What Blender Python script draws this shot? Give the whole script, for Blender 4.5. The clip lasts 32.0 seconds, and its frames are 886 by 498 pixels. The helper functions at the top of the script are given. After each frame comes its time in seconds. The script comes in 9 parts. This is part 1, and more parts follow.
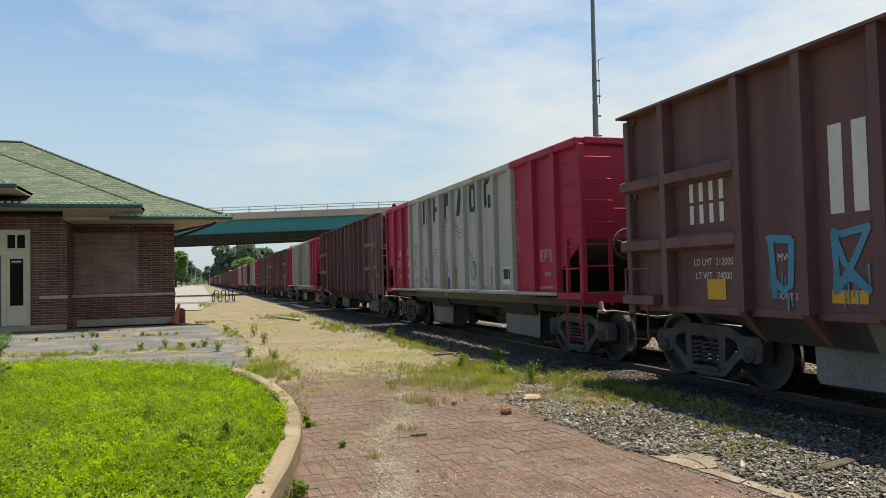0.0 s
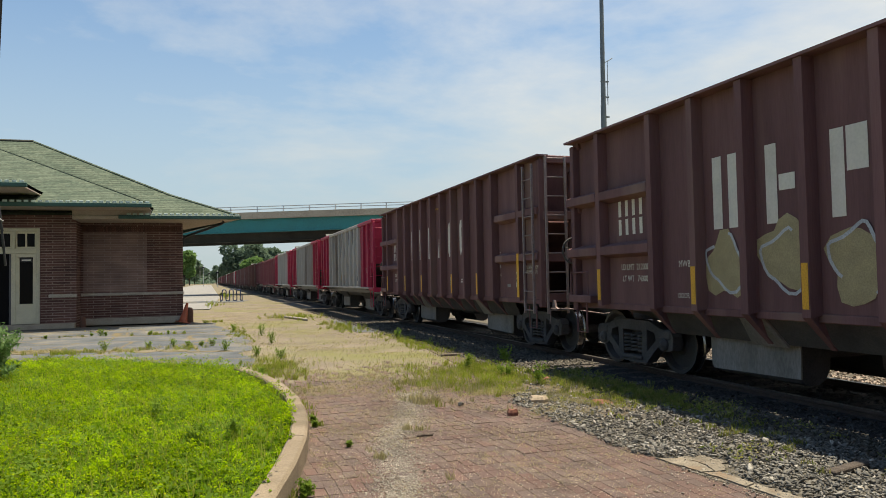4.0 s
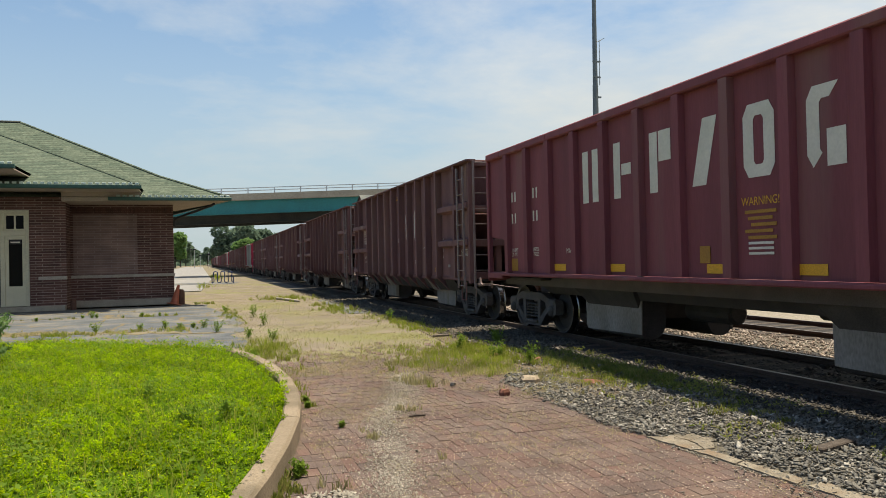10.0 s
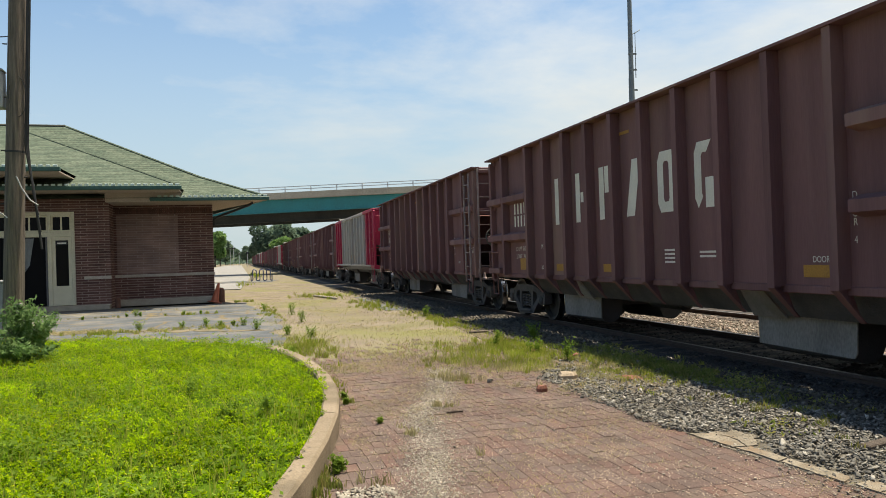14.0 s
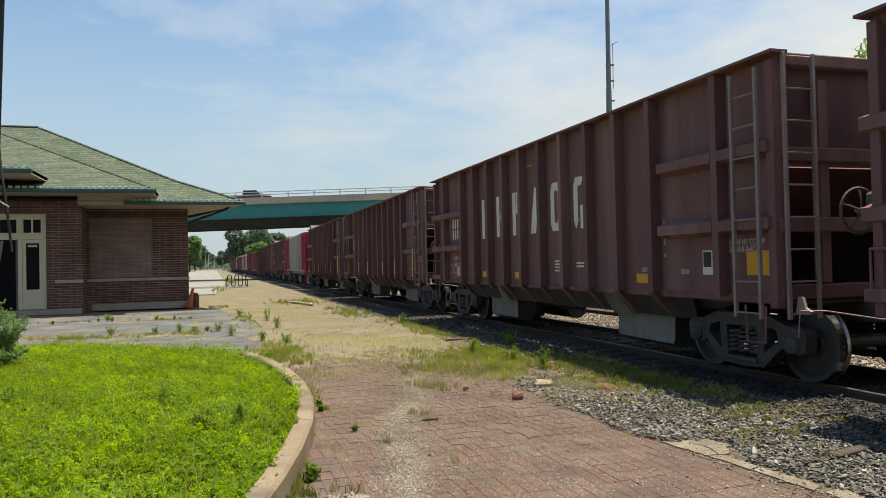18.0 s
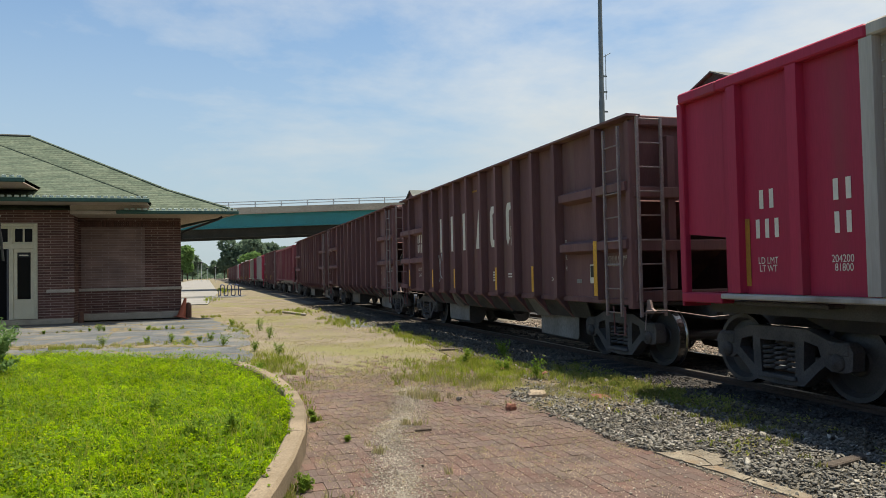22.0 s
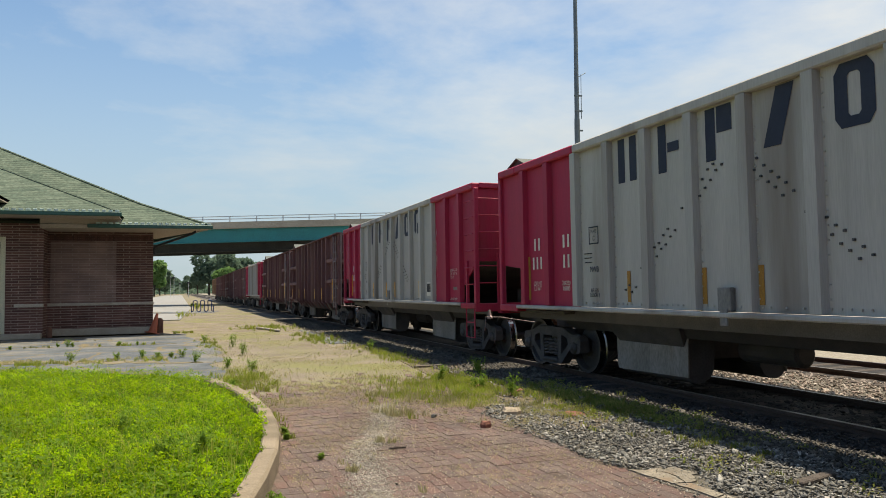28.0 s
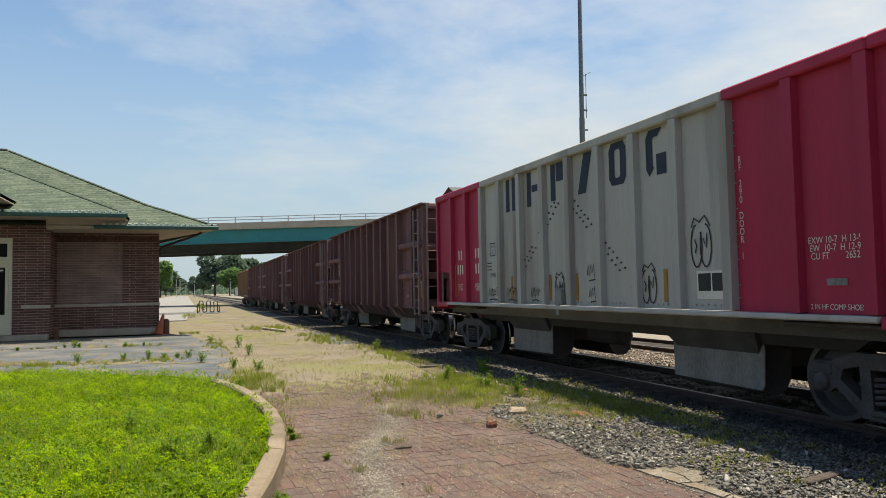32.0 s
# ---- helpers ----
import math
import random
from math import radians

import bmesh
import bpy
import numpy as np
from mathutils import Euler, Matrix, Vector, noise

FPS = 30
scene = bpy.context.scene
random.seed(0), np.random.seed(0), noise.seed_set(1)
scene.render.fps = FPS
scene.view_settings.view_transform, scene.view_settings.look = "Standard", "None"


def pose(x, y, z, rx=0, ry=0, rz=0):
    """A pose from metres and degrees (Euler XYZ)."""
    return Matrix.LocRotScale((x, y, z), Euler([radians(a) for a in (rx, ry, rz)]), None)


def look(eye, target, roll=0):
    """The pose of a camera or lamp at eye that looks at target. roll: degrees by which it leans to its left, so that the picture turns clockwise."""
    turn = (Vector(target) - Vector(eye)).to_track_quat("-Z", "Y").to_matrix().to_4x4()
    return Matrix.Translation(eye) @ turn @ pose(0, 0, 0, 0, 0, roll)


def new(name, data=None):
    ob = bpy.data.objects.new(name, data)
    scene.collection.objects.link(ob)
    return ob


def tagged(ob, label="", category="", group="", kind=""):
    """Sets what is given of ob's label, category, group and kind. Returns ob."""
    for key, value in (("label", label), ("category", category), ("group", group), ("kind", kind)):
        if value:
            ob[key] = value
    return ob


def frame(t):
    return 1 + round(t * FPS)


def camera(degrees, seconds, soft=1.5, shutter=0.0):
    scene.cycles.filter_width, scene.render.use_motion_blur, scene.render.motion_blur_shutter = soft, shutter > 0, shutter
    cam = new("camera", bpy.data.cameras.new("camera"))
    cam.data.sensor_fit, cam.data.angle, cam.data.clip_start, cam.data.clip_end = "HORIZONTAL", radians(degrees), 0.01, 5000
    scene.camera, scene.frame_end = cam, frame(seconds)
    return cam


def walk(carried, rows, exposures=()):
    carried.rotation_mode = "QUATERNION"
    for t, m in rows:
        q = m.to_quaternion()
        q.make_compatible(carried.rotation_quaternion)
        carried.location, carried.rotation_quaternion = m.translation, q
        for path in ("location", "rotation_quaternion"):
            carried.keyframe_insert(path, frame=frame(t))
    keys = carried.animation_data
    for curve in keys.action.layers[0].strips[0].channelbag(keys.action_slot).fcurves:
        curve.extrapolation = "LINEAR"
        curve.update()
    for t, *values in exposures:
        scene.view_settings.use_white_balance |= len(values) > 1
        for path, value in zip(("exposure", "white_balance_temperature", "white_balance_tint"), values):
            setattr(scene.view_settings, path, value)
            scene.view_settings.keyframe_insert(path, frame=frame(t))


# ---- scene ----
from mathutils.geometry import tessellate_polygon

cam = camera(62.2, 32.0, 0.9)
PATH = [
    (0.0, pose(0, 0, 1.64, 92.15, 1.43, -18.32)),
    (0.5, pose(0, 0, 1.64, 92.32, 0.97, -18.37)),
    (1.0, pose(0, 0, 1.64, 92.41, 0.77, -18.47)),
    (1.5, pose(0, 0, 1.64, 92.37, 0.70, -18.57)),
    (2.0, pose(0, 0, 1.64, 92.45, 0.81, -18.53)),
    (2.5, pose(0, 0, 1.64, 92.60, 0.91, -18.40)),
    (3.0, pose(0, 0, 1.64, 92.73, 1.02, -17.97)),
    (3.5, pose(0, 0, 1.64, 92.49, 1.20, -17.61)),
    (5.5, pose(0, 0, 1.64, 91.81, 0.90, -18.54)),
    (6.0, pose(0, 0, 1.64, 91.95, 0.96, -18.41)),
    (6.5, pose(0, 0, 1.64, 92.00, 0.91, -18.36)),
    (7.0, pose(0, 0, 1.64, 91.73, 0.68, -18.41)),
    (7.5, pose(0, 0, 1.64, 91.54, 0.59, -18.61)),
    (8.0, pose(0, 0, 1.64, 91.42, 0.48, -18.78)),
    (8.5, pose(0, 0, 1.64, 91.43, 0.54, -18.74)),
    (9.0, pose(0, 0, 1.64, 91.21, 0.79, -18.68)),
    (9.5, pose(0, 0, 1.64, 91.01, 1.09, -18.53)),
    (10.0, pose(0, 0, 1.64, 90.72, 1.30, -18.39)),
    (10.5, pose(0, 0, 1.64, 90.32, 1.74, -15.77)),
    (11.0, pose(0, 0, 1.64, 90.26, 1.75, -15.15)),
    (11.5, pose(0, 0, 1.64, 90.24, 1.35, -15.04)),
    (12.0, pose(0, 0, 1.64, 90.32, 1.21, -15.17)),
    (12.5, pose(0, 0, 1.64, 90.31, 1.91, -15.30)),
    (13.0, pose(0, 0, 1.64, 90.32, 2.24, -15.39)),
    (13.5, pose(0, 0, 1.64, 90.44, 2.15, -15.45)),
    (14.0, pose(0, 0, 1.64, 90.52, 1.86, -15.60)),
    (14.5, pose(0, 0, 1.64, 90.51, 1.42, -15.85)),
    (16.5, pose(0, 0, 1.64, 90.77, 1.49, -17.30)),
    (17.0, pose(0, 0, 1.64, 90.96, 1.45, -17.36)),
    (17.5, pose(0, 0, 1.64, 91.04, 1.35, -17.43)),
    (18.0, pose(0, 0, 1.64, 91.04, 1.26, -17.38)),
    (18.5, pose(0, 0, 1.64, 91.15, 0.94, -17.23)),
    (19.0, pose(0, 0, 1.64, 91.33, 0.75, -17.15)),
    (19.5, pose(0, 0, 1.64, 91.36, 0.67, -17.11)),
    (20.0, pose(0, 0, 1.64, 91.25, 0.81, -17.22)),
    (20.5, pose(0, 0, 1.64, 91.21, 0.92, -17.43)),
    (21.0, pose(0, 0, 1.64, 91.39, 0.97, -17.60)),
    (21.5, pose(0, 0, 1.64, 91.57, 1.19, -17.70)),
    (22.0, pose(0, 0, 1.64, 91.81, 1.17, -17.89)),
    (22.5, pose(0, 0, 1.64, 92.15, 0.96, -18.44)),
    (23.0, pose(0, 0, 1.64, 92.52, 0.73, -18.95)),
    (23.5, pose(0, 0, 1.64, 92.82, 0.58, -19.26)),
    (24.0, pose(0, 0, 1.64, 92.87, 0.83, -19.52)),
    (24.5, pose(0, 0, 1.64, 93.22, 1.18, -19.58)),
    (25.0, pose(0, 0, 1.64, 93.27, 1.24, -19.62)),
    (25.5, pose(0, 0, 1.64, 93.17, 1.07, -19.77)),
    (26.0, pose(0, 0, 1.64, 93.18, 0.96, -19.77)),
    (26.5, pose(0, 0, 1.64, 93.31, 0.97, -19.64)),
    (28.5, pose(0, 0, 1.64, 93.00, 0.87, -19.85)),
    (29.0, pose(0, 0, 1.64, 92.98, 1.06, -20.00)),
    (29.5, pose(0, 0, 1.64, 93.18, 1.11, -19.98)),
    (30.0, pose(0, 0, 1.64, 93.19, 0.92, -19.76)),
    (30.5, pose(0, 0, 1.64, 93.10, 0.70, -19.56)),
    (31.0, pose(0, 0, 1.64, 93.00, 0.76, -19.57)),
    (31.5, pose(0, 0, 1.64, 93.07, 1.03, -19.49)),
    (32.0, pose(0, 0, 1.64, 93.07, 1.03, -19.37)),
]
EXPOSURES = [(0.0, 0.61, 7950, 8), (1.5, 0.52, 7950, 8), (9.0, 0.48, 7950, 8), (10.1, 0.49, 7950, 8), (11.0, 0.63, 7950, 8), (15.0, 0.64, 7950, 8), (17.5, 0.56, 7900, 8), (21.0, 0.47, 7650, 8), (25.0, 0.48, 7620, 8), (32.0, 0.5, 7650, 8)]
walk(cam, PATH, EXPOSURES)

# ---------------------------------------------------------------- light
SUN_EL, SUN_DIR = 76.0, (0.985, 0.17)          # degrees; the way to the sun in plan
world = bpy.data.worlds.new("sky")
scene.world = world
world.use_nodes = True
wn, wl = world.node_tree.nodes, world.node_tree.links
wn.clear()
sky = wn.new("ShaderNodeTexSky")
sky.sky_type, sky.sun_disc = "NISHITA", False
sky.sun_elevation = radians(SUN_EL)
sky.sun_rotation = math.atan2(SUN_DIR[0], SUN_DIR[1])
sky.air_density, sky.dust_density, sky.ozone_density = 1.0, 0.7, 1.8
tc = wn.new("ShaderNodeTexCoord")
sep = wn.new("ShaderNodeSeparateXYZ")
wl.new(tc.outputs["Generated"], sep.inputs[0])
# clouds lie on a flat layer: divide the direction by its height
hgt = wn.new("ShaderNodeMath"); hgt.operation = "ADD"; hgt.inputs[1].default_value = 0.16
wl.new(sep.outputs["Z"], hgt.inputs[0])
dx = wn.new("ShaderNodeMath"); dx.operation = "DIVIDE"
dy = wn.new("ShaderNodeMath"); dy.operation = "DIVIDE"
wl.new(sep.outputs["X"], dx.inputs[0]); wl.new(hgt.outputs[0], dx.inputs[1])
wl.new(sep.outputs["Y"], dy.inputs[0]); wl.new(hgt.outputs[0], dy.inputs[1])
com = wn.new("ShaderNodeCombineXYZ")
wl.new(dx.outputs[0], com.inputs[0]); wl.new(dy.outputs[0], com.inputs[1])
cn = wn.new("ShaderNodeTexNoise")
cn.inputs["Scale"].default_value, cn.inputs["Detail"].default_value, cn.inputs["Roughness"].default_value = 0.95, 10.0, 0.60
cn.inputs["Distortion"].default_value = 0.12
wl.new(com.outputs[0], cn.inputs["Vector"])
# more cloud towards the right of the track than to its left
bias = wn.new("ShaderNodeMath"); bias.operation = "MULTIPLY_ADD"
bias.inputs[1].default_value, bias.inputs[2].default_value = 0.35, -0.10
wl.new(sep.outputs["X"], bias.inputs[0])
cadd = wn.new("ShaderNodeMath"); cadd.operation = "ADD"
wl.new(cn.outputs["Fac"], cadd.inputs[0]); wl.new(bias.outputs[0], cadd.inputs[1])
cr = wn.new("ShaderNodeValToRGB")
cr.color_ramp.elements[0].position, cr.color_ramp.elements[1].position = 0.38, 0.74
wl.new(cadd.outputs[0], cr.inputs[0])
shade = wn.new("ShaderNodeTexNoise")
shade.inputs["Scale"].default_value, shade.inputs["Detail"].default_value = 1.7, 6.0
wl.new(com.outputs[0], shade.inputs["Vector"])
ccol = wn.new("ShaderNodeMixRGB")
ccol.inputs[1].default_value, ccol.inputs[2].default_value = (5.3, 5.7, 6.3, 1), (7.6, 7.8, 8.0, 1)
wl.new(shade.outputs["Fac"], ccol.inputs[0])
blue = wn.new("ShaderNodeMixRGB"); blue.blend_type = "MULTIPLY"; blue.inputs[0].default_value = 1.0
blue.inputs[2].default_value = (0.88, 1.10, 1.27, 1)
wl.new(sky.outputs[0], blue.inputs[1])
cmix = wn.new("ShaderNodeMixRGB")
wl.new(cr.outputs["Color"], cmix.inputs[0]); wl.new(blue.outputs[0], cmix.inputs[1]); wl.new(ccol.outputs[0], cmix.inputs[2])
# blue-grey haze towards the horizon
hz = wn.new("ShaderNodeMapRange"); hz.interpolation_type = "SMOOTHSTEP"
hz.inputs["From Min"].default_value, hz.inputs["From Max"].default_value = 0.42, 0.0
hz.inputs["To Min"].default_value, hz.inputs["To Max"].default_value = 0.0, 0.85
wl.new(sep.outputs["Z"], hz.inputs["Value"])
hmix = wn.new("ShaderNodeMixRGB"); hmix.inputs[2].default_value = (3.15, 4.1, 5.25, 1)
wl.new(hz.outputs[0], hmix.inputs[0]); wl.new(cmix.outputs[0], hmix.inputs[1])
bg = wn.new("ShaderNodeBackground"); bg.inputs["Strength"].default_value = 0.10
wl.new(hmix.outputs[0], bg.inputs["Color"])
wo = wn.new("ShaderNodeOutputWorld")
wl.new(bg.outputs[0], wo.inputs["Surface"])

sun = new("sun", bpy.data.lights.new("sun", "SUN"))
sun.data.energy, sun.data.angle, sun.data.color = 4.9, radians(0.8), (1.0, 0.95, 0.87)
ce = math.cos(radians(SUN_EL))
sun_to = Vector((SUN_DIR[0] * ce, SUN_DIR[1] * ce, math.sin(radians(SUN_EL))))
sun.matrix_world = look(sun_to * 60, (0, 0, 0))


# ---------------------------------------------------------------- materials
def mat(name, col, rough=0.7, metal=0.0, col2=None, scale=6.0, amount=0.5, bump=0.15, fine=60.0,
        stretch=(1, 1, 1), vary=0.0, spec=0.5, dirt=None, dirt_at=(0.55, 0.75), coat=0.0, grain=0.55):
    """A painted or raw surface: two colours mixed at a large and a small scale, stains, bump, and a change from object to object."""
    m = bpy.data.materials.new(name)
    m.use_nodes = True
    n, l = m.node_tree.nodes, m.node_tree.links
    b = n["Principled BSDF"]
    b.inputs["Roughness"].default_value, b.inputs["Metallic"].default_value = rough, metal
    b.inputs["Specular IOR Level"].default_value = spec
    b.inputs["Coat Weight"].default_value = coat
    tc = n.new("ShaderNodeTexCoord")
    mp = n.new("ShaderNodeMapping"); mp.inputs["Scale"].default_value = stretch
    info = n.new("ShaderNodeObjectInfo")
    off = n.new("ShaderNodeVectorMath"); off.operation = "SCALE"
    one = n.new("ShaderNodeCombineXYZ")
    for i in range(3):
        one.inputs[i].default_value = 37.0
    l.new(one.outputs[0], off.inputs[0]); l.new(info.outputs["Random"], off.inputs["Scale"])
    add = n.new("ShaderNodeVectorMath"); add.operation = "ADD"
    l.new(tc.outputs["Object"], mp.inputs[0]); l.new(mp.outputs[0], add.inputs[0]); l.new(off.outputs[0], add.inputs[1])
    big = n.new("ShaderNodeTexNoise"); big.inputs["Scale"].default_value = scale; big.inputs["Detail"].default_value = 6
    sml = n.new("ShaderNodeTexNoise"); sml.inputs["Scale"].default_value = fine; sml.inputs["Detail"].default_value = 4
    l.new(add.outputs[0], big.inputs["Vector"]); l.new(add.outputs[0], sml.inputs["Vector"])
    c2 = col2 or tuple(min(1, c * 0.62) for c in col)
    ramp = n.new("ShaderNodeValToRGB")
    ramp.color_ramp.elements[0].position, ramp.color_ramp.elements[1].position = 0.35, 0.68
    l.new(big.outputs["Fac"], ramp.inputs[0])
    f1 = n.new("ShaderNodeMath"); f1.operation = "MULTIPLY"; f1.inputs[1].default_value = amount
    l.new(ramp.outputs["Color"], f1.inputs[0])
    mix = n.new("ShaderNodeMixRGB")
    mix.inputs[1].default_value, mix.inputs[2].default_value = (*col, 1), (*c2, 1)
    l.new(f1.outputs[0], mix.inputs[0])
    mul = n.new("ShaderNodeMixRGB"); mul.blend_type = "MULTIPLY"; mul.inputs[0].default_value = grain
    l.new(mix.outputs[0], mul.inputs[1])
    fr = n.new("ShaderNodeValToRGB")
    fr.color_ramp.elements[0].color, fr.color_ramp.elements[1].color = (0.55, 0.55, 0.55, 1), (1.15, 1.15, 1.15, 1)
    fr.color_ramp.elements[0].position, fr.color_ramp.elements[1].position = 0.3, 0.65
    l.new(sml.outputs["Fac"], fr.inputs[0]); l.new(fr.outputs["Color"], mul.inputs[2])
    out = mul
    if dirt:
        dn = n.new("ShaderNodeTexNoise"); dn.inputs["Scale"].default_value = scale * 0.45; dn.inputs["Detail"].default_value = 8
        dm = n.new("ShaderNodeMapping"); dm.inputs["Location"].default_value = (5.2, 1.7, 9.1)
        l.new(add.outputs[0], dm.inputs[0]); l.new(dm.outputs[0], dn.inputs["Vector"])
        dr = n.new("ShaderNodeValToRGB")
        dr.color_ramp.elements[0].position, dr.color_ramp.elements[1].position = dirt_at
        l.new(dn.outputs["Fac"], dr.inputs[0])
        dx = n.new("ShaderNodeMixRGB"); dx.inputs[2].default_value = (*dirt, 1)
        l.new(dr.outputs["Color"], dx.inputs[0]); l.new(out.outputs[0], dx.inputs[1])
        out = dx
    if vary:
        hs = n.new("ShaderNodeHueSaturation")
        mr = n.new("ShaderNodeMapRange")
        mr.inputs["To Min"].default_value, mr.inputs["To Max"].default_value = 1 - vary, 1 + vary
        l.new(info.outputs["Random"], mr.inputs["Value"]); l.new(mr.outputs[0], hs.inputs["Value"])
        l.new(out.outputs[0], hs.inputs["Color"])
        out = hs
    l.new(out.outputs[0], b.inputs["Base Color"])
    if bump:
        bp = n.new("ShaderNodeBump"); bp.inputs["Strength"].default_value = bump; bp.inputs["Distance"].default_value = 0.02
        l.new(sml.outputs["Fac"], bp.inputs["Height"]); l.new(bp.outputs[0], b.inputs["Normal"])
    return m


def leaf_mat(name, cols, rough=0.6, trans=0.25):
    """Foliage whose colour runs over a ramp from piece to piece."""
    m = bpy.data.materials.new(name)
    m.use_nodes = True
    n, l = m.node_tree.nodes, m.node_tree.links
    n.remove(n["Principled BSDF"])
    b = n.new("ShaderNodeBsdfDiffuse")
    b.inputs["Roughness"].default_value = rough
    geo = n.new("ShaderNodeNewGeometry")
    ramp = n.new("ShaderNodeValToRGB")
    e = ramp.color_ramp.elements
    e[0].position, e[0].color = 0.0, (*cols[0], 1)
    e[1].position, e[1].color = 1.0, (*cols[-1], 1)
    for i, c in enumerate(cols[1:-1]):
        k = e.new((i + 1) / (len(cols) - 1)); k.color = (*c, 1)
    l.new(geo.outputs["Random Per Island"], ramp.inputs[0])
    tc = n.new("ShaderNodeTexCoord")
    nz = n.new("ShaderNodeTexNoise"); nz.inputs["Scale"].default_value = 1.3; nz.inputs["Detail"].default_value = 9; nz.inputs["Roughness"].default_value = 0.7
    l.new(tc.outputs["Object"], nz.inputs["Vector"])
    mr = n.new("ShaderNodeMapRange")
    mr.inputs["From Min"].default_value, mr.inputs["From Max"].default_value = 0.3, 0.7
    mr.inputs["To Min"].default_value, mr.inputs["To Max"].default_value = 0.58, 1.35
    l.new(nz.outputs["Fac"], mr.inputs["Value"])
    hs = n.new("ShaderNodeHueSaturation")
    l.new(mr.outputs[0], hs.inputs["Value"]); l.new(ramp.outputs["Color"], hs.inputs["Color"])
    l.new(hs.outputs[0], b.inputs["Color"])
    tr = n.new("ShaderNodeBsdfTranslucent")
    l.new(hs.outputs[0], tr.inputs["Color"])
    ms = n.new("ShaderNodeMixShader"); ms.inputs[0].default_value = trans
    l.new(b.outputs[0], ms.inputs[1]); l.new(tr.outputs[0], ms.inputs[2])
    l.new(ms.outputs[0], n["Material Output"].inputs["Surface"])
    return m


def piece_mat(name, cols, rough=0.85, bump=0.4, fine=45.0, island=False, dust=None):
    """Stone, brick or tile pieces: the colour runs over a ramp from piece to piece, with grain and stains."""
    m = bpy.data.materials.new(name)
    m.use_nodes = True
    n, l = m.node_tree.nodes, m.node_tree.links
    b = n["Principled BSDF"]
    b.inputs["Roughness"].default_value, b.inputs["Specular IOR Level"].default_value = rough, 0.3
    ramp = n.new("ShaderNodeValToRGB")
    e = ramp.color_ramp.elements
    e[0].position, e[0].color = 0.0, (*cols[0], 1)
    e[1].position, e[1].color = 1.0, (*cols[-1], 1)
    for i, c in enumerate(cols[1:-1]):
        k = e.new((i + 1) / (len(cols) - 1)); k.color = (*c, 1)
    if island:
        geo = n.new("ShaderNodeNewGeometry"); l.new(geo.outputs["Random Per Island"], ramp.inputs[0])
    else:
        info = n.new("ShaderNodeObjectInfo"); l.new(info.outputs["Random"], ramp.inputs[0])
    tc = n.new("ShaderNodeTexCoord")
    geo2 = n.new("ShaderNodeNewGeometry")
    nz = n.new("ShaderNodeTexNoise"); nz.inputs["Scale"].default_value = fine; nz.inputs["Detail"].default_value = 5
    l.new(geo2.outputs["Position"], nz.inputs["Vector"])
    st = n.new("ShaderNodeTexNoise"); st.inputs["Scale"].default_value = 1.6; st.inputs["Detail"].default_value = 6
    l.new(geo2.outputs["Position"], st.inputs["Vector"])
    r1 = n.new("ShaderNodeMapRange")
    r1.inputs["From Min"].default_value, r1.inputs["From Max"].default_value = 0.3, 0.7
    r1.inputs["To Min"].default_value, r1.inputs["To Max"].default_value = 0.72, 1.22
    l.new(nz.outputs["Fac"], r1.inputs["Value"])
    r2 = n.new("ShaderNodeMapRange")
    r2.inputs["From Min"].default_value, r2.inputs["From Max"].default_value = 0.3, 0.7
    r2.inputs["To Min"].default_value, r2.inputs["To Max"].default_value = 0.70, 1.24
    l.new(st.outputs["Fac"], r2.inputs["Value"])
    mm = n.new("ShaderNodeMath"); mm.operation = "MULTIPLY"
    l.new(r1.outputs[0], mm.inputs[0]); l.new(r2.outputs[0], mm.inputs[1])
    hs = n.new("ShaderNodeHueSaturation")
    l.new(mm.outputs[0], hs.inputs["Value"]); l.new(ramp.outputs["Color"], hs.inputs["Color"])
    out = hs
    if dust:
        dn = n.new("ShaderNodeTexNoise"); dn.inputs["Scale"].default_value, dn.inputs["Detail"].default_value, dn.inputs["Roughness"].default_value = 2.3, 12.0, 0.72
        l.new(geo2.outputs["Position"], dn.inputs["Vector"])
        dr = n.new("ShaderNodeValToRGB")
        dr.color_ramp.elements[0].position, dr.color_ramp.elements[1].position = 0.50, 0.80
        l.new(dn.outputs["Fac"], dr.inputs[0])
        out = n.new("ShaderNodeMixRGB"); out.inputs[2].default_value = (*dust, 1)
        l.new(dr.outputs["Color"], out.inputs[0]); l.new(hs.outputs[0], out.inputs[1])
    l.new(out.outputs[0], b.inputs["Base Color"])
    bp = n.new("ShaderNodeBump"); bp.inputs["Strength"].default_value = bump; bp.inputs["Distance"].default_value = 0.01
    l.new(nz.outputs["Fac"], bp.inputs["Height"]); l.new(bp.outputs[0], b.inputs["Normal"])
    return m


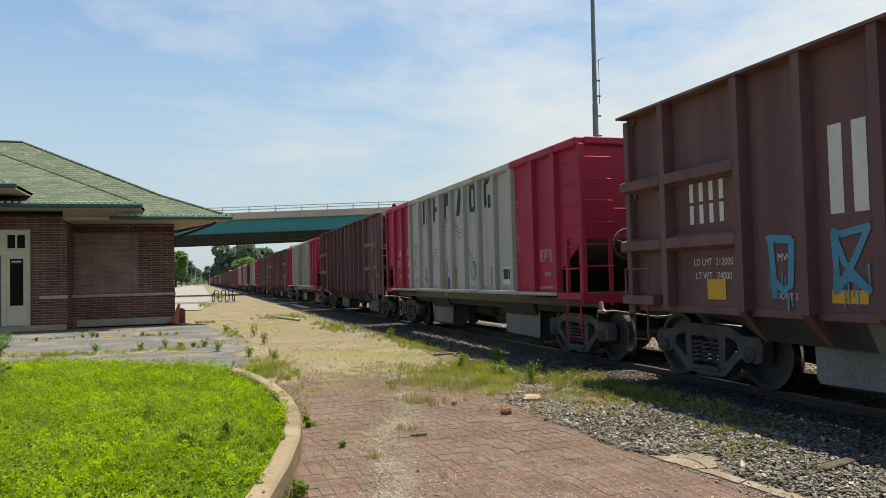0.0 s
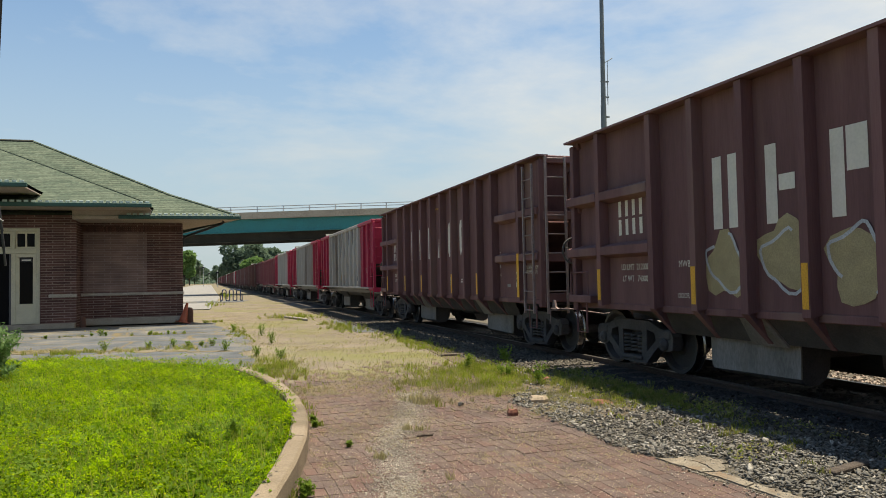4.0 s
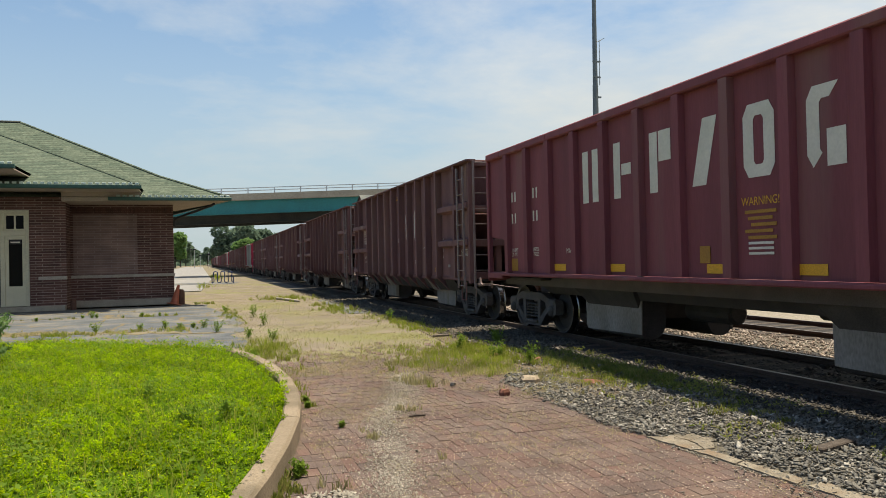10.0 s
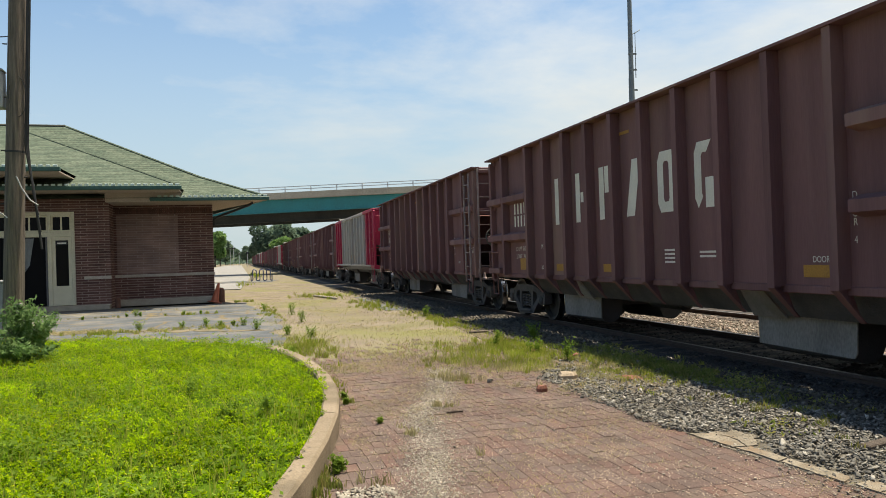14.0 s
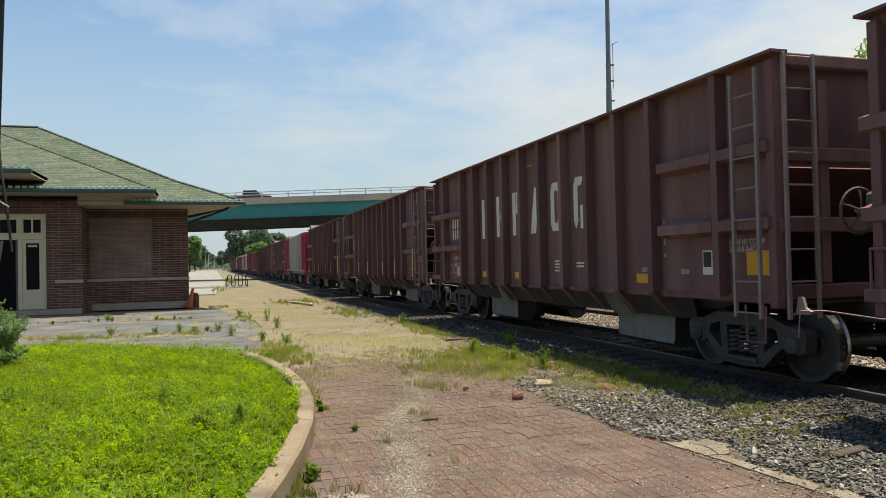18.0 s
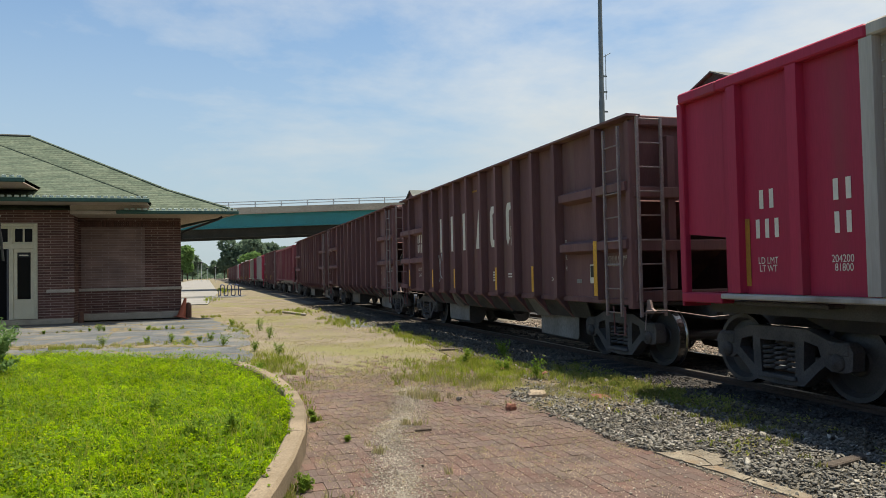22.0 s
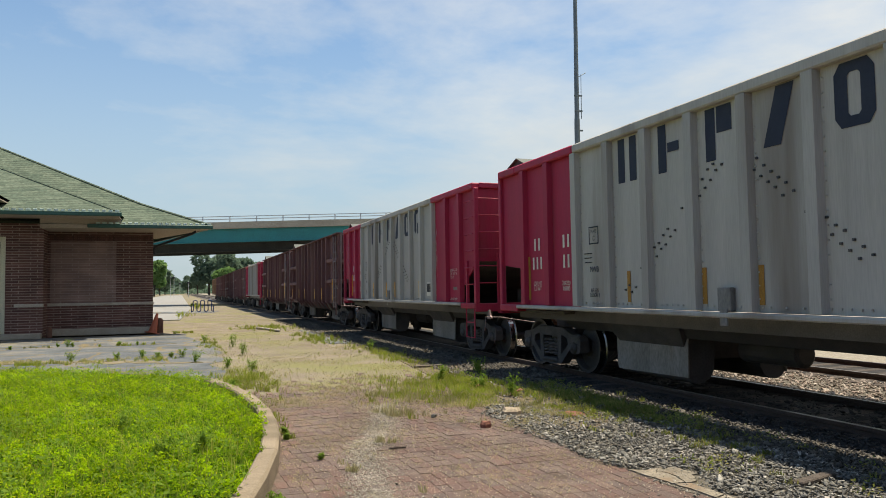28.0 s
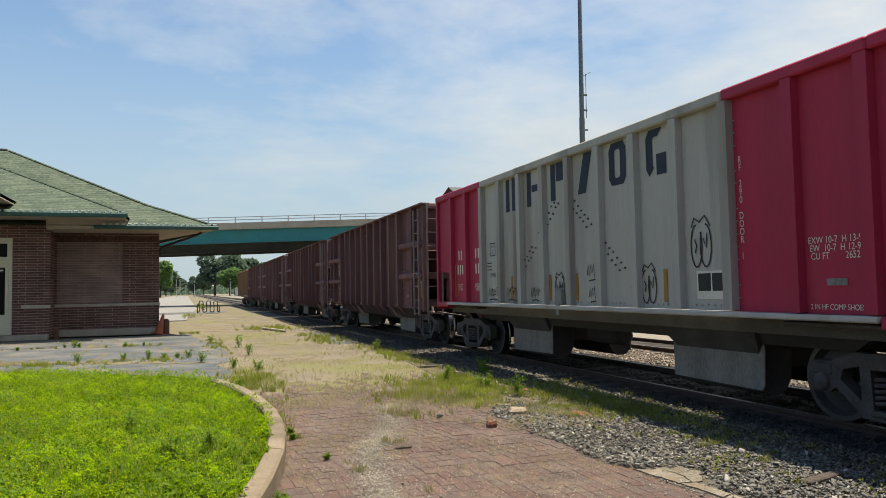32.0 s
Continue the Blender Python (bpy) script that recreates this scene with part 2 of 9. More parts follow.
def course_mat(name, c1, c2, mortar, w, h, gap, axes, offset=0.5, bump=0.5, rough=0.85, mortar_smooth=0.1):
    """Courses of bricks or shingles of w by h metres on a far surface; axes: which object axes run along and up."""
    m = bpy.data.materials.new(name)
    m.use_nodes = True
    n, l = m.node_tree.nodes, m.node_tree.links
    b = n["Principled BSDF"]
    b.inputs["Roughness"].default_value, b.inputs["Specular IOR Level"].default_value = rough, 0.25
    tc = n.new("ShaderNodeTexCoord")
    sp = n.new("ShaderNodeSeparateXYZ"); cm = n.new("ShaderNodeCombineXYZ")
    l.new(tc.outputs["Object"], sp.inputs[0])
    l.new(sp.outputs[axes[0]], cm.inputs[0]); l.new(sp.outputs[axes[1]], cm.inputs[1])
    br = n.new("ShaderNodeTexBrick")
    br.offset = offset
    br.inputs["Scale"].default_value = 1.0
    br.inputs["Brick Width"].default_value, br.inputs["Row Height"].default_value = w, h
    br.inputs["Mortar Size"].default_value, br.inputs["Mortar Smooth"].default_value = gap, mortar_smooth
    br.inputs["Color1"].default_value, br.inputs["Color2"].default_value, br.inputs["Mortar"].default_value = (*c1, 1), (*c2, 1), (*mortar, 1)
    l.new(cm.outputs[0], br.inputs["Vector"])
    nz = n.new("ShaderNodeTexNoise"); nz.inputs["Scale"].default_value = 1.1; nz.inputs["Detail"].default_value = 7
    l.new(tc.outputs["Object"], nz.inputs["Vector"])
    mr = n.new("ShaderNodeMapRange")
    mr.inputs["From Min"].default_value, mr.inputs["From Max"].default_value = 0.3, 0.7
    mr.inputs["To Min"].default_value, mr.inputs["To Max"].default_value = 0.75, 1.25
    l.new(nz.outputs["Fac"], mr.inputs["Value"])
    hs = n.new("ShaderNodeHueSaturation")
    l.new(mr.outputs[0], hs.inputs["Value"]); l.new(br.outputs["Color"], hs.inputs["Color"])
    l.new(hs.outputs[0], b.inputs["Base Color"])
    inv = n.new("ShaderNodeMath"); inv.operation = "SUBTRACT"; inv.inputs[0].default_value = 1.0
    l.new(br.outputs["Fac"], inv.inputs[1])
    bp = n.new("ShaderNodeBump"); bp.inputs["Strength"].default_value = bump; bp.inputs["Distance"].default_value = 0.02
    l.new(inv.outputs[0], bp.inputs["Height"]); l.new(bp.outputs[0], b.inputs["Normal"])
    return m


def shingle_mat(name, axes, h=0.21):
    """Rows of roof shingles: a shadow line painted into the colour under each uneven row, and tabs that differ in tone.
    """
    m = bpy.data.materials.new(name)
    m.use_nodes = True
    n, l = m.node_tree.nodes, m.node_tree.links
    b = n["Principled BSDF"]
    b.inputs["Roughness"].default_value, b.inputs["Specular IOR Level"].default_value = 0.95, 0.2
    tc = n.new("ShaderNodeTexCoord")
    sp = n.new("ShaderNodeSeparateXYZ"); cm = n.new("ShaderNodeCombineXYZ")
    l.new(tc.outputs["Object"], sp.inputs[0])
    wob = n.new("ShaderNodeTexNoise"); wob.inputs["Scale"].default_value = 2.2; wob.inputs["Detail"].default_value = 3
    l.new(tc.outputs["Object"], wob.inputs["Vector"])
    v = n.new("ShaderNodeMath"); v.operation = "MULTIPLY_ADD"; v.inputs[1].default_value = 0.07
    l.new(wob.outputs["Fac"], v.inputs[0]); l.new(sp.outputs[axes[1]], v.inputs[2])
    l.new(sp.outputs[axes[0]], cm.inputs[0]); l.new(v.outputs[0], cm.inputs[1])
    br = n.new("ShaderNodeTexBrick")
    br.offset = 0.37
    br.inputs["Scale"].default_value = 1.0
    br.inputs["Brick Width"].default_value, br.inputs["Row Height"].default_value = 0.42, h
    br.inputs["Mortar Size"].default_value = 0.0
    br.inputs["Color1"].default_value, br.inputs["Color2"].default_value = (0.070, 0.098, 0.073, 1), (0.114, 0.143, 0.106, 1)
    l.new(cm.outputs[0], br.inputs["Vector"])
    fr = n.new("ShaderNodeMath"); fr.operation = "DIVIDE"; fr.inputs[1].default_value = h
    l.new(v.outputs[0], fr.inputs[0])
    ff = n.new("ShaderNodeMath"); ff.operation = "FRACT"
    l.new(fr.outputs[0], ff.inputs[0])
    # painted row shadow: base colour darkens towards each row's lower edge
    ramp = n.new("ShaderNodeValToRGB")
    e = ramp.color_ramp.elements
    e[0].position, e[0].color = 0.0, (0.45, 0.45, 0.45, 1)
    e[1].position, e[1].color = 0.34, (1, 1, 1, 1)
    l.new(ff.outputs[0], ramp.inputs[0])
    gr = n.new("ShaderNodeTexNoise"); gr.inputs["Scale"].default_value = 9.0; gr.inputs["Detail"].default_value = 6
    l.new(tc.outputs["Object"], gr.inputs["Vector"])
    g2 = n.new("ShaderNodeMapRange")
    g2.inputs["From Min"].default_value, g2.inputs["From Max"].default_value = 0.3, 0.7
    g2.inputs["To Min"].default_value, g2.inputs["To Max"].default_value = 0.7, 1.3
    l.new(gr.outputs["Fac"], g2.inputs["Value"])
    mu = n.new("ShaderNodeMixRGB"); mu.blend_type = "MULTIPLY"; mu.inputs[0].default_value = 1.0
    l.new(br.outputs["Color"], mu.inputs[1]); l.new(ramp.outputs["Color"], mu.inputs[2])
    hs = n.new("ShaderNodeHueSaturation")
    l.new(g2.outputs[0], hs.inputs["Value"]); l.new(mu.outputs[0], hs.inputs["Color"])
    l.new(hs.outputs[0], b.inputs["Base Color"])
    bp = n.new("ShaderNodeBump"); bp.inputs["Strength"].default_value, bp.inputs["Distance"].default_value = 0.5, 0.02
    l.new(ramp.outputs["Color"], bp.inputs["Height"]); l.new(bp.outputs[0], b.inputs["Normal"])
    return m


def asphalt_mat(name):
    """Old asphalt: worn grey and blue-grey fields, a net of dirt-filled cracks, fine stone grain."""
    m = bpy.data.materials.new(name)
    m.use_nodes = True
    n, l = m.node_tree.nodes, m.node_tree.links
    b = n["Principled BSDF"]
    b.inputs["Roughness"].default_value, b.inputs["Specular IOR Level"].default_value = 0.92, 0.25
    tc = n.new("ShaderNodeTexCoord")
    big = n.new("ShaderNodeTexNoise"); big.inputs["Scale"].default_value, big.inputs["Detail"].default_value, big.inputs["Roughness"].default_value = 0.7, 10.0, 0.65
    fine = n.new("ShaderNodeTexNoise"); fine.inputs["Scale"].default_value, fine.inputs["Detail"].default_value = 38.0, 6.0
    l.new(tc.outputs["Object"], big.inputs["Vector"]); l.new(tc.outputs["Object"], fine.inputs["Vector"])
    r1 = n.new("ShaderNodeValToRGB")
    e = r1.color_ramp.elements
    e[0].position, e[0].color = 0.32, (0.060, 0.070, 0.078, 1)
    e[1].position, e[1].color = 0.68, (0.215, 0.195, 0.155, 1)
    k = e.new(0.52); k.color = (0.112, 0.122, 0.130, 1)
    l.new(big.outputs["Fac"], r1.inputs[0])
    wob = n.new("ShaderNodeMixRGB"); wob.inputs[0].default_value = 0.35
    l.new(tc.outputs["Object"], wob.inputs[1]); l.new(big.outputs["Color"], wob.inputs[2])
    vo = n.new("ShaderNodeTexVoronoi"); vo.feature = "DISTANCE_TO_EDGE"; vo.inputs["Scale"].default_value = 0.8
    l.new(wob.outputs[0], vo.inputs["Vector"])
    cr = n.new("ShaderNodeValToRGB")
    cr.color_ramp.elements[0].position, cr.color_ramp.elements[1].position = 0.008, 0.03
    l.new(vo.outputs["Distance"], cr.inputs[0])
    mx = n.new("ShaderNodeMixRGB"); mx.inputs[1].default_value = (0.17, 0.135, 0.075, 1)
    l.new(cr.outputs["Color"], mx.inputs[0]); l.new(r1.outputs["Color"], mx.inputs[2])
    fr = n.new("ShaderNodeMapRange")
    fr.inputs["From Min"].default_value, fr.inputs["From Max"].default_value = 0.3, 0.7
    fr.inputs["To Min"].default_value, fr.inputs["To Max"].default_value = 0.65, 1.35
    l.new(fine.outputs["Fac"], fr.inputs["Value"])
    hs = n.new("ShaderNodeHueSaturation")
    l.new(fr.outputs[0], hs.inputs["Value"]); l.new(mx.outputs[0], hs.inputs["Color"])
    l.new(hs.outputs[0], b.inputs["Base Color"])
    bp = n.new("ShaderNodeBump"); bp.inputs["Strength"].default_value, bp.inputs["Distance"].default_value = 0.5, 0.02
    l.new(fine.outputs["Fac"], bp.inputs["Height"]); l.new(bp.outputs[0], b.inputs["Normal"])
    return m


M_BROWN = mat("brown_paint", (0.216, 0.113, 0.109), 0.75, 0.0, (0.146, 0.077, 0.078), 2.4, 0.9, 0.05, 60, (1, 1, 0.09), 0.07, 0.12, (0.265, 0.165, 0.138), (0.54, 0.74), 0.0, 0.22)
M_LADDER = mat("scuffed_ladder_steel", (0.30, 0.235, 0.225), 0.6, 0.0, (0.21, 0.145, 0.135), 4.0, 0.8, 0.03, 60, (1, 1, 1), 0.05, 0.35)
M_OXIDE = mat("oxide_red_paint", (0.262, 0.080, 0.093), 0.65, 0.0, (0.192, 0.062, 0.072), 2.4, 0.8, 0.04, 60, (1, 1, 0.09), 0.06, 0.15, (0.25, 0.14, 0.125), (0.56, 0.76), 0.0, 0.2)
M_RED = mat("bright_red_paint", (0.43, 0.030, 0.072), 0.55, 0.0, (0.34, 0.026, 0.060), 2.4, 0.8, 0.03, 60, (1, 1, 0.09), 0.06, 0.25, (0.27, 0.06, 0.07), (0.58, 0.8), 0.0, 0.2)
M_GREY = mat("pale_grey_paint", (0.475, 0.448, 0.405), 0.65, 0.0, (0.39, 0.365, 0.33), 2.4, 0.8, 0.03, 60, (1, 1, 0.08), 0.05, 0.2, (0.20, 0.165, 0.135), (0.54, 0.74), 0.0, 0.2)
M_TAN = mat("tan_paint", (0.30, 0.165, 0.085), 0.65, 0.0, (0.22, 0.12, 0.07), 0.9, 0.8, 0.04, 60, (1, 1, 0.3), 0.04, 0.3, (0.16, 0.09, 0.06), (0.55, 0.75), 0.0, 0.15)
M_DUSTY = mat("dusty_dark_steel", (0.068, 0.064, 0.065), 0.8, 0.0, (0.125, 0.116, 0.110), 3.0, 0.8, 0.25, 50, (1, 1, 1), 0.15, 0.3)
# oiled wheels; the same dark paints deep shade under the smooth-sided cars
M_WHEEL = mat("oiled_wheel_steel", (0.052, 0.051, 0.052), 0.5, 0.0, (0.084, 0.080, 0.079), 3.0, 0.8, 0.1, 50, (1, 1, 1), 0.1, 0.4)
# grimy underframe steel, coloured darker to include shade beneath the cars
M_GRIMESHADE = mat("oily_black_steel", (0.070, 0.067, 0.068), 0.8, 0.0, (0.110, 0.104, 0.100), 3.0, 0.8, 0.2, 50, (1, 1, 1), 0.1, 0.3)
M_CHUTE = mat("dusty_chute_steel", (0.30, 0.285, 0.265), 0.8, 0.0, (0.19, 0.18, 0.165), 2.2, 0.9, 0.12, 40, (1, 1, 0.4), 0.1, 0.3, (0.17, 0.135, 0.09), (0.6, 0.72))
M_HOOD = mat("weathered_green_grey_sheet", (0.105, 0.125, 0.120), 0.75, 0.0, (0.16, 0.165, 0.15), 3.0, 0.8, 0.1, 40, (1, 1, 1), 0.1, 0.2)
M_TREAD = mat("polished_wheel_tread", (0.34, 0.34, 0.35), 0.24, 1.0, (0.10, 0.098, 0.098), 9, 0.9, 0.03)
M_RAILTOP = mat("polished_rail_head", (0.20, 0.185, 0.175), 0.45, 0.8, (0.12, 0.11, 0.10), 3, 0.6, 0.02)
M_RAIL = mat("rusted_rail", (0.055, 0.036, 0.028), 0.85, 0.0, (0.085, 0.052, 0.038), 5, 0.8, 0.3)
M_TIE = mat("weathered_sleeper", (0.055, 0.043, 0.036), 0.9, 0.0, (0.10, 0.08, 0.065), 3, 0.8, 0.5, 30, (6, 1, 6), 0.25)
M_WHITE = mat("white_stencil_paint", (0.74, 0.69, 0.60), 0.7, 0.0, (0.60, 0.56, 0.48), 3, 0.6, 0.0, 30, (1, 1, 1), 0, 0.3, None, (0.55, 0.75), 0.0, 0.15)
M_NAVY = mat("navy_letter_paint", (0.022, 0.028, 0.05), 0.6, 0.0, (0.04, 0.045, 0.06), 3, 0.6, 0.0, 30, (1, 1, 1), 0, 0.3, None, (0.55, 0.75), 0.0, 0.2)
M_YELLOW = mat("yellow_reflector", (0.80, 0.40, 0.03), 0.5, 0.0, (0.66, 0.33, 0.03), 4, 0.4, 0.02)
M_AMBER = mat("dull_amber_reflector", (0.42, 0.20, 0.03), 0.6, 0.0, (0.30, 0.15, 0.03), 4, 0.5, 0.02)
M_BLACKBOX = mat("black_data_panel", (0.02, 0.02, 0.022), 0.6)
M_SPRAYW = mat("white_spray_paint", (0.52, 0.54, 0.55), 0.7, 0.0, (0.36, 0.37, 0.39), 4, 0.6, 0.02)
M_SPRAYB = mat("cyan_spray_paint", (0.07, 0.30, 0.42), 0.6, 0.0, (0.05, 0.22, 0.34), 4, 0.6, 0.02)
M_SPRAYD = mat("navy_spray_paint", (0.03, 0.07, 0.22), 0.6, 0.0, (0.02, 0.05, 0.14), 4, 0.6, 0.02)
M_SPRAYT = mat("teal_spray_paint", (0.02, 0.105, 0.165), 0.6, 0.0, (0.03, 0.16, 0.22), 3, 0.8, 0.0)
M_SPRAYP = mat("violet_spray_paint", (0.09, 0.08, 0.30), 0.6, 0.0, (0.07, 0.06, 0.22), 4, 0.6, 0.0)
M_SPRAYK = mat("black_spray_paint", (0.018, 0.018, 0.02), 0.6)
M_SPRAYY = mat("straw_spray_paint", (0.42, 0.34, 0.18), 0.6, 0.0, (0.3, 0.24, 0.13), 4, 0.6, 0.02)
M_GREENTAG = mat("green_placard", (0.10, 0.45, 0.16), 0.6)
M_HOSE = mat("black_rubber", (0.015, 0.015, 0.016), 0.7)

M_BRICKWALL = course_mat("dark_red_brickwork", (0.082, 0.042, 0.036), (0.145, 0.072, 0.060), (0.27, 0.205, 0.175), 0.62, 0.098, 0.012, (0, 2), 0.37)
M_BRICKSIDE = course_mat("dark_red_brickwork_side", (0.082, 0.042, 0.036), (0.145, 0.072, 0.060), (0.27, 0.205, 0.175), 0.62, 0.098, 0.012, (1, 2), 0.37)
M_BRICKFILL = course_mat("pale_infill_brickwork", (0.19, 0.122, 0.105), (0.24, 0.158, 0.135), (0.28, 0.215, 0.19), 0.62, 0.098, 0.011, (0, 2), 0.37)
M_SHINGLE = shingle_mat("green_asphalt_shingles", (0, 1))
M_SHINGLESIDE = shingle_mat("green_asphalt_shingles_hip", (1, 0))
M_GUTTER = mat("dark_green_gutter_paint", (0.022, 0.085, 0.068), 0.5, 0.0, (0.018, 0.06, 0.05), 3, 0.6, 0.05)
M_TRIMPALE = mat("pale_green_snow_guard", (0.48, 0.60, 0.56), 0.5)
M_SOFFIT = mat("pale_board_soffit", (0.40, 0.335, 0.275), 0.8, 0.0, (0.32, 0.265, 0.215), 2, 0.7, 0.1, 40, (1, 8, 1))
M_CREAM = mat("cream_joinery_paint", (0.66, 0.62, 0.46), 0.6, 0.0, (0.55, 0.51, 0.37), 3, 0.5, 0.05)
M_DARKDOOR = mat("dark_doorway_boards", (0.010, 0.010, 0.011), 0.9, 0.0, None, 3, 0.3, 0.0, 40, (1, 1, 1), 0, 0.1)
M_LIMESTONE = mat("limestone_band", (0.44, 0.39, 0.33), 0.85, 0.0, (0.32, 0.28, 0.235), 3, 0.7, 0.3, 50, (1, 1, 1), 0.05)
M_CONCRETE = mat("weathered_concrete", (0.29, 0.235, 0.17), 0.92, 0.0, (0.20, 0.16, 0.11), 2.2, 0.8, 0.6, 60, (1, 1, 1), 0.05, 0.3, (0.11, 0.092, 0.065), (0.52, 0.70))
M_EDGING = mat("worn_edging_concrete", (0.275, 0.242, 0.192), 0.95, 0.0, (0.155, 0.135, 0.105), 7.0, 0.9, 0.8, 55, (1, 1, 1), 0.08, 0.2, (0.20, 0.15, 0.105), (0.50, 0.66))
M_PLINTH = mat("pale_plinth_concrete", (0.42, 0.37, 0.30), 0.9, 0.0, (0.30, 0.26, 0.21), 2.2, 0.8, 0.4, 60, (1, 1, 1), 0.05, 0.3)
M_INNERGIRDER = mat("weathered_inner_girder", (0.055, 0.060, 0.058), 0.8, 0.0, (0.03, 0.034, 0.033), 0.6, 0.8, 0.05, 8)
M_GIRDER = mat("teal_girder_paint", (0.012, 0.215, 0.225), 0.55, 0.0, (0.02, 0.16, 0.165), 0.5, 0.6, 0.03, 8)
M_DECK = mat("bridge_concrete", (0.40, 0.36, 0.29), 0.9, 0.0, (0.31, 0.275, 0.22), 0.4, 0.8, 0.2, 8)
M_ALU = mat("galvanised_rail", (0.55, 0.56, 0.56), 0.45, 0.7, (0.42, 0.43, 0.44), 3, 0.6, 0.03)
M_POLE = mat("weathered_pole_wood", (0.19, 0.155, 0.125), 0.9, 0.0, (0.075, 0.06, 0.05), 5, 1.0, 0.8, 35, (5, 5, 0.25))
M_WIRE = mat("black_cable", (0.015, 0.015, 0.016), 0.6)
M_WIREG = mat("grey_cable", (0.34, 0.35, 0.36), 0.6)
M_MAST = mat("galvanised_mast", (0.16, 0.19, 0.20), 0.6, 0.3, (0.10, 0.12, 0.13), 2, 0.6, 0.05)
M_CONE = mat("faded_orange_plastic", (0.42, 0.10, 0.045), 0.6, 0.0, (0.30, 0.075, 0.04), 6, 0.7, 0.05)
M_RUSTPIPE = mat("rusted_iron", (0.14, 0.062, 0.038), 0.85, 0.0, (0.09, 0.042, 0.03), 8, 0.8, 0.3)
M_BLUERACK = mat("blue_rack_paint", (0.02, 0.045, 0.14), 0.5)
M_CARPAINT = mat("maroon_car_paint", (0.10, 0.018, 0.016), 0.3, 0.0, None, 2, 0.2, 0.0, 30, (1, 1, 1), 0.0, 0.5, None, (0.5, 0.7), 0.5)
M_CARWHITE = mat("white_car_paint", (0.7, 0.7, 0.7), 0.3, 0.0, None, 2, 0.1, 0.0, 30, (1, 1, 1), 0.0, 0.5, None, (0.5, 0.7), 0.5)
M_TYRE = mat("tyre_rubber", (0.02, 0.02, 0.02), 0.8)
M_CARGLASS = mat("dark_car_glass", (0.02, 0.025, 0.03), 0.1, 0.0, None, 2, 0.1, 0.0)
M_DARKPANE = mat("dark_window_pane", (0.008, 0.008, 0.009), 0.25, 0.0, None, 2, 0.1, 0.0, 40, (1, 1, 1), 0, 0.15)
M_CURTAIN = mat("grey_curtain", (0.22, 0.24, 0.24), 0.9, 0.0, None, 4, 0.5, 0.1)
M_BARK = mat("tree_bark", (0.07, 0.055, 0.04), 0.95, 0.0, (0.04, 0.032, 0.025), 4, 0.8, 0.6, 25, (4, 4, 0.5))
M_FARWALL = mat("far_pale_wall", (0.55, 0.56, 0.55), 0.8, 0.0, (0.42, 0.43, 0.43), 0.5, 0.6, 0.02)
M_ROOFGREY = mat("far_grey_roof", (0.20, 0.20, 0.21), 0.8)

M_LAWN = leaf_mat("clover_leaves", [(0.075, 0.1635, 0.01), (0.24, 0.4033, 0.015), (0.37, 0.5123, 0.0175), (0.13, 0.2616, 0.0125), (0.3, 0.4578, 0.015), (0.5, 0.5777, 0.025)], 0.6, 0.4)
M_FLOWER = leaf_mat("yellow_clover_flowers", [(0.52, 0.50, 0.03), (0.44, 0.48, 0.04)], 0.6, 0.2)
M_LAWNLIGHT = leaf_mat("pale_clover_leaves", [(0.24, 0.3924, 0.015), (0.36, 0.5123, 0.02), (0.3, 0.4687, 0.0175), (0.46, 0.5668, 0.025)], 0.6, 0.4)
M_LAWNDARK = leaf_mat("shady_clover_leaves", [(0.05, 0.1199, 0.0125), (0.15, 0.2834, 0.0175), (0.24, 0.3706, 0.02), (0.09, 0.1962, 0.015)], 0.6, 0.4)
M_STRAW = leaf_mat("dry_grass_blades", [(0.48, 0.41, 0.25), (0.42, 0.375, 0.20), (0.39, 0.38, 0.16), (0.56, 0.49, 0.33)], 0.85, 0.45)
M_CHIP = leaf_mat("pale_dry_chaff", [(0.50, 0.41, 0.32), (0.62, 0.54, 0.44), (0.40, 0.31, 0.23), (0.55, 0.44, 0.33)], 0.9, 0.1)
M_GRASSY = leaf_mat("green_grass_blades", [(0.21, 0.30, 0.03), (0.34, 0.42, 0.06), (0.46, 0.44, 0.12), (0.28, 0.37, 0.045)], 0.65, 0.45)
M_VERGE = leaf_mat("verge_grass_blades", [(0.14, 0.19, 0.04), (0.21, 0.26, 0.06), (0.36, 0.32, 0.12), (0.17, 0.22, 0.045)], 0.65, 0.45)
M_WEED = leaf_mat("weed_leaves", [(0.12, 0.22, 0.035), (0.24, 0.35, 0.06), (0.17, 0.29, 0.045)], 0.6, 0.45)
M_BUSH = leaf_mat("grey_green_bush_leaves", [(0.12, 0.22, 0.08), (0.19, 0.31, 0.12), (0.24, 0.36, 0.16)], 0.6, 0.4)
M_TREE = leaf_mat("tree_leaves", [(0.10, 0.155, 0.115), (0.145, 0.215, 0.155), (0.19, 0.26, 0.18)], 0.6, 0.4)
M_TREELIGHT = leaf_mat("light_tree_leaves", [(0.12, 0.22, 0.075), (0.17, 0.29, 0.10), (0.20, 0.32, 0.12)], 0.6, 0.4)
M_BALLAST = piece_mat("ballast_stones", [(0.078, 0.078, 0.075), (0.166, 0.161, 0.144), (0.108, 0.105, 0.096), (0.198, 0.189, 0.167), (0.131, 0.123, 0.106), (0.373, 0.358, 0.319), (0.091, 0.09, 0.085), (0.151, 0.147, 0.135)], 0.9, 0.6, 55, True)
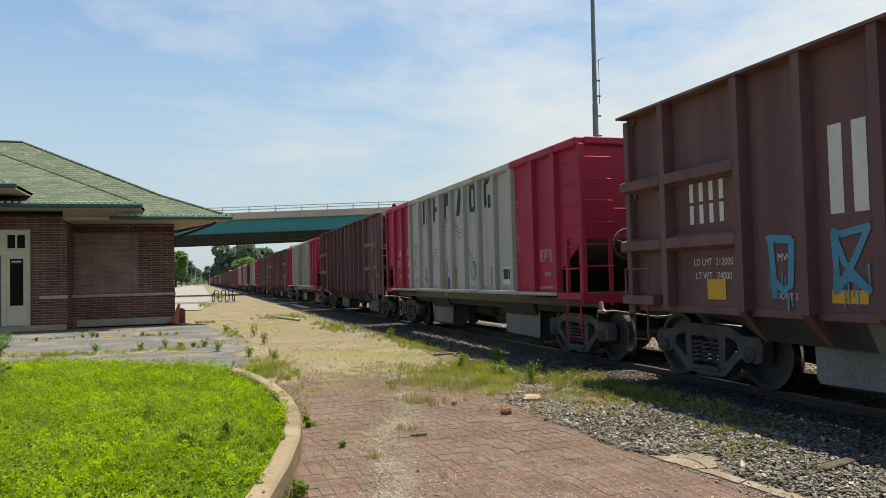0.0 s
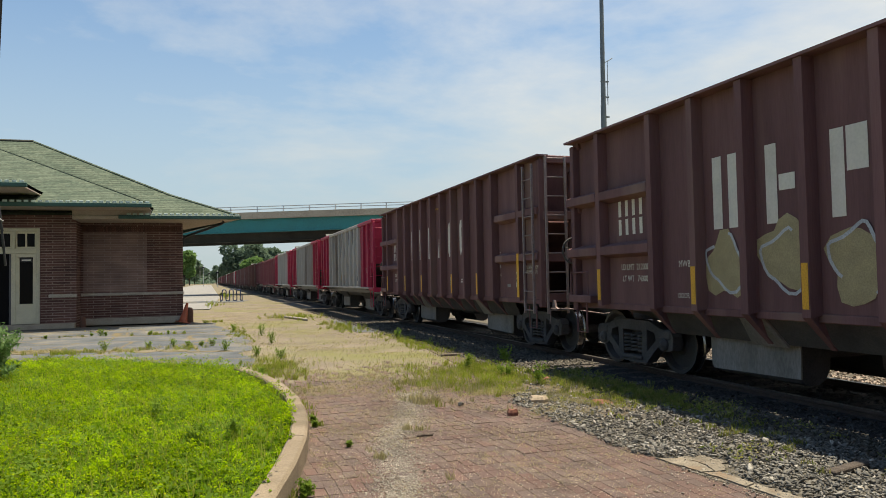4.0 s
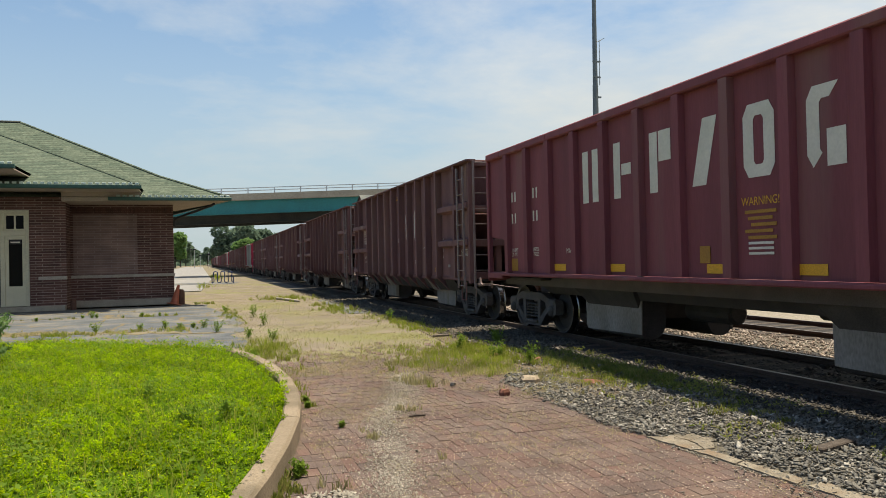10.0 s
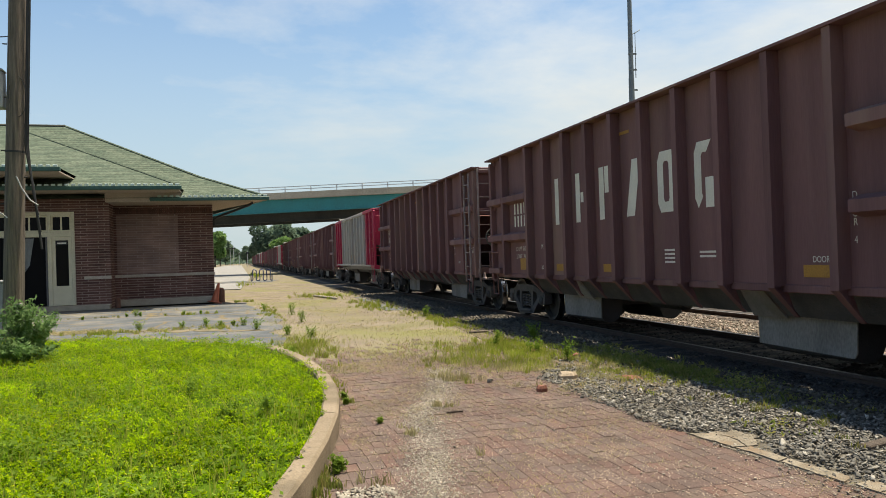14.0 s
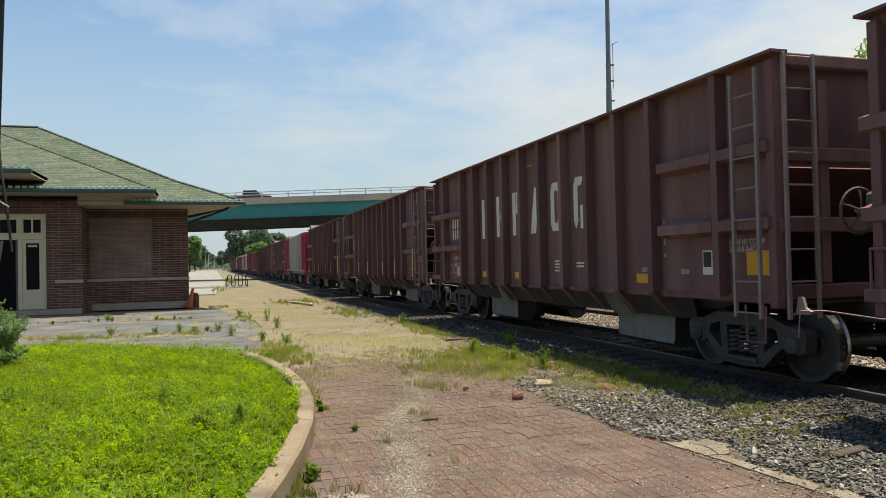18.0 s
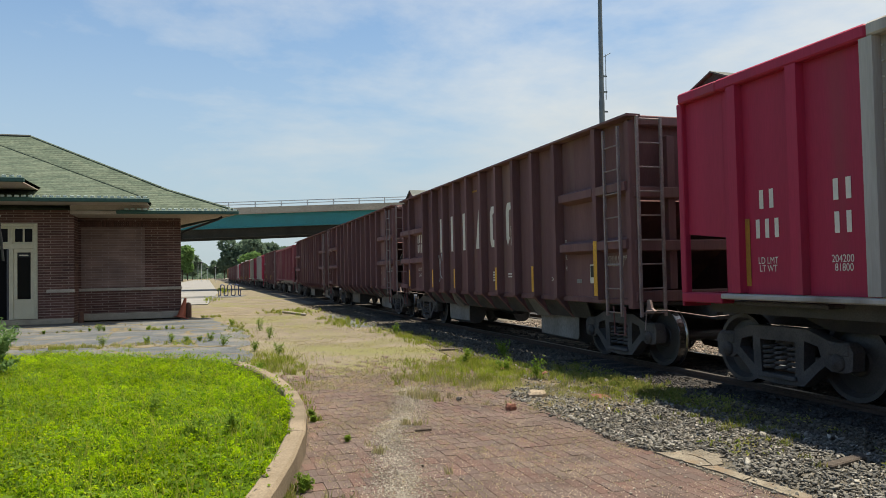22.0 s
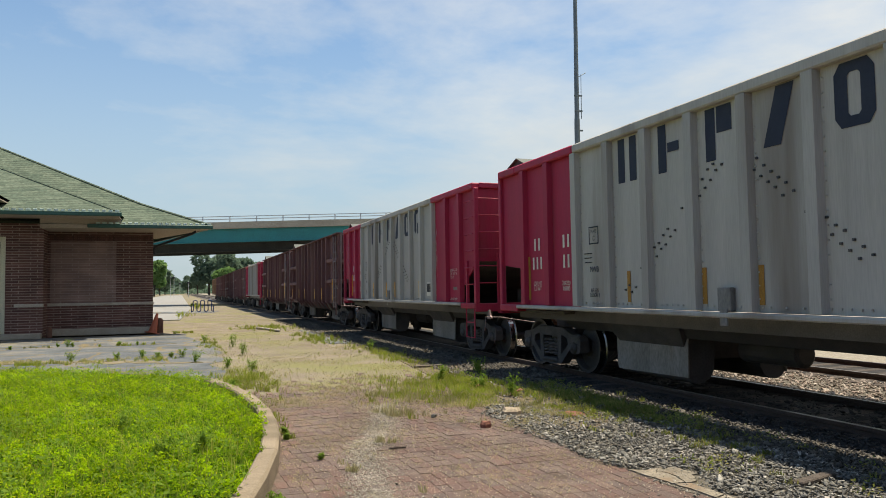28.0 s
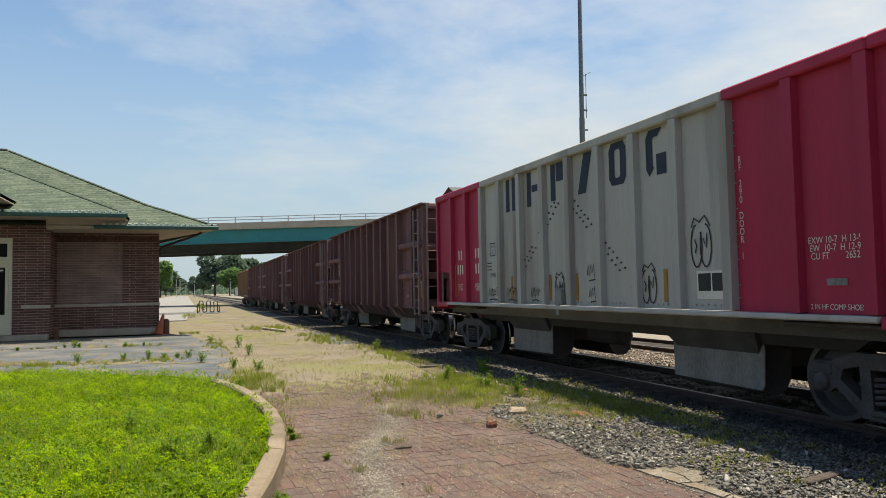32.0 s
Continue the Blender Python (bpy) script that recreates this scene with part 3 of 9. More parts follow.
M_YARDSTONE = piece_mat("yard_pebbles", [(0.20, 0.155, 0.105), (0.29, 0.23, 0.165), (0.15, 0.115, 0.08), (0.34, 0.30, 0.24)], 0.92, 0.4, 50, True)
# oily stones; the train's shade is also put into these two dark ramps
M_BALLASTDARK = piece_mat("oily_ballast_stones", [(0.048, 0.043, 0.036), (0.115, 0.103, 0.086), (0.065, 0.058, 0.048), (0.16, 0.145, 0.12), (0.088, 0.079, 0.065)], 0.85, 0.6, 55, True)
M_OILSHADESTONE = piece_mat("oil_black_stones", [(0.032, 0.031, 0.031), (0.062, 0.059, 0.056), (0.044, 0.042, 0.041), (0.085, 0.080, 0.074)], 0.8, 0.5, 55, True)
M_GRAVEL = piece_mat("path_gravel", [(0.26, 0.24, 0.20), (0.33, 0.305, 0.255), (0.22, 0.20, 0.17), (0.42, 0.39, 0.33)], 0.92, 0.3, 60, True)
M_PINKSTONE = piece_mat("pinkish_track_stones", [(0.30, 0.235, 0.20), (0.20, 0.16, 0.135), (0.42, 0.37, 0.32), (0.13, 0.105, 0.09), (0.34, 0.27, 0.225), (0.24, 0.215, 0.195)], 0.9, 0.5, 50, True)
M_PAVER = piece_mat("worn_paving_bricks", [(0.122, 0.084, 0.074), (0.137, 0.088, 0.077), (0.112, 0.086, 0.078), (0.146, 0.087, 0.073), (0.120, 0.088, 0.079), (0.134, 0.099, 0.087)], 0.9, 0.9, 70, False, (0.205, 0.158, 0.125))
M_PAVERREST = piece_mat("worn_paving_bricks_rest", [(0.122, 0.084, 0.074), (0.137, 0.088, 0.077), (0.112, 0.086, 0.078), (0.146, 0.087, 0.073), (0.120, 0.088, 0.079), (0.134, 0.099, 0.087)], 0.9, 0.9, 70, True, (0.205, 0.158, 0.125))
M_BROKEN = piece_mat("broken_brick", [(0.26, 0.11, 0.075), (0.2, 0.09, 0.065)], 0.9, 0.5, 50)
M_SANDSTONE = piece_mat("pale_stone", [(0.33, 0.27, 0.20), (0.30, 0.245, 0.18)], 0.9, 0.5, 30)


# ---------------------------------------------------------------- mesh helpers
class Build:
    """Collects vertices and faces of one mesh."""

    def __init__(self):
        self.v, self.f = [], []

    def add(self, verts, faces):
        k = len(self.v)
        self.v += [tuple(p) for p in verts]
        self.f += [tuple(i + k for i in f) for f in faces]
        return self

    def box(self, x0, x1, y0, y1, z0, z1, c=0.0):
        if x0 > x1: x0, x1 = x1, x0
        if y0 > y1: y0, y1 = y1, y0
        if z0 > z1: z0, z1 = z1, z0
        if c <= 0:
            return self.hexa([(x0, y0, z0), (x1, y0, z0), (x1, y1, z0), (x0, y1, z0), (x0, y0, z1), (x1, y0, z1), (x1, y1, z1), (x0, y1, z1)])
        c = min(c, (x1 - x0) * 0.45, (y1 - y0) * 0.45, (z1 - z0) * 0.45)
        v, idx = [], {}
        for i, x in enumerate((x0, x1)):
            for j, y in enumerate((y0, y1)):
                for k, z in enumerate((z0, z1)):
                    sx, sy, sz = (c, -c)[i], (c, -c)[j], (c, -c)[k]
                    for a, p in (("x", (x, y + sy, z + sz)), ("y", (x + sx, y, z + sz)), ("z", (x + sx, y + sy, z))):
                        idx[i, j, k, a] = len(v)
                        v.append(p)
        g = lambda i, j, k, a: idx[i, j, k, a]
        f = []
        for i in (0, 1):
            q = [g(i, 0, 0, "x"), g(i, 1, 0, "x"), g(i, 1, 1, "x"), g(i, 0, 1, "x")]
            f.append(q if i else q[::-1])
            q = [g(0, i, 0, "y"), g(1, i, 0, "y"), g(1, i, 1, "y"), g(0, i, 1, "y")]
            f.append(q[::-1] if i else q)
            q = [g(0, 0, i, "z"), g(1, 0, i, "z"), g(1, 1, i, "z"), g(0, 1, i, "z")]
            f.append(q if i else q[::-1])
        for i in (0, 1):
            for j in (0, 1):
                q = [g(i, j, 0, "x"), g(i, j, 0, "y"), g(i, j, 1, "y"), g(i, j, 1, "x")]
                f.append(q if i != j else q[::-1])
                q = [g(i, 0, j, "x"), g(i, 0, j, "z"), g(i, 1, j, "z"), g(i, 1, j, "x")]
                f.append(q[::-1] if i != j else q)
                q = [g(0, i, j, "y"), g(0, i, j, "z"), g(1, i, j, "z"), g(1, i, j, "y")]
                f.append(q if i != j else q[::-1])
                for k in (0, 1):
                    q = [g(i, j, k, "x"), g(i, j, k, "y"), g(i, j, k, "z")]
                    f.append(q if (i + j + k) % 2 else q[::-1])
        return self.add(v, f)

    def hexa(self, p):
        """Eight corners: four below, four above, in the same turn."""
        return self.add(p, [(3, 2, 1, 0), (4, 5, 6, 7), (0, 1, 5, 4), (1, 2, 6, 5), (2, 3, 7, 6), (3, 0, 4, 7)])

    def prism(self, pts, axis, a, b):
        """A polygon in the two other axes, drawn out along one axis from a to b."""
        n = len(pts)
        place = {"x": lambda p, t: (t, p[0], p[1]), "y": lambda p, t: (p[0], t, p[1]), "z": lambda p, t: (p[0], p[1], t)}[axis]
        v = [place(p, a) for p in pts] + [place(p, b) for p in pts]
        f = [tuple(range(n))[::-1], tuple(range(n, 2 * n))]
        f += [(i, (i + 1) % n, n + (i + 1) % n, n + i) for i in range(n)]
        return self.add(v, f)

    def cyl(self, p0, p1, r0, r1=None, n=10):
        r1 = r0 if r1 is None else r1
        p0, p1 = Vector(p0), Vector(p1)
        d = (p1 - p0).normalized()
        u = d.orthogonal().normalized()
        w = d.cross(u)
        ring = [u * math.cos(2 * math.pi * i / n) + w * math.sin(2 * math.pi * i / n) for i in range(n)]
        v = [p0 + q * r0 for q in ring] + [p1 + q * r1 for q in ring]
        f = [tuple(range(n))[::-1], tuple(range(n, 2 * n))] + [(i, (i + 1) % n, n + (i + 1) % n, n + i) for i in range(n)]
        return self.add(v, f)

    def tube(self, pts, r, n=6):
        pts = [Vector(p) for p in pts]
        rings = []
        for i, p in enumerate(pts):
            d = (pts[min(i + 1, len(pts) - 1)] - pts[max(i - 1, 0)]).normalized()
            u = d.cross(Vector((0.13, 0.31, 0.94))).normalized()
            w = d.cross(u)
            rings.append([p + (u * math.cos(2 * math.pi * k / n) + w * math.sin(2 * math.pi * k / n)) * r for k in range(n)])
        v = [q for ring in rings for q in ring]
        f = [tuple(range(n))[::-1], tuple(range(len(v) - n, len(v)))]
        for i in range(len(pts) - 1):
            f += [(i * n + k, i * n + (k + 1) % n, (i + 1) * n + (k + 1) % n, (i + 1) * n + k) for k in range(n)]
        return self.add(v, f)

    def spin(self, profile, center, axis="x", n=24):
        """A profile of (radius, offset) turned round an axis through center."""
        v, m = [], len(profile)
        for i in range(n):
            a = 2 * math.pi * i / n
            for r, o in profile:
                c, s = r * math.cos(a), r * math.sin(a)
                p = {"x": (o, c, s), "y": (c, o, s), "z": (c, s, o)}[axis]
                v.append((center[0] + p[0], center[1] + p[1], center[2] + p[2]))
        f = [(i * m + k, ((i + 1) % n) * m + k, ((i + 1) % n) * m + k + 1, i * m + k + 1) for i in range(n) for k in range(m - 1)]
        return self.add(v, f)

    def mesh(self, name, material, smooth=False, fix=True):
        me = bpy.data.meshes.new(name)
        me.from_pydata(self.v, [], self.f)
        if fix and len(self.f) < 4000:
            bm = bmesh.new()
            bm.from_mesh(me)
            bmesh.ops.recalc_face_normals(bm, faces=bm.faces)
            bm.to_mesh(me)
            bm.free()
        for m in (material if isinstance(material, (list, tuple)) else [material]):
            me.materials.append(m)
        if smooth:
            me.polygons.foreach_set("use_smooth", [True] * len(me.polygons))
        return me


def empty(name, label, category, group="", at=(0, 0, 0), kind=""):
    ob = new(name)
    ob.location = at
    return tagged(ob, label, category, group, kind)


def part(name, b, material, parent, label="", at=None, smooth=False):
    """One mesh object under a thing or a part. b: a Build or a mesh that is there already."""
    me = b if isinstance(b, bpy.types.Mesh) else b.mesh(name, material, smooth)
    ob = new(name, me)
    ob.parent = parent
    if at is not None:
        ob.location = at
    return tagged(ob, label)


def thing(name, b, material, label, category, group="", kind="", at=None, smooth=False):
    me = b if isinstance(b, bpy.types.Mesh) else b.mesh(name, material, smooth)
    ob = new(name, me)
    if at is not None:
        ob.location = at
    return tagged(ob, label, category, group, kind)


def write(text, size, material, parent, at, turn, name="marking", label="", squeeze=1.0, stack=False):
    """Painted writing as a flat mesh; turn: Euler degrees."""
    cu = bpy.data.curves.new("text", "FONT")
    cu.body = "\n".join(text) if stack else text
    cu.size, cu.align_x, cu.align_y = size, "CENTER", "CENTER"
    cu.space_line = 0.82
    tmp = bpy.data.objects.new("text", cu)
    scene.collection.objects.link(tmp)
    me = bpy.data.meshes.new_from_object(tmp.evaluated_get(bpy.context.evaluated_depsgraph_get()))
    bpy.data.objects.remove(tmp)
    bpy.data.curves.remove(cu)
    me.materials.clear()
    me.materials.append(material)
    ob = new(name, me)
    ob.parent = parent
    ob.location, ob.rotation_euler, ob.scale = at, [radians(a) for a in turn], (squeeze, 1, 1)
    return tagged(ob, label)


# ---------------------------------------------------------------- ground, tracks
TRACK_X, RAIL_Z = 7.67, 0.10                     # centre of the near track, top of its rails
rng = np.random.default_rng(7)


def sheet(name, pts, z0, z1, material, label, category="ground"):
    return thing(name, Build().prism(pts, "z", z0, z1), material, label, category, kind="structure")


M_DIRT = mat("dry_dirt", (0.238, 0.204, 0.160), 1.0, 0.0, (0.162, 0.138, 0.106), 0.9, 0.9, 0.6, 26, (1, 1, 1), 0, 0.05, (0.180, 0.175, 0.085), (0.47, 0.66))
M_PATHBED = mat("sandy_joint_bed", (0.145, 0.108, 0.089), 0.95, 0.0, (0.062, 0.047, 0.040), 5.5, 0.9, 0.6, 45, (1, 1, 1), 0, 0.2)
M_ASPHALT = asphalt_mat("cracked_grey_asphalt")
M_ROAD = mat("pale_road_asphalt", (0.26, 0.255, 0.24), 0.9, 0.0, (0.21, 0.205, 0.195), 0.25, 0.8, 0.2, 20)
M_BALLASTBED = mat("ballast_bed", (0.100, 0.090, 0.074), 0.95, 0.0, (0.155, 0.140, 0.115), 9.0, 0.9, 1.0, 22, (1, 1, 1), 0, 0.2)
M_PINKBALLAST = mat("pinkish_gravel", (0.22, 0.195, 0.155), 0.95, 0.0, (0.30, 0.28, 0.235), 9.0, 0.9, 1.0, 22, (1, 1, 1), 0, 0.2)
M_SOIL = mat("lawn_soil", (0.07, 0.13, 0.012), 1.0, 0.0, (0.045, 0.09, 0.01), 1.5, 0.8, 0.5, 30, (1, 1, 1), 0, 0.0)

sheet("ground", [(-600, -60), (700, -60), (700, 1500), (-600, 1500)], -0.6, -0.05, M_DIRT, "flat dry dirt ground with patches of sparse green")
sheet("yard", [(0.7, 13.2), (4.4, 12.6), (5.3, 20), (5.45, 60), (5.5, 120), (2.2, 120), (0.5, 60), (0.2, 31), (0.6, 18)], -0.04, -0.006, M_DIRT,
      "bare straw-coloured yard of dirt and dry grass")
sheet("road", [(-9, 47), (0.1, 47), (1.2, 80), (1.8, 420), (-7, 420), (-9.0, 80)], -0.04, 0.004, M_ROAD, "pale sunlit asphalt road beside the railway", "road")
sheet("cross_path", [(-9, 60.5), (2.6, 60.5), (3.4, 66), (-9, 66)], -0.035, 0.012, M_ASPHALT, "dark strip of asphalt crossing the pale road", "road")
sheet("ballast", [(4.25, -30), (10.6, -30), (10.6, 900), (5.45, 900), (5.45, 60), (5.3, 18), (4.35, 12.5), (3.85, 8.4), (3.76, 6.5), (3.8, 5.0), (3.95, 4.1), (4.1, 2.5)], -0.05, 0.0, M_BALLASTBED,
      "grey crushed stone ballast under the railway track")
sheet("far_ballast", [(12.75, -30), (30, -30), (30, 900), (12.75, 900)], -0.05, 0.02, M_PINKBALLAST, "pale pinkish gravel beyond the tracks")

M_VERGESOIL = mat("stony_verge_soil", (0.185, 0.150, 0.108), 1.0, 0.0, (0.105, 0.090, 0.066), 4.0, 0.9, 0.8, 30, (1, 1, 1), 0, 0.05, (0.10, 0.105, 0.05), (0.52, 0.70))
# oily bed, coloured near black to include the shadow under the train
M_OILSHADEBED = mat("oil_black_bed", (0.026, 0.025, 0.026), 0.9, 0.0, (0.050, 0.047, 0.046), 6.0, 0.9, 0.8, 22, (1, 1, 1), 0, 0.2)
sheet("second_track_bed", [(10.6, -30), (12.75, -30), (12.75, 900), (10.6, 900)], -0.05, 0.02, M_OILSHADEBED, "dark bed of the second track")
sheet("oiled_bed", [(6.15, -30), (9.3, -30), (9.3, 400), (6.15, 400), (6.05, 30), (6.15, 12), (6.0, 9), (6.15, 6)], -0.05, 0.004, M_OILSHADEBED, "oily ballast bed by the rails, blackened with painted shade")

sheet("verge", [(3.72, 8.2), (4.3, 7.3), (4.9, 7.8), (5.4, 8.3), (5.75, 9.4), (5.8, 13), (5.7, 18), (4.95, 18), (4.4, 12.6), (3.9, 9.0)], -0.05, 0.006, M_VERGESOIL, "dry stony verge soil between paving and ballast")

# asphalt apron in slabs with cracked edges
apron = empty("apron", "cracked grey asphalt apron in front of the station", "pavement", kind="structure")
part("slab", Build().prism([(-24, 16.9), (-3.2, 16.4), (-1.0, 15.2), (0.30, 14.2), (0.82, 14.9), (0.93, 15.7), (0.90, 16.5), (0.62, 17.4), (0.98, 18.2), (1.05, 18.9), (0.92, 19.7), (1.15, 20.9), (0.95, 21.8), (1.10, 23.2), (0.9, 24.6), (0.62, 26.0), (0.5, 27.6), (0.25, 29.0), (0.3, 30.9), (-24, 30.9)], "z", -0.05, 0.005), M_ASPHALT, apron)
# open seams of dirt between the slabs, with ragged edges
def ragged(line, w, seed):
    r, up, down = random.Random(seed), [], []
    for (x0, y0), (x1, y1) in zip(line[:-1], line[1:]):
        n = max(2, int(math.hypot(x1 - x0, y1 - y0) / 0.25))
        for i in range(n):
            t = i / n
            x, y = x0 + (x1 - x0) * t, y0 + (y1 - y0) * t
            up.append((x, y + w * r.uniform(0.1, 1.0))); down.append((x + 0.05, y - w * r.uniform(0.1, 1.0)))
    return up + down[::-1]


part("bed", Build().prism([(-24, 17.4), (-1.0, 17.0), (-0.9, 15.1), (0.6, 14.6), (0.85, 18.4), (0.85, 21.3), (0.3, 26), (0.25, 30.9), (-24, 30.9)], "z", -0.05, -0.001), M_DIRT, apron)
M_SEAM = mat("seam_dirt", (0.215, 0.18, 0.12), 0.95, 0.0, (0.125, 0.115, 0.065), 2.2, 0.9, 0.6, 30, (1, 1, 1), 0, 0.2)
for i, (line, w) in enumerate(([[(-9, 20.6), (-6.0, 20.4), (-4.2, 20.2), (-3.1, 20.0)], 0.85], [[(-3.3, 20.1), (-2.4, 19.6), (-1.7, 19.2), (-0.2, 18.5)], 0.55], [[(-0.5, 18.4), (0.0, 18.2), (0.75, 18.1)], 0.22], [[(-9, 18.4), (-6, 18.2), (-3.6, 17.9)], 0.25],
                               [[(-8.5, 25.6), (-5.4, 25.9), (-3.4, 25.5)], 0.10], [[(-2.9, 25.2), (-1.9, 25.0), (-0.9, 25.0), (0.2, 25.3)], 0.12], [[(-6, 28.4), (-3.9, 28.0), (-2.6, 28.3)], 0.08], [[(0.1, 22.4), (0.5, 21.6), (1.05, 21.2)], 0.10])):
    part("seam", Build().prism(ragged(line, w, i), "z", -0.02, 0.0125 - 0.0005 * i), M_SEAM, apron, "tan dirt seam")
thing("patch", Build().prism([(4.35, 22.5), (5.35, 22), (5.4, 30), (4.7, 31)], "z", -0.04, 0.004), M_ASPHALT, "old grey asphalt patch beside the ballast", "pavement", kind="structure")

# raised lawn bed with its curved concrete kerb
KERB_BACK = [(-14, -1.5), (-6, -1.1), (-4.2, -0.7), (-2.9, -0.05), (-1.9, 0.75), (-1.15, 1.7)]
KERB = KERB_BACK + [(-0.60, 2.6), (-0.12, 3.55), (0.22, 4.45), (0.44, 5.15), (0.655, 5.95), (0.86, 6.9), (0.985, 7.75), (1.045, 8.5), (1.07, 9.3), (1.03, 10.2), (0.95, 11.0), (0.80, 11.9), (0.55, 12.9)]
KERB_FRONT = KERB[6:]
KERB_TOP = 0.21


def kerb_run(a, b):
    """One cast length of kerb between two stations on the curve."""
    bld = Build()
    pts = [Vector((*p, 0)) for p in KERB[a:b + 1]]
    rows = []
    for i, p in enumerate(pts):
        j = a + i
        d = Vector((*KERB[min(j + 1, len(KERB) - 1)], 0)) - Vector((*KERB[max(j - 1, 0)], 0))
        nrm = Vector((d.y, -d.x, 0)).normalized()
        if i == 0: p = p + d.normalized() * 0.006
        if i == len(pts) - 1: p = p - d.normalized() * 0.006
        rows.append([p + nrm * o + Vector((0, 0, z)) for o, z in ((0.0, -0.1), (0.0, KERB_TOP - 0.025), (-0.025, KERB_TOP), (-0.15, KERB_TOP), (-0.17, KERB_TOP - 0.02), (-0.17, -0.1))])
    v = [q for r in rows for q in r]
    f = [tuple(range(6)), tuple(range(len(v) - 6, len(v)))[::-1]]
    for i in range(len(rows) - 1):
        f += [(i * 6 + k, i * 6 + (k + 1) % 6, (i + 1) * 6 + (k + 1) % 6, (i + 1) * 6 + k) for k in range(6)]
    return bld.add(v, f)


kerb = empty("kerb", "curved raised concrete kerb round the lawn", "kerb", kind="structure")
for a, b in ((0, 1), (1, 3), (3, 5), (5, 6), (6, 8), (8, 11), (11, 14), (14, 16), (16, 18)):
    part("kerb_stone", kerb_run(a, b), M_CONCRETE, kerb)
LAWN = [(x - 0.08, y + 0.14) for x, y in KERB_BACK] + [(-0.76, 2.6)] + [(x - 0.165, y) for x, y in KERB_FRONT[1:]] + [(0.2, 13.9), (-0.9, 15.0), (-3, 16.6), (-14, 17.2)]
thing("lawn_bed", Build().prism(LAWN, "z", -0.04, 0.13), M_SOIL, "raised bed of soil under the clover lawn", "ground", kind="structure")

# rails on sleepers, near and second track
for tx, rz, ttl in ((TRACK_X, RAIL_Z, "near"), (TRACK_X + 3.95, RAIL_Z + 0.02, "second")):
    track = empty("railway_track", "rusty railway track on dark sleepers, " + ("under the train" if ttl == "near" else "behind the train"), "railway track", "railway tracks", (tx, 0, 0), "structure")
    for s in (-1, 1):
        prof = [(-0.07, -0.165), (0.07, -0.165), (0.07, -0.15), (0.012, -0.135), (0.012, -0.05), (0.036, -0.04), (0.036, -0.004), (-0.036, -0.004), (-0.036, -0.04), (-0.012, -0.05), (-0.012, -0.135), (-0.07, -0.15)]
        rail = part("rail", Build().prism([(p[0] + s * 0.755, p[1] + rz) for p in prof], "y", -30, 800), M_RAIL, track)
        part("rail_head", Build().box(s * 0.755 - 0.03, s * 0.755 + 0.03, -30, 800, rz - 0.004, rz), M_RAILTOP, rail, "shiny worn rail head")
    tie = Build().box(-1.3, 1.3, -0.11, 0.11, -0.18, -0.075, 0.01).mesh("sleeper", M_TIE)
    for i in range(150 if ttl == "near" else 45):
        ob = part("sleeper", tie, None, track, at=(rng.uniform(-0.03, 0.03), -2 + i * 0.53, rz - 0.02 if ttl == "near" else rz - 0.02))
        ob.rotation_euler = (0, 0, radians(rng.uniform(-1, 1)))
rest = Build()
for i in range(500):
    rest.box(TRACK_X - 1.3, TRACK_X + 1.3, 77.5 + i * 0.53 - 0.11, 77.5 + i * 0.53 + 0.11, -0.1, RAIL_Z - 0.095)
thing("far_sleepers", rest, M_TIE, "dark far sleepers of the railway track", "sleepers", kind="stuff")


# unseen brick walls added behind, both sides of the tracks, to block low sky light
for i, (x0, x1) in enumerate(((-46, 3.2), (12.5, 60))):
    thing("wall_south_%d" % (i + 1), Build().box(x0, x1, -13.5, -13, -0.1, 8), M_BRICKWALL, "plain unseen wall added to block low sky light from behind", "wall", kind="structure")

# ---------------------------------------------------------------- the station building
BAY_Y, WING_Y, BAY_R, WING_R = 31.0, 32.2, -4.80, -0.98
station = empty("station", "old dark red brick railway station with a green shingled hip roof", "building", at=(0, 0, 0))
# bay wall with the doorway cut out
DOOR_L, DOOR_R, DOOR_T = -10.4, -6.02, 3.80
wall = Build()
wall.box(DOOR_R, BAY_R, BAY_Y, BAY_Y + 0.35, 0.0, 4.75).box(DOOR_L, DOOR_R, BAY_Y, BAY_Y + 0.35, DOOR_T, 4.75).box(-24, DOOR_L, BAY_Y, BAY_Y + 0.35, 0, 4.75)
part("bay_wall", wall, M_BRICKWALL, station, "dark red brick front wall")
part("bay_return", Build().box(BAY_R - 0.35, BAY_R - 0.002, BAY_Y + 0.352, WING_Y - 0.002, 0, 4.75), M_BRICKSIDE, station)
for x0, x1, z0, z1 in ((BAY_R - 0.35, -4.72, 0, 4.6), (-4.72, -2.35, 0, 1.30), (-4.72, -2.35, 3.70, 4.6), (-2.35, WING_R, 0, 4.6)):
    wing_wall = part("wing_wall", Build().box(x0, x1, WING_Y, WING_Y + 0.35, z0, z1), M_BRICKWALL, station, "dark red brick wing wall")
part("window_infill", Build().box(-4.715, -2.355, WING_Y + 0.05, WING_Y + 0.3, 1.305, 3.695), M_BRICKFILL, wing_wall, "paler brick infill of a bricked-up window")
part("side_wall", Build().prism([(WING_R - 0.35, WING_Y + 0.352), (WING_R - 0.002, WING_Y + 0.352), (-4.6, 44), (-4.95, 44)], "z", 0, 4.2), M_BRICKSIDE, station)
part("back_wall", Build().box(-24, -4.96, 43.6, 44, 0, 4.6), M_BRICKWALL, station)
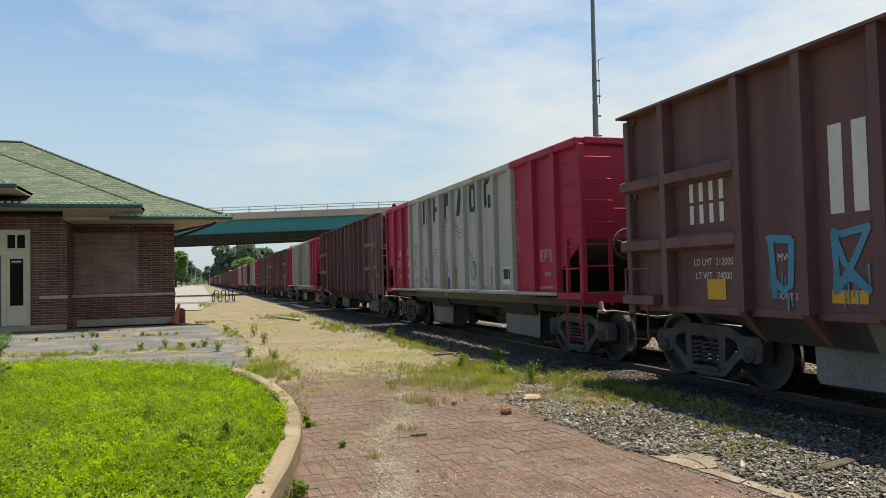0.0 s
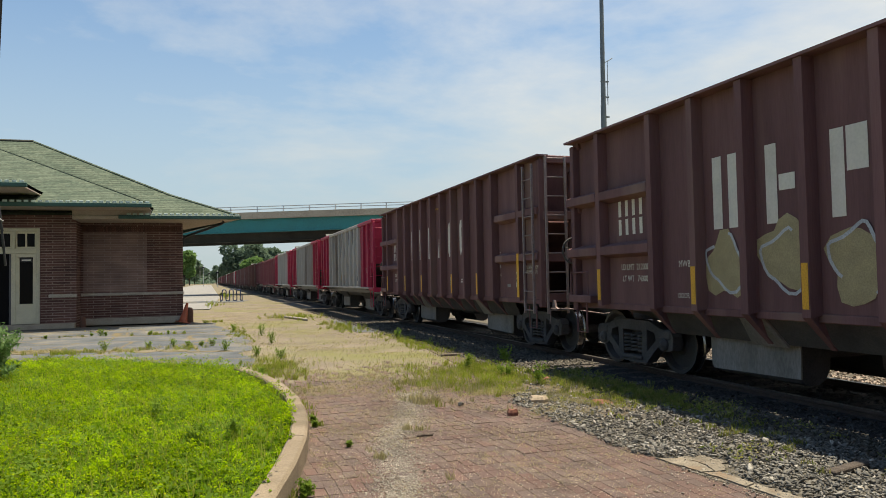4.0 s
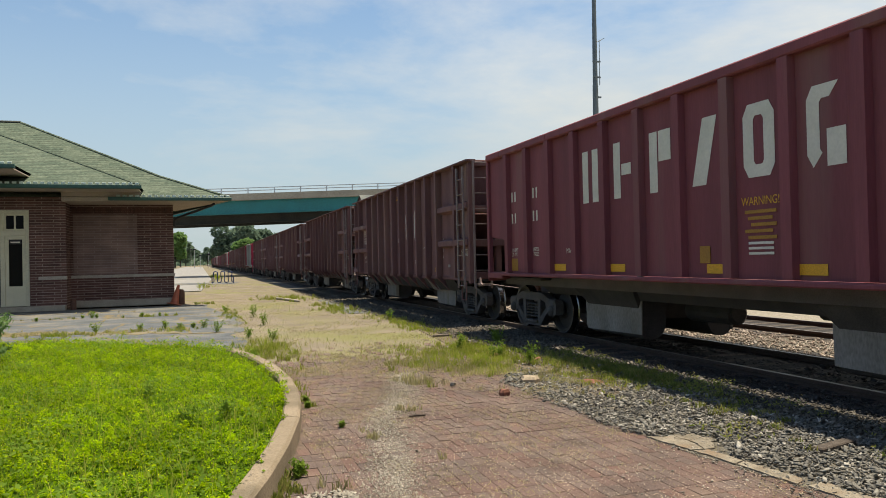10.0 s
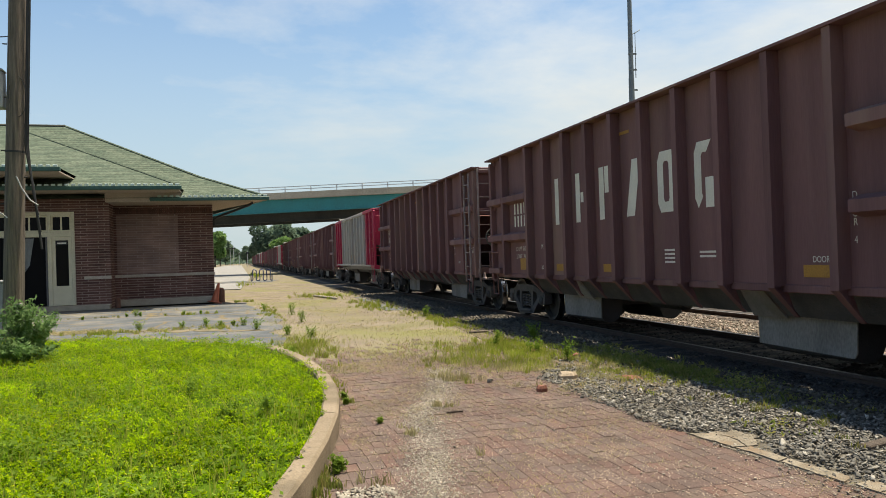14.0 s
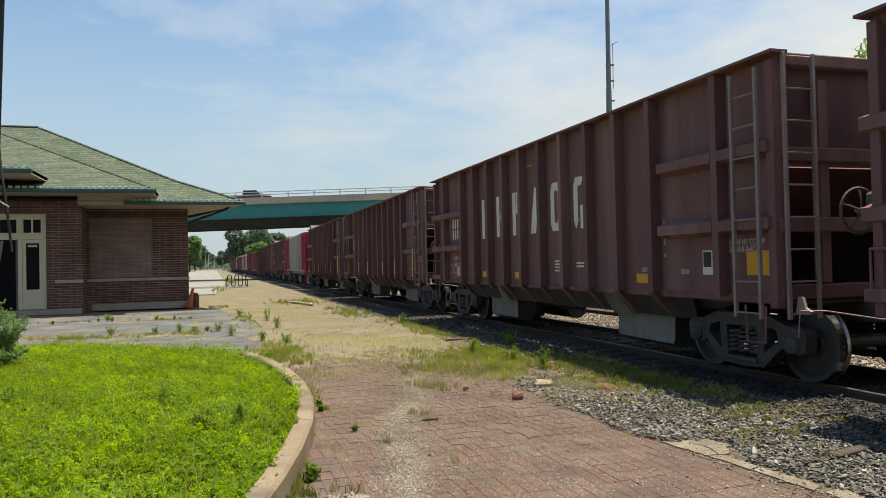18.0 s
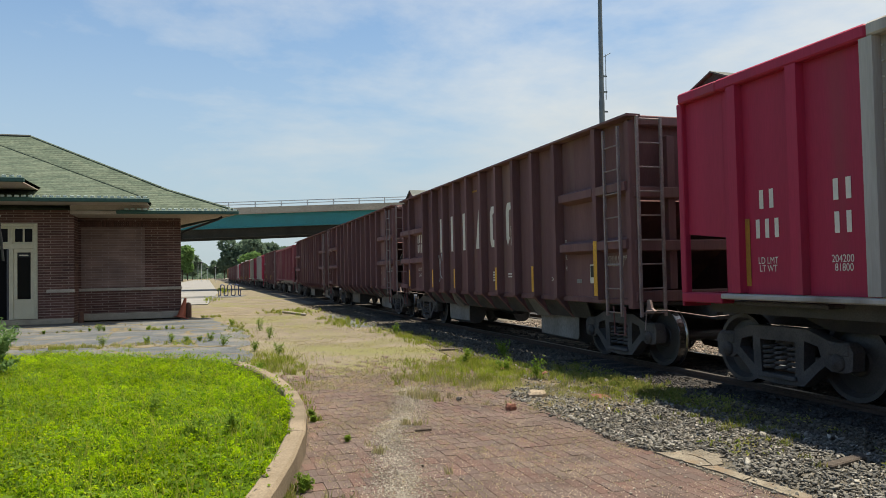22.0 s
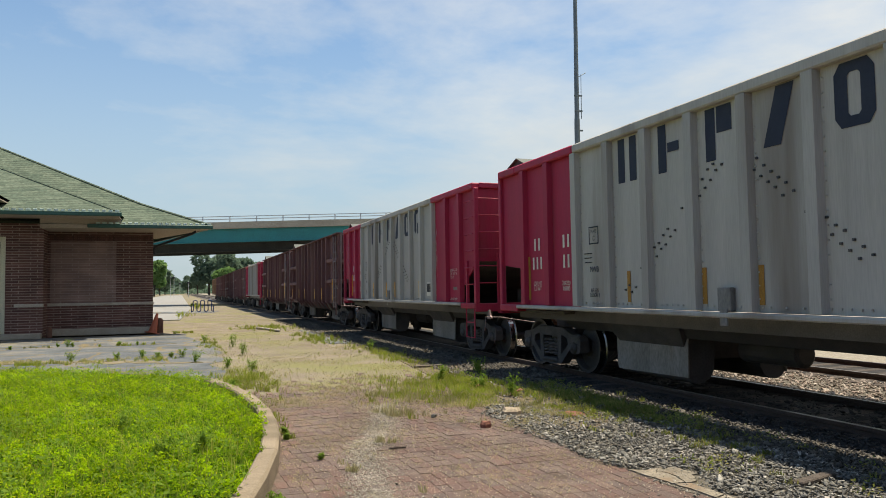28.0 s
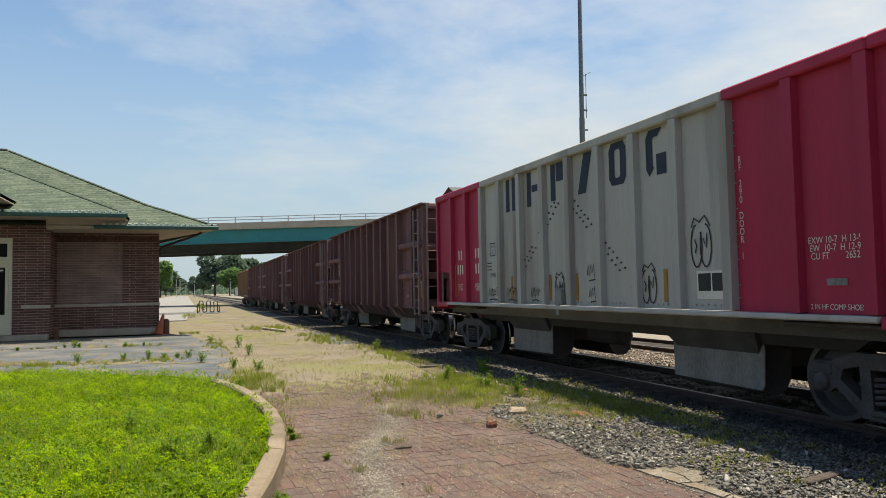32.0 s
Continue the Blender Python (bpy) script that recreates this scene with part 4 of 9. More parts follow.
part("end_wall", Build().box(-24.35, -24.004, BAY_Y, 44, 0, 4.6), M_BRICKSIDE, station)
part("floor", Build().prism([(-24, BAY_Y + 0.36), (BAY_R - 0.36, BAY_Y + 0.36), (BAY_R - 0.36, WING_Y + 0.36), (WING_R - 0.37, WING_Y + 0.36), (-4.97, 43.59), (-24, 43.59)], "z", 0, 0.14), M_CONCRETE, station)
part("foundation", Build().box(BAY_R + 0.01, WING_R + 0.05, WING_Y - 0.08, WING_Y - 0.003, 0, 0.27, 0.015), M_PLINTH, station, "pale concrete plinth")
part("doorstep", Build().box(-11.2, BAY_R + 0.02, BAY_Y - 0.38, BAY_Y - 0.003, 0, 0.19, 0.015), M_PLINTH, station, "worn concrete doorstep")
part("stone_band", Build().box(BAY_R + 0.004, WING_R + 0.04, WING_Y - 0.06, WING_Y - 0.003, 1.16, 1.28, 0.01), M_LIMESTONE, station, "limestone sill band")
part("stone_band", Build().box(-5.72, BAY_R + 0.06, BAY_Y - 0.06, BAY_Y - 0.003, 1.16, 1.29, 0.01), M_LIMESTONE, station)
# pilaster edge left of the band and the soldier course over the wing window
part("pilaster", Build().box(-5.70, BAY_R + 0.03, BAY_Y - 0.03, BAY_Y - 0.003, 0.19, 1.155).box(-5.70, BAY_R + 0.03, BAY_Y - 0.03, BAY_Y - 0.003, 1.295, 4.4), M_BRICKWALL, station)
M_SOLDIER = mat("soldier_brick", (0.10, 0.045, 0.034), 0.85, 0, (0.07, 0.032, 0.026), 4, 0.8, 0.3, 60, (1, 1, 1), 0.25)
SOLDIER = Build().box(0, 0.064, -0.012, -0.003, 0, 0.21).mesh("brick", M_SOLDIER)
for i in range(51):
    part("brick", SOLDIER, None, station, at=(-4.75 + i * 0.073, WING_Y, 3.74))
# joinery
part("door_frame", Build()
                .box(DOOR_R - 0.13, DOOR_R - 0.003, BAY_Y + 0.05, BAY_Y + 0.2, 0.19, DOOR_T - 0.003, 0.01)
                .box(DOOR_L + 0.003, DOOR_L + 0.13, BAY_Y + 0.05, BAY_Y + 0.2, 0.19, DOOR_T - 0.003, 0.01)
                .box(DOOR_L + 0.132, DOOR_R - 0.132, BAY_Y + 0.05, BAY_Y + 0.2, DOOR_T - 0.13, DOOR_T - 0.003, 0.01)
                .box(DOOR_L + 0.132, DOOR_R - 0.132, BAY_Y + 0.04, BAY_Y + 0.2, 2.84, 3.02, 0.01)
                .box(-6.99, -6.84, BAY_Y + 0.05, BAY_Y + 0.2, 0.19, 2.838, 0.01).box(-6.97, -6.86, BAY_Y + 0.05, BAY_Y + 0.2, 3.022, DOOR_T - 0.132, 0.01)
                .box(-9.58, -9.43, BAY_Y + 0.05, BAY_Y + 0.2, 0.19, 2.838, 0.01).box(-9.56, -9.45, BAY_Y + 0.05, BAY_Y + 0.2, 3.022, DOOR_T - 0.132, 0.01),
                M_CREAM, station, "cream painted wooden door frame")
for x0, x1 in ((-6.838, -6.152), (-10.268, -9.582)):
    side = part("sidelight", Build().box(x0, x1, BAY_Y + 0.08, BAY_Y + 0.15, 0.195, 0.95, 0.01)
                .box(x0, x0 + 0.12, BAY_Y + 0.08, BAY_Y + 0.15, 0.952, 2.70, 0.01).box(x1 - 0.12, x1, BAY_Y + 0.08, BAY_Y + 0.15, 0.952, 2.70, 0.01)
                .box(x0, x1, BAY_Y + 0.08, BAY_Y + 0.15, 2.702, 2.836, 0.01), M_CREAM, station, "cream painted panelled sidelight")
    part("pane", Build().box(x0 + 0.12, x1 - 0.12, BAY_Y + 0.11, BAY_Y + 0.12, 0.952, 2.70), M_DARKPANE, side, "dark glass")
    part("sign_plate", Build().box(x0 + 0.15, x1 - 0.15, BAY_Y + 0.085, BAY_Y + 0.1, 2.52, 2.68), M_BLACKBOX, side)
    part("letter_bar", Build().box(x0 + 0.19, x1 - 0.19, BAY_Y + 0.078, BAY_Y + 0.083, 2.57, 2.62), M_WHITE, side)
for x0, x1, k in ((-9.45, -6.972, 4), (-6.858, -6.152, 2), (-10.268, -9.562, 2)):
    tr = part("transom_window", Build().box(x0, x1, BAY_Y + 0.1, BAY_Y + 0.14, 3.022, 3.10), M_CREAM, station)
    part("top_bar", Build().box(x0, x1, BAY_Y + 0.1, BAY_Y + 0.14, 3.60, 3.666), M_CREAM, tr)
    for i in range(k + 1):
        x = x0 + 0.03 + (x1 - x0 - 0.06) * i / k
        part("glazing_bar", Build().box(x - 0.03, x + 0.03, BAY_Y + 0.095, BAY_Y + 0.145, 3.102, 3.598), M_CREAM, tr)
    for i in range(k):
        a, b = x0 + 0.03 + (x1 - x0 - 0.06) * i / k + 0.031, x0 + 0.03 + (x1 - x0 - 0.06) * (i + 1) / k - 0.031
        part("pane", Build().box(a, b, BAY_Y + 0.115, BAY_Y + 0.125, 3.102, 3.598), M_DARKPANE, tr)
door = part("door", Build().box(-9.42, -8.23, BAY_Y + 0.10, BAY_Y + 0.15, 0.195, 2.836, 0.01).box(-8.21, -7.0, BAY_Y + 0.10, BAY_Y + 0.15, 0.195, 2.836, 0.01), M_DARKDOOR, station, "dark closed double door")
part("door_edge", Build().box(-7.06, -7.002, BAY_Y + 0.06, BAY_Y + 0.098, 0.195, 2.836, 0.005), mat("grey_steel", (0.12, 0.12, 0.13), 0.5), door)
cur = Build()
for i in range(8):
    cur.add([(-7.45 - i * 0.1, BAY_Y + 0.085 + 0.012 * (i % 2), 2.8), (-7.55 - i * 0.1, BAY_Y + 0.085 + 0.012 * ((i + 1) % 2), 2.8),
             (-7.62 - (i + 1) * 0.028, BAY_Y + 0.09, 1.75 - 0.04 * i), (-7.62 - i * 0.028, BAY_Y + 0.09, 1.75 - 0.04 * i)], [(0, 1, 2, 3)])
part("curtain", cur, M_CURTAIN, door, "grey curtain drawn to one side")

# roofs: eave rectangle, ridge, a flare near the eaves
EX, EY, EZ = 1.22, 30.15, 4.22
RY, RX, RZ = 38.0, -7.65, 8.30
fl = 0.22                                         # height lost where the slope flattens
def up(a, b, t):
    p = Vector(a).lerp(Vector(b), t)
    return (p.x, p.y, p.z - fl * (1 - abs(2 * t - 0.8)) if 0 < t < 1 else p.z)
c00, c10 = (-26, EY, EZ), (EX, EY, EZ)
c11, c01 = (-3.0, 2 * RY - EY, EZ), (-26, 2 * RY - EY, EZ)
r0, r1 = (-17.5, RY, RZ), (RX, RY, RZ)
m00, m10, m11, m01 = up(c00, r0, 0.3), up(c10, r1, 0.3), up(c11, r1, 0.3), up(c01, r0, 0.3)
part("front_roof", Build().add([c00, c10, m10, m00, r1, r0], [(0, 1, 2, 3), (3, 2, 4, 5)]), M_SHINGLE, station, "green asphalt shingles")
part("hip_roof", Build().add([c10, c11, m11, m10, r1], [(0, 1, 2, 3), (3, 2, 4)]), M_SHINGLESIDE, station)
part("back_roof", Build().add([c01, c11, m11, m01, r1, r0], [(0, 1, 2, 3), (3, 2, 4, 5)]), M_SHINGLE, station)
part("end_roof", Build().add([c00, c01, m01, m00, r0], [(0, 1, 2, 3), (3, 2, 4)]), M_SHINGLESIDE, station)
for line in ([c10, m10, r1], [c00, m00, r0]):
    part("hip_cap", Build().tube(line, 0.06, 6), M_SHINGLE, station)
part("ridge_cap", Build().tube([(-17.5, RY, RZ), r1], 0.08, 6), mat("dark_ridge_shingle", (0.05, 0.055, 0.045), 0.9), station)
part("soffit", Build().prism([(BAY_R + 0.01, EY + 0.08), (EX - 0.1, EY + 0.08), (-0.97, 36.0), (BAY_R + 0.01, 36.0)], "z", EZ - 0.13, EZ - 0.09), M_SOFFIT, station, "tan boarded soffit")
part("fascia", Build().box(BAY_R + 0.01, -2.07, EY + 0.04, EY + 0.07, EZ - 0.09, 4.44), M_SOFFIT, station)
part("gutter", Build().box(-3.2, EX + 0.05, EY - 0.08, EY + 0.07, EZ - 0.12, EZ + 0.02, 0.02), M_GUTTER, station, "dark green metal gutter")
part("side_gutter", Build().prism([(EX + 0.05, EY + 0.074), (-2.9, 45.8), (-3.0, 45.8), (EX - 0.07, EY + 0.074)], "z", EZ - 0.11, EZ + 0.01), M_GUTTER, station)
GUARD = Build().box(-0.07, 0.07, -0.02, 0.02, 0.0, 0.075, 0.008).mesh("snow_guard", M_TRIMPALE)
for i in range(19):
    part("snow_guard", GUARD, None, station, at=(EX - 0.1 - i * 0.22, EY - 0.04, EZ + 0.018))
# raised bay roof over the doors
BX, BYE, BZ = -2.0, 29.0, 4.56
b0, b1 = (-26, BYE, BZ), (BX, BYE, BZ)
k = 0.528
h1 = (-9.6, 37.6, 8.1)
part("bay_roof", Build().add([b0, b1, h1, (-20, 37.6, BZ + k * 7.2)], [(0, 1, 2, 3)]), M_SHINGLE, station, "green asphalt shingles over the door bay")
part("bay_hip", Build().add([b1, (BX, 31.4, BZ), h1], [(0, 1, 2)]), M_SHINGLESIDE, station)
part("bay_hip_cap", Build().tube([b1, h1], 0.05, 6), M_SHINGLE, station)
part("bay_soffit", Build().box(-26, BX - 0.06, BYE + 0.06, BAY_Y + 0.3, BZ - 0.13, BZ - 0.09), M_SOFFIT, station)
part("bay_gutter", Build().box(-26, BX + 0.05, BYE - 0.09, BYE + 0.058, BZ - 0.13, BZ + 0.02, 0.02), M_GUTTER, station, "dark green metal gutter")
for i in range(62):
    part("snow_guard", GUARD, None, station, at=(BX - 0.1 - i * 0.22, BYE - 0.05, BZ + 0.018))
# upper eave of the middle gable
UX, UY, UZ = -5.75, 27.4, 5.05
part("porch_roof", Build().add([(-26, UY, UZ), (UX, UY, UZ), (UX - 5.5, UY + 5.5, UZ + 2.6), (-26, UY + 5.5, UZ + 2.6), (UX, UY + 4.0, UZ)], [(0, 1, 2, 3), (1, 4, 2)]), M_SHINGLE, station, "green shingled porch roof")
part("porch_soffit", Build().prism([(-26, UY + 0.055), (UX - 0.02, UY + 0.055), (UX - 0.02, UY + 4.0), (-26, UY + 4.0)], "z", UZ - 0.14, UZ - 0.10), M_SOFFIT, station)
part("porch_gutter", Build().box(-26, UX + 0.05, UY - 0.09, UY + 0.05, UZ - 0.13, UZ + 0.02, 0.02), M_GUTTER, station)
for i in range(30):
    part("snow_guard", GUARD, None, station, at=(UX - 0.1 - i * 0.22, UY - 0.05, UZ + 0.018))
part("downpipe", Build().tube([(0.62, 30.6, 4.02), (0.5, 30.75, 3.95), (-0.8, 32.05, 3.55), (-0.93, 32.12, 3.45), (-0.93, 32.12, 3.2)], 0.05, 8), M_WIRE, station, "dark metal downpipe under the eave")

# leaning orange scrap sign stand and rusty pipe at the corner
cone = empty("traffic_cone", "battered faded orange traffic cone leaning at the wall corner", "traffic cone", at=(-0.98, 31.75, 0))
cb = Build().spin([(0.19, 0.05), (0.16, 0.1), (0.045, 0.82), (0.02, 0.83)], (0, 0, 0), "z", 14)
part("cone", cb, M_CONE, cone, smooth=True)
part("base", Build().box(-0.24, 0.24, -0.24, 0.24, 0.0, 0.05, 0.02), M_CONE, cone)
cone.rotation_euler = (0, radians(14), 0.4)
thing("iron_pipe_stub", Build().spin([(0.0, 0.62), (0.10, 0.6), (0.15, 0.5), (0.15, 0.0)], (0, 0, 0), "z", 14), M_RUSTPIPE, "rusty rounded iron drain pipe stub by the wall", "pipe", at=(-0.72, 31.95, 0), smooth=True)
thing("drain_pipe_stub", Build().spin([(0.0, 0.42), (0.08, 0.4), (0.1, 0.34), (0.1, 0.0)], (0, 0, 0), "z", 12), M_RUSTPIPE, "short rusty drain pipe stub at the bay corner", "pipe", at=(-4.55, 31.0, 0.0), smooth=True)

# ---------------------------------------------------------------- the road bridge
bridge = empty("road_bridge", "road bridge with teal steel girders and concrete parapet", "bridge")
# one line in plan, rising towards the railway
def bl(x, off=0.0):
    return 92.0 - 0.20 * max(-60, min(80, x)) + off
def bz(x):
    return 6.64 + 0.75 * math.tanh((x - 10) / 30)
def span(z0, z1, o0, o1, material, name, label="", xs=None, parent=None):
    xs = xs or [-300, -200, -120, -80, -60, -45] + [-36 + 5 * i for i in range(24)] + [95, 120, 170, 240, 320]
    b, n = Build(), len(xs)
    v = []
    for x in xs:
        v += [(x, bl(x, o0), bz(x) + z0), (x, bl(x, o1), bz(x) + z0), (x, bl(x, o1), bz(x) + z1), (x, bl(x, o0), bz(x) + z1)]
    f = [(0, 1, 2, 3), tuple(range(4 * n - 4, 4 * n))[::-1]]
    for i in range(n - 1):
        f += [(4 * i + q, 4 * i + (q + 1) % 4, 4 * i + 4 + (q + 1) % 4, 4 * i + 4 + q) for q in range(4)]
    return part(name, b.add(v, f), material, parent or bridge, label)
span(1.05, 2.6, 0.35, 0.5, M_GIRDER, "girder_web", "teal painted steel girder")
span(0.97, 1.05, 0.0, 0.8, M_GIRDER, "girder_flange")
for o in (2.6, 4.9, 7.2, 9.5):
    span(0.0, 2.4, o, o + 0.15, M_INNERGIRDER, "girder", "dark inner girder")
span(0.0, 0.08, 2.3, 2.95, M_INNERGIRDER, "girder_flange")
span(2.6, 2.75, -0.1, 12.0, M_DECK, "deck", "concrete deck slab")
span(2.75, 3.4, -0.1, 0.2, M_DECK, "parapet", "pale concrete parapet")
span(2.75, 3.4, 11.7, 12.0, M_DECK, "parapet")
for z in (3.70, 4.02):
    span(z, z + 0.09, 0.0, 0.1, M_ALU, "hand_rail", "metal hand rail")
for i in range(40):
    x = -40 + i * 3.05
    part("rail_post", Build().box(x - 0.06, x + 0.06, bl(x) + 0.0, bl(x) + 0.12, bz(x) + 3.4, bz(x) + 4.09), M_ALU, bridge)
for x in (-34, 27, 60):
    pier = Build()
    for o in (1.5, 6, 10.5):
        pier.cyl((x, bl(x, o), -0.1), (x, bl(x, o), bz(x) - 0.9), 0.55, 0.55, 14)
    pier.box(x - 0.7, x + 0.7, bl(x, 0.6), bl(x, 11.4), bz(x) - 0.9, bz(x) - 0.0, 0.05)
    part("pier", pier, M_DECK, bridge, "concrete pier")


# ---------------------------------------------------------------- the train
PITCH = 14.85


def travelled(t):
    u = t / 32.0
    return 460.412 * u - 15.041 * u ** 2 + 56.764 * u ** 3 - 136.095 * u ** 4 + 137.62 * u ** 5 - 51.218 * u ** 6


def truck(car, y):
    """A two-axle truck: bolster with side frames, springs and wheelsets."""
    tk = part("truck", TRUCK["bolster"], None, car, "dusty cast steel truck", at=(0, y, 0))
    for s in (-1, 1):
        fr = part("side_frame", TRUCK["frame"], None, tk, at=(s * 1.0, 0, 0))
        part("spring_nest", TRUCK["springs"], None, tk, at=(s * 1.0, 0, 0))
        for a in (-0.889, 0.889):
            part("bearing_cap", TRUCK["cap"], None, tk, at=(s * 1.0, a, 0.457))
            part("brake_shoe", TRUCK["shoe"], None, tk, at=(s * 0.76, a - 0.44 * (1 if a > 0 else -1), 0.457))
    for a in (-0.889, 0.889):
        part("wheelset", TRUCK["wheels"], None, tk, "bright-rimmed wheels on an axle", at=(0, a, 0.457))
    return tk


def truck_meshes():
    bol = Build().box(-0.95, 0.95, -0.2, 0.2, 0.42, 0.72, 0.03).cyl((0, 0, 0.7), (0, 0, 0.86), 0.2, 0.2, 14)
    bol.box(-0.9, 0.9, -0.62, -0.52, 0.36, 0.46, 0.01).box(-0.9, 0.9, 0.52, 0.62, 0.36, 0.46, 0.01)
    # side frame: one casting with a spring window and two slanting windows
    f = Build()
    half = [(0.0, 0.80), (0.48, 0.79), (0.76, 0.69), (1.06, 0.65), (1.10, 0.58), (1.08, 0.38), (0.98, 0.35), (0.80, 0.35), (0.72, 0.40), (0.62, 0.33), (0.40, 0.13), (0.0, 0.11)]
    outer = half + [(-y, z) for y, z in half[-2:0:-1]]
    spring_window = [(-0.27, 0.22), (0.27, 0.22), (0.29, 0.63), (-0.29, 0.63)]
    side_window = [(0.40, 0.30), (0.66, 0.50), (0.62, 0.61), (0.42, 0.66)]
    rings = [outer, spring_window, side_window, [(-y, z) for y, z in side_window]]
    flat = [q for ring in rings for q in ring]
    tris = tessellate_polygon([[Vector((y, z, 0)) for y, z in ring] for ring in rings])
    m = len(flat)
    f.add([(-0.085, y, z) for y, z in flat] + [(0.085, y, z) for y, z in flat], [tuple(t) for t in tris] + [tuple(i + m for i in t) for t in tris])
    base = 0
    for ring in rings:
        c = len(ring)
        f.f += [(base + i, base + (i + 1) % c, m + base + (i + 1) % c, m + base + i) for i in range(c)]
        base += c
    f.box(-0.10, 0.10, -1.06, -0.74, 0.52, 0.68, 0.03).box(-0.10, 0.10, 0.74, 1.06, 0.52, 0.68, 0.03).box(-0.12, 0.12, -0.30, 0.30, 0.17, 0.225, 0.01)
    sp = Build()
    coil = []
    for k, y in enumerate((-0.2, 0.0, 0.2)):
        turn = [(0.075 * math.cos(a), y + 0.085 * math.sin(a), 0.27 + 0.30 * a / (10 * math.pi)) for a in np.linspace(0, 10 * math.pi, 51)]
        coil += turn if k % 2 == 0 else turn[::-1]
    sp.tube(coil, 0.022, 5)
    cap = Build().spin([(0.0, -0.15), (0.035, -0.15), (0.045, -0.13), (0.085, -0.13), (0.10, -0.10), (0.10, 0.1)], (0, 0, 0), "x", 16)
    shoe = Build().box(-0.05, 0.05, -0.05, 0.05, -0.2, 0.2, 0.02)
    w = Build().cyl((-0.9, 0, 0), (0.9, 0, 0), 0.085, 0.085, 12)
    for s in (-1, 1):
        disc = [(0.085, 0.80), (0.16, 0.81), (0.18, 0.79), (0.36, 0.75), (0.40, 0.84), (0.452, 0.84)]
        w.spin([(r, s * o) for r, o in disc], (0, 0, 0), "x", 44)
    k = len(w.f)
    for s in (-1, 1):
        w.spin([(0.452, s * 0.84), (0.457, s * 0.83), (0.459, s * 0.73), (0.485, s * 0.715)], (0, 0, 0), "x", 44)
    k2 = len(w.f)
    for s in (-1, 1):
        w.spin([(0.485, s * 0.715), (0.48, s * 0.695), (0.40, s * 0.69), (0.36, s * 0.72), (0.1, s * 0.72)], (0, 0, 0), "x", 44)
    wm = w.mesh("wheelset", [M_WHEEL, M_TREAD], fix=True)
    wm.polygons.foreach_set("material_index", [1 if k <= i < k2 else 0 for i in range(len(w.f))])
    return {"bolster": bol.mesh("truck", M_DUSTY), "frame": f.mesh("side_frame", M_DUSTY), "springs": sp.mesh("spring_nest", M_DUSTY),
            "cap": cap.add([], []).mesh("bearing_cap", M_DUSTY, True), "shoe": shoe.mesh("brake_shoe", M_DUSTY), "wheels": wm}


TRUCK = truck_meshes()


def ladder(b, x, y, z0, z1, along, w=0.42, step=0.37, r=0.012):
    """Two stiles and rungs; along: the axis of its width."""
    dx, dy = (w, 0) if along == "x" else (0, w)
    for s in (0, 1):
        b.box(x + s * dx - 0.022, x + s * dx + 0.022, y + s * dy - 0.022, y + s * dy + 0.022, z0, z1, 0.004)
    z = z0 + 0.06
    while z < z1:
        b.cyl((x, y, z), (x + dx, y + dy, z), r, r, 6)
        z += step
    return b


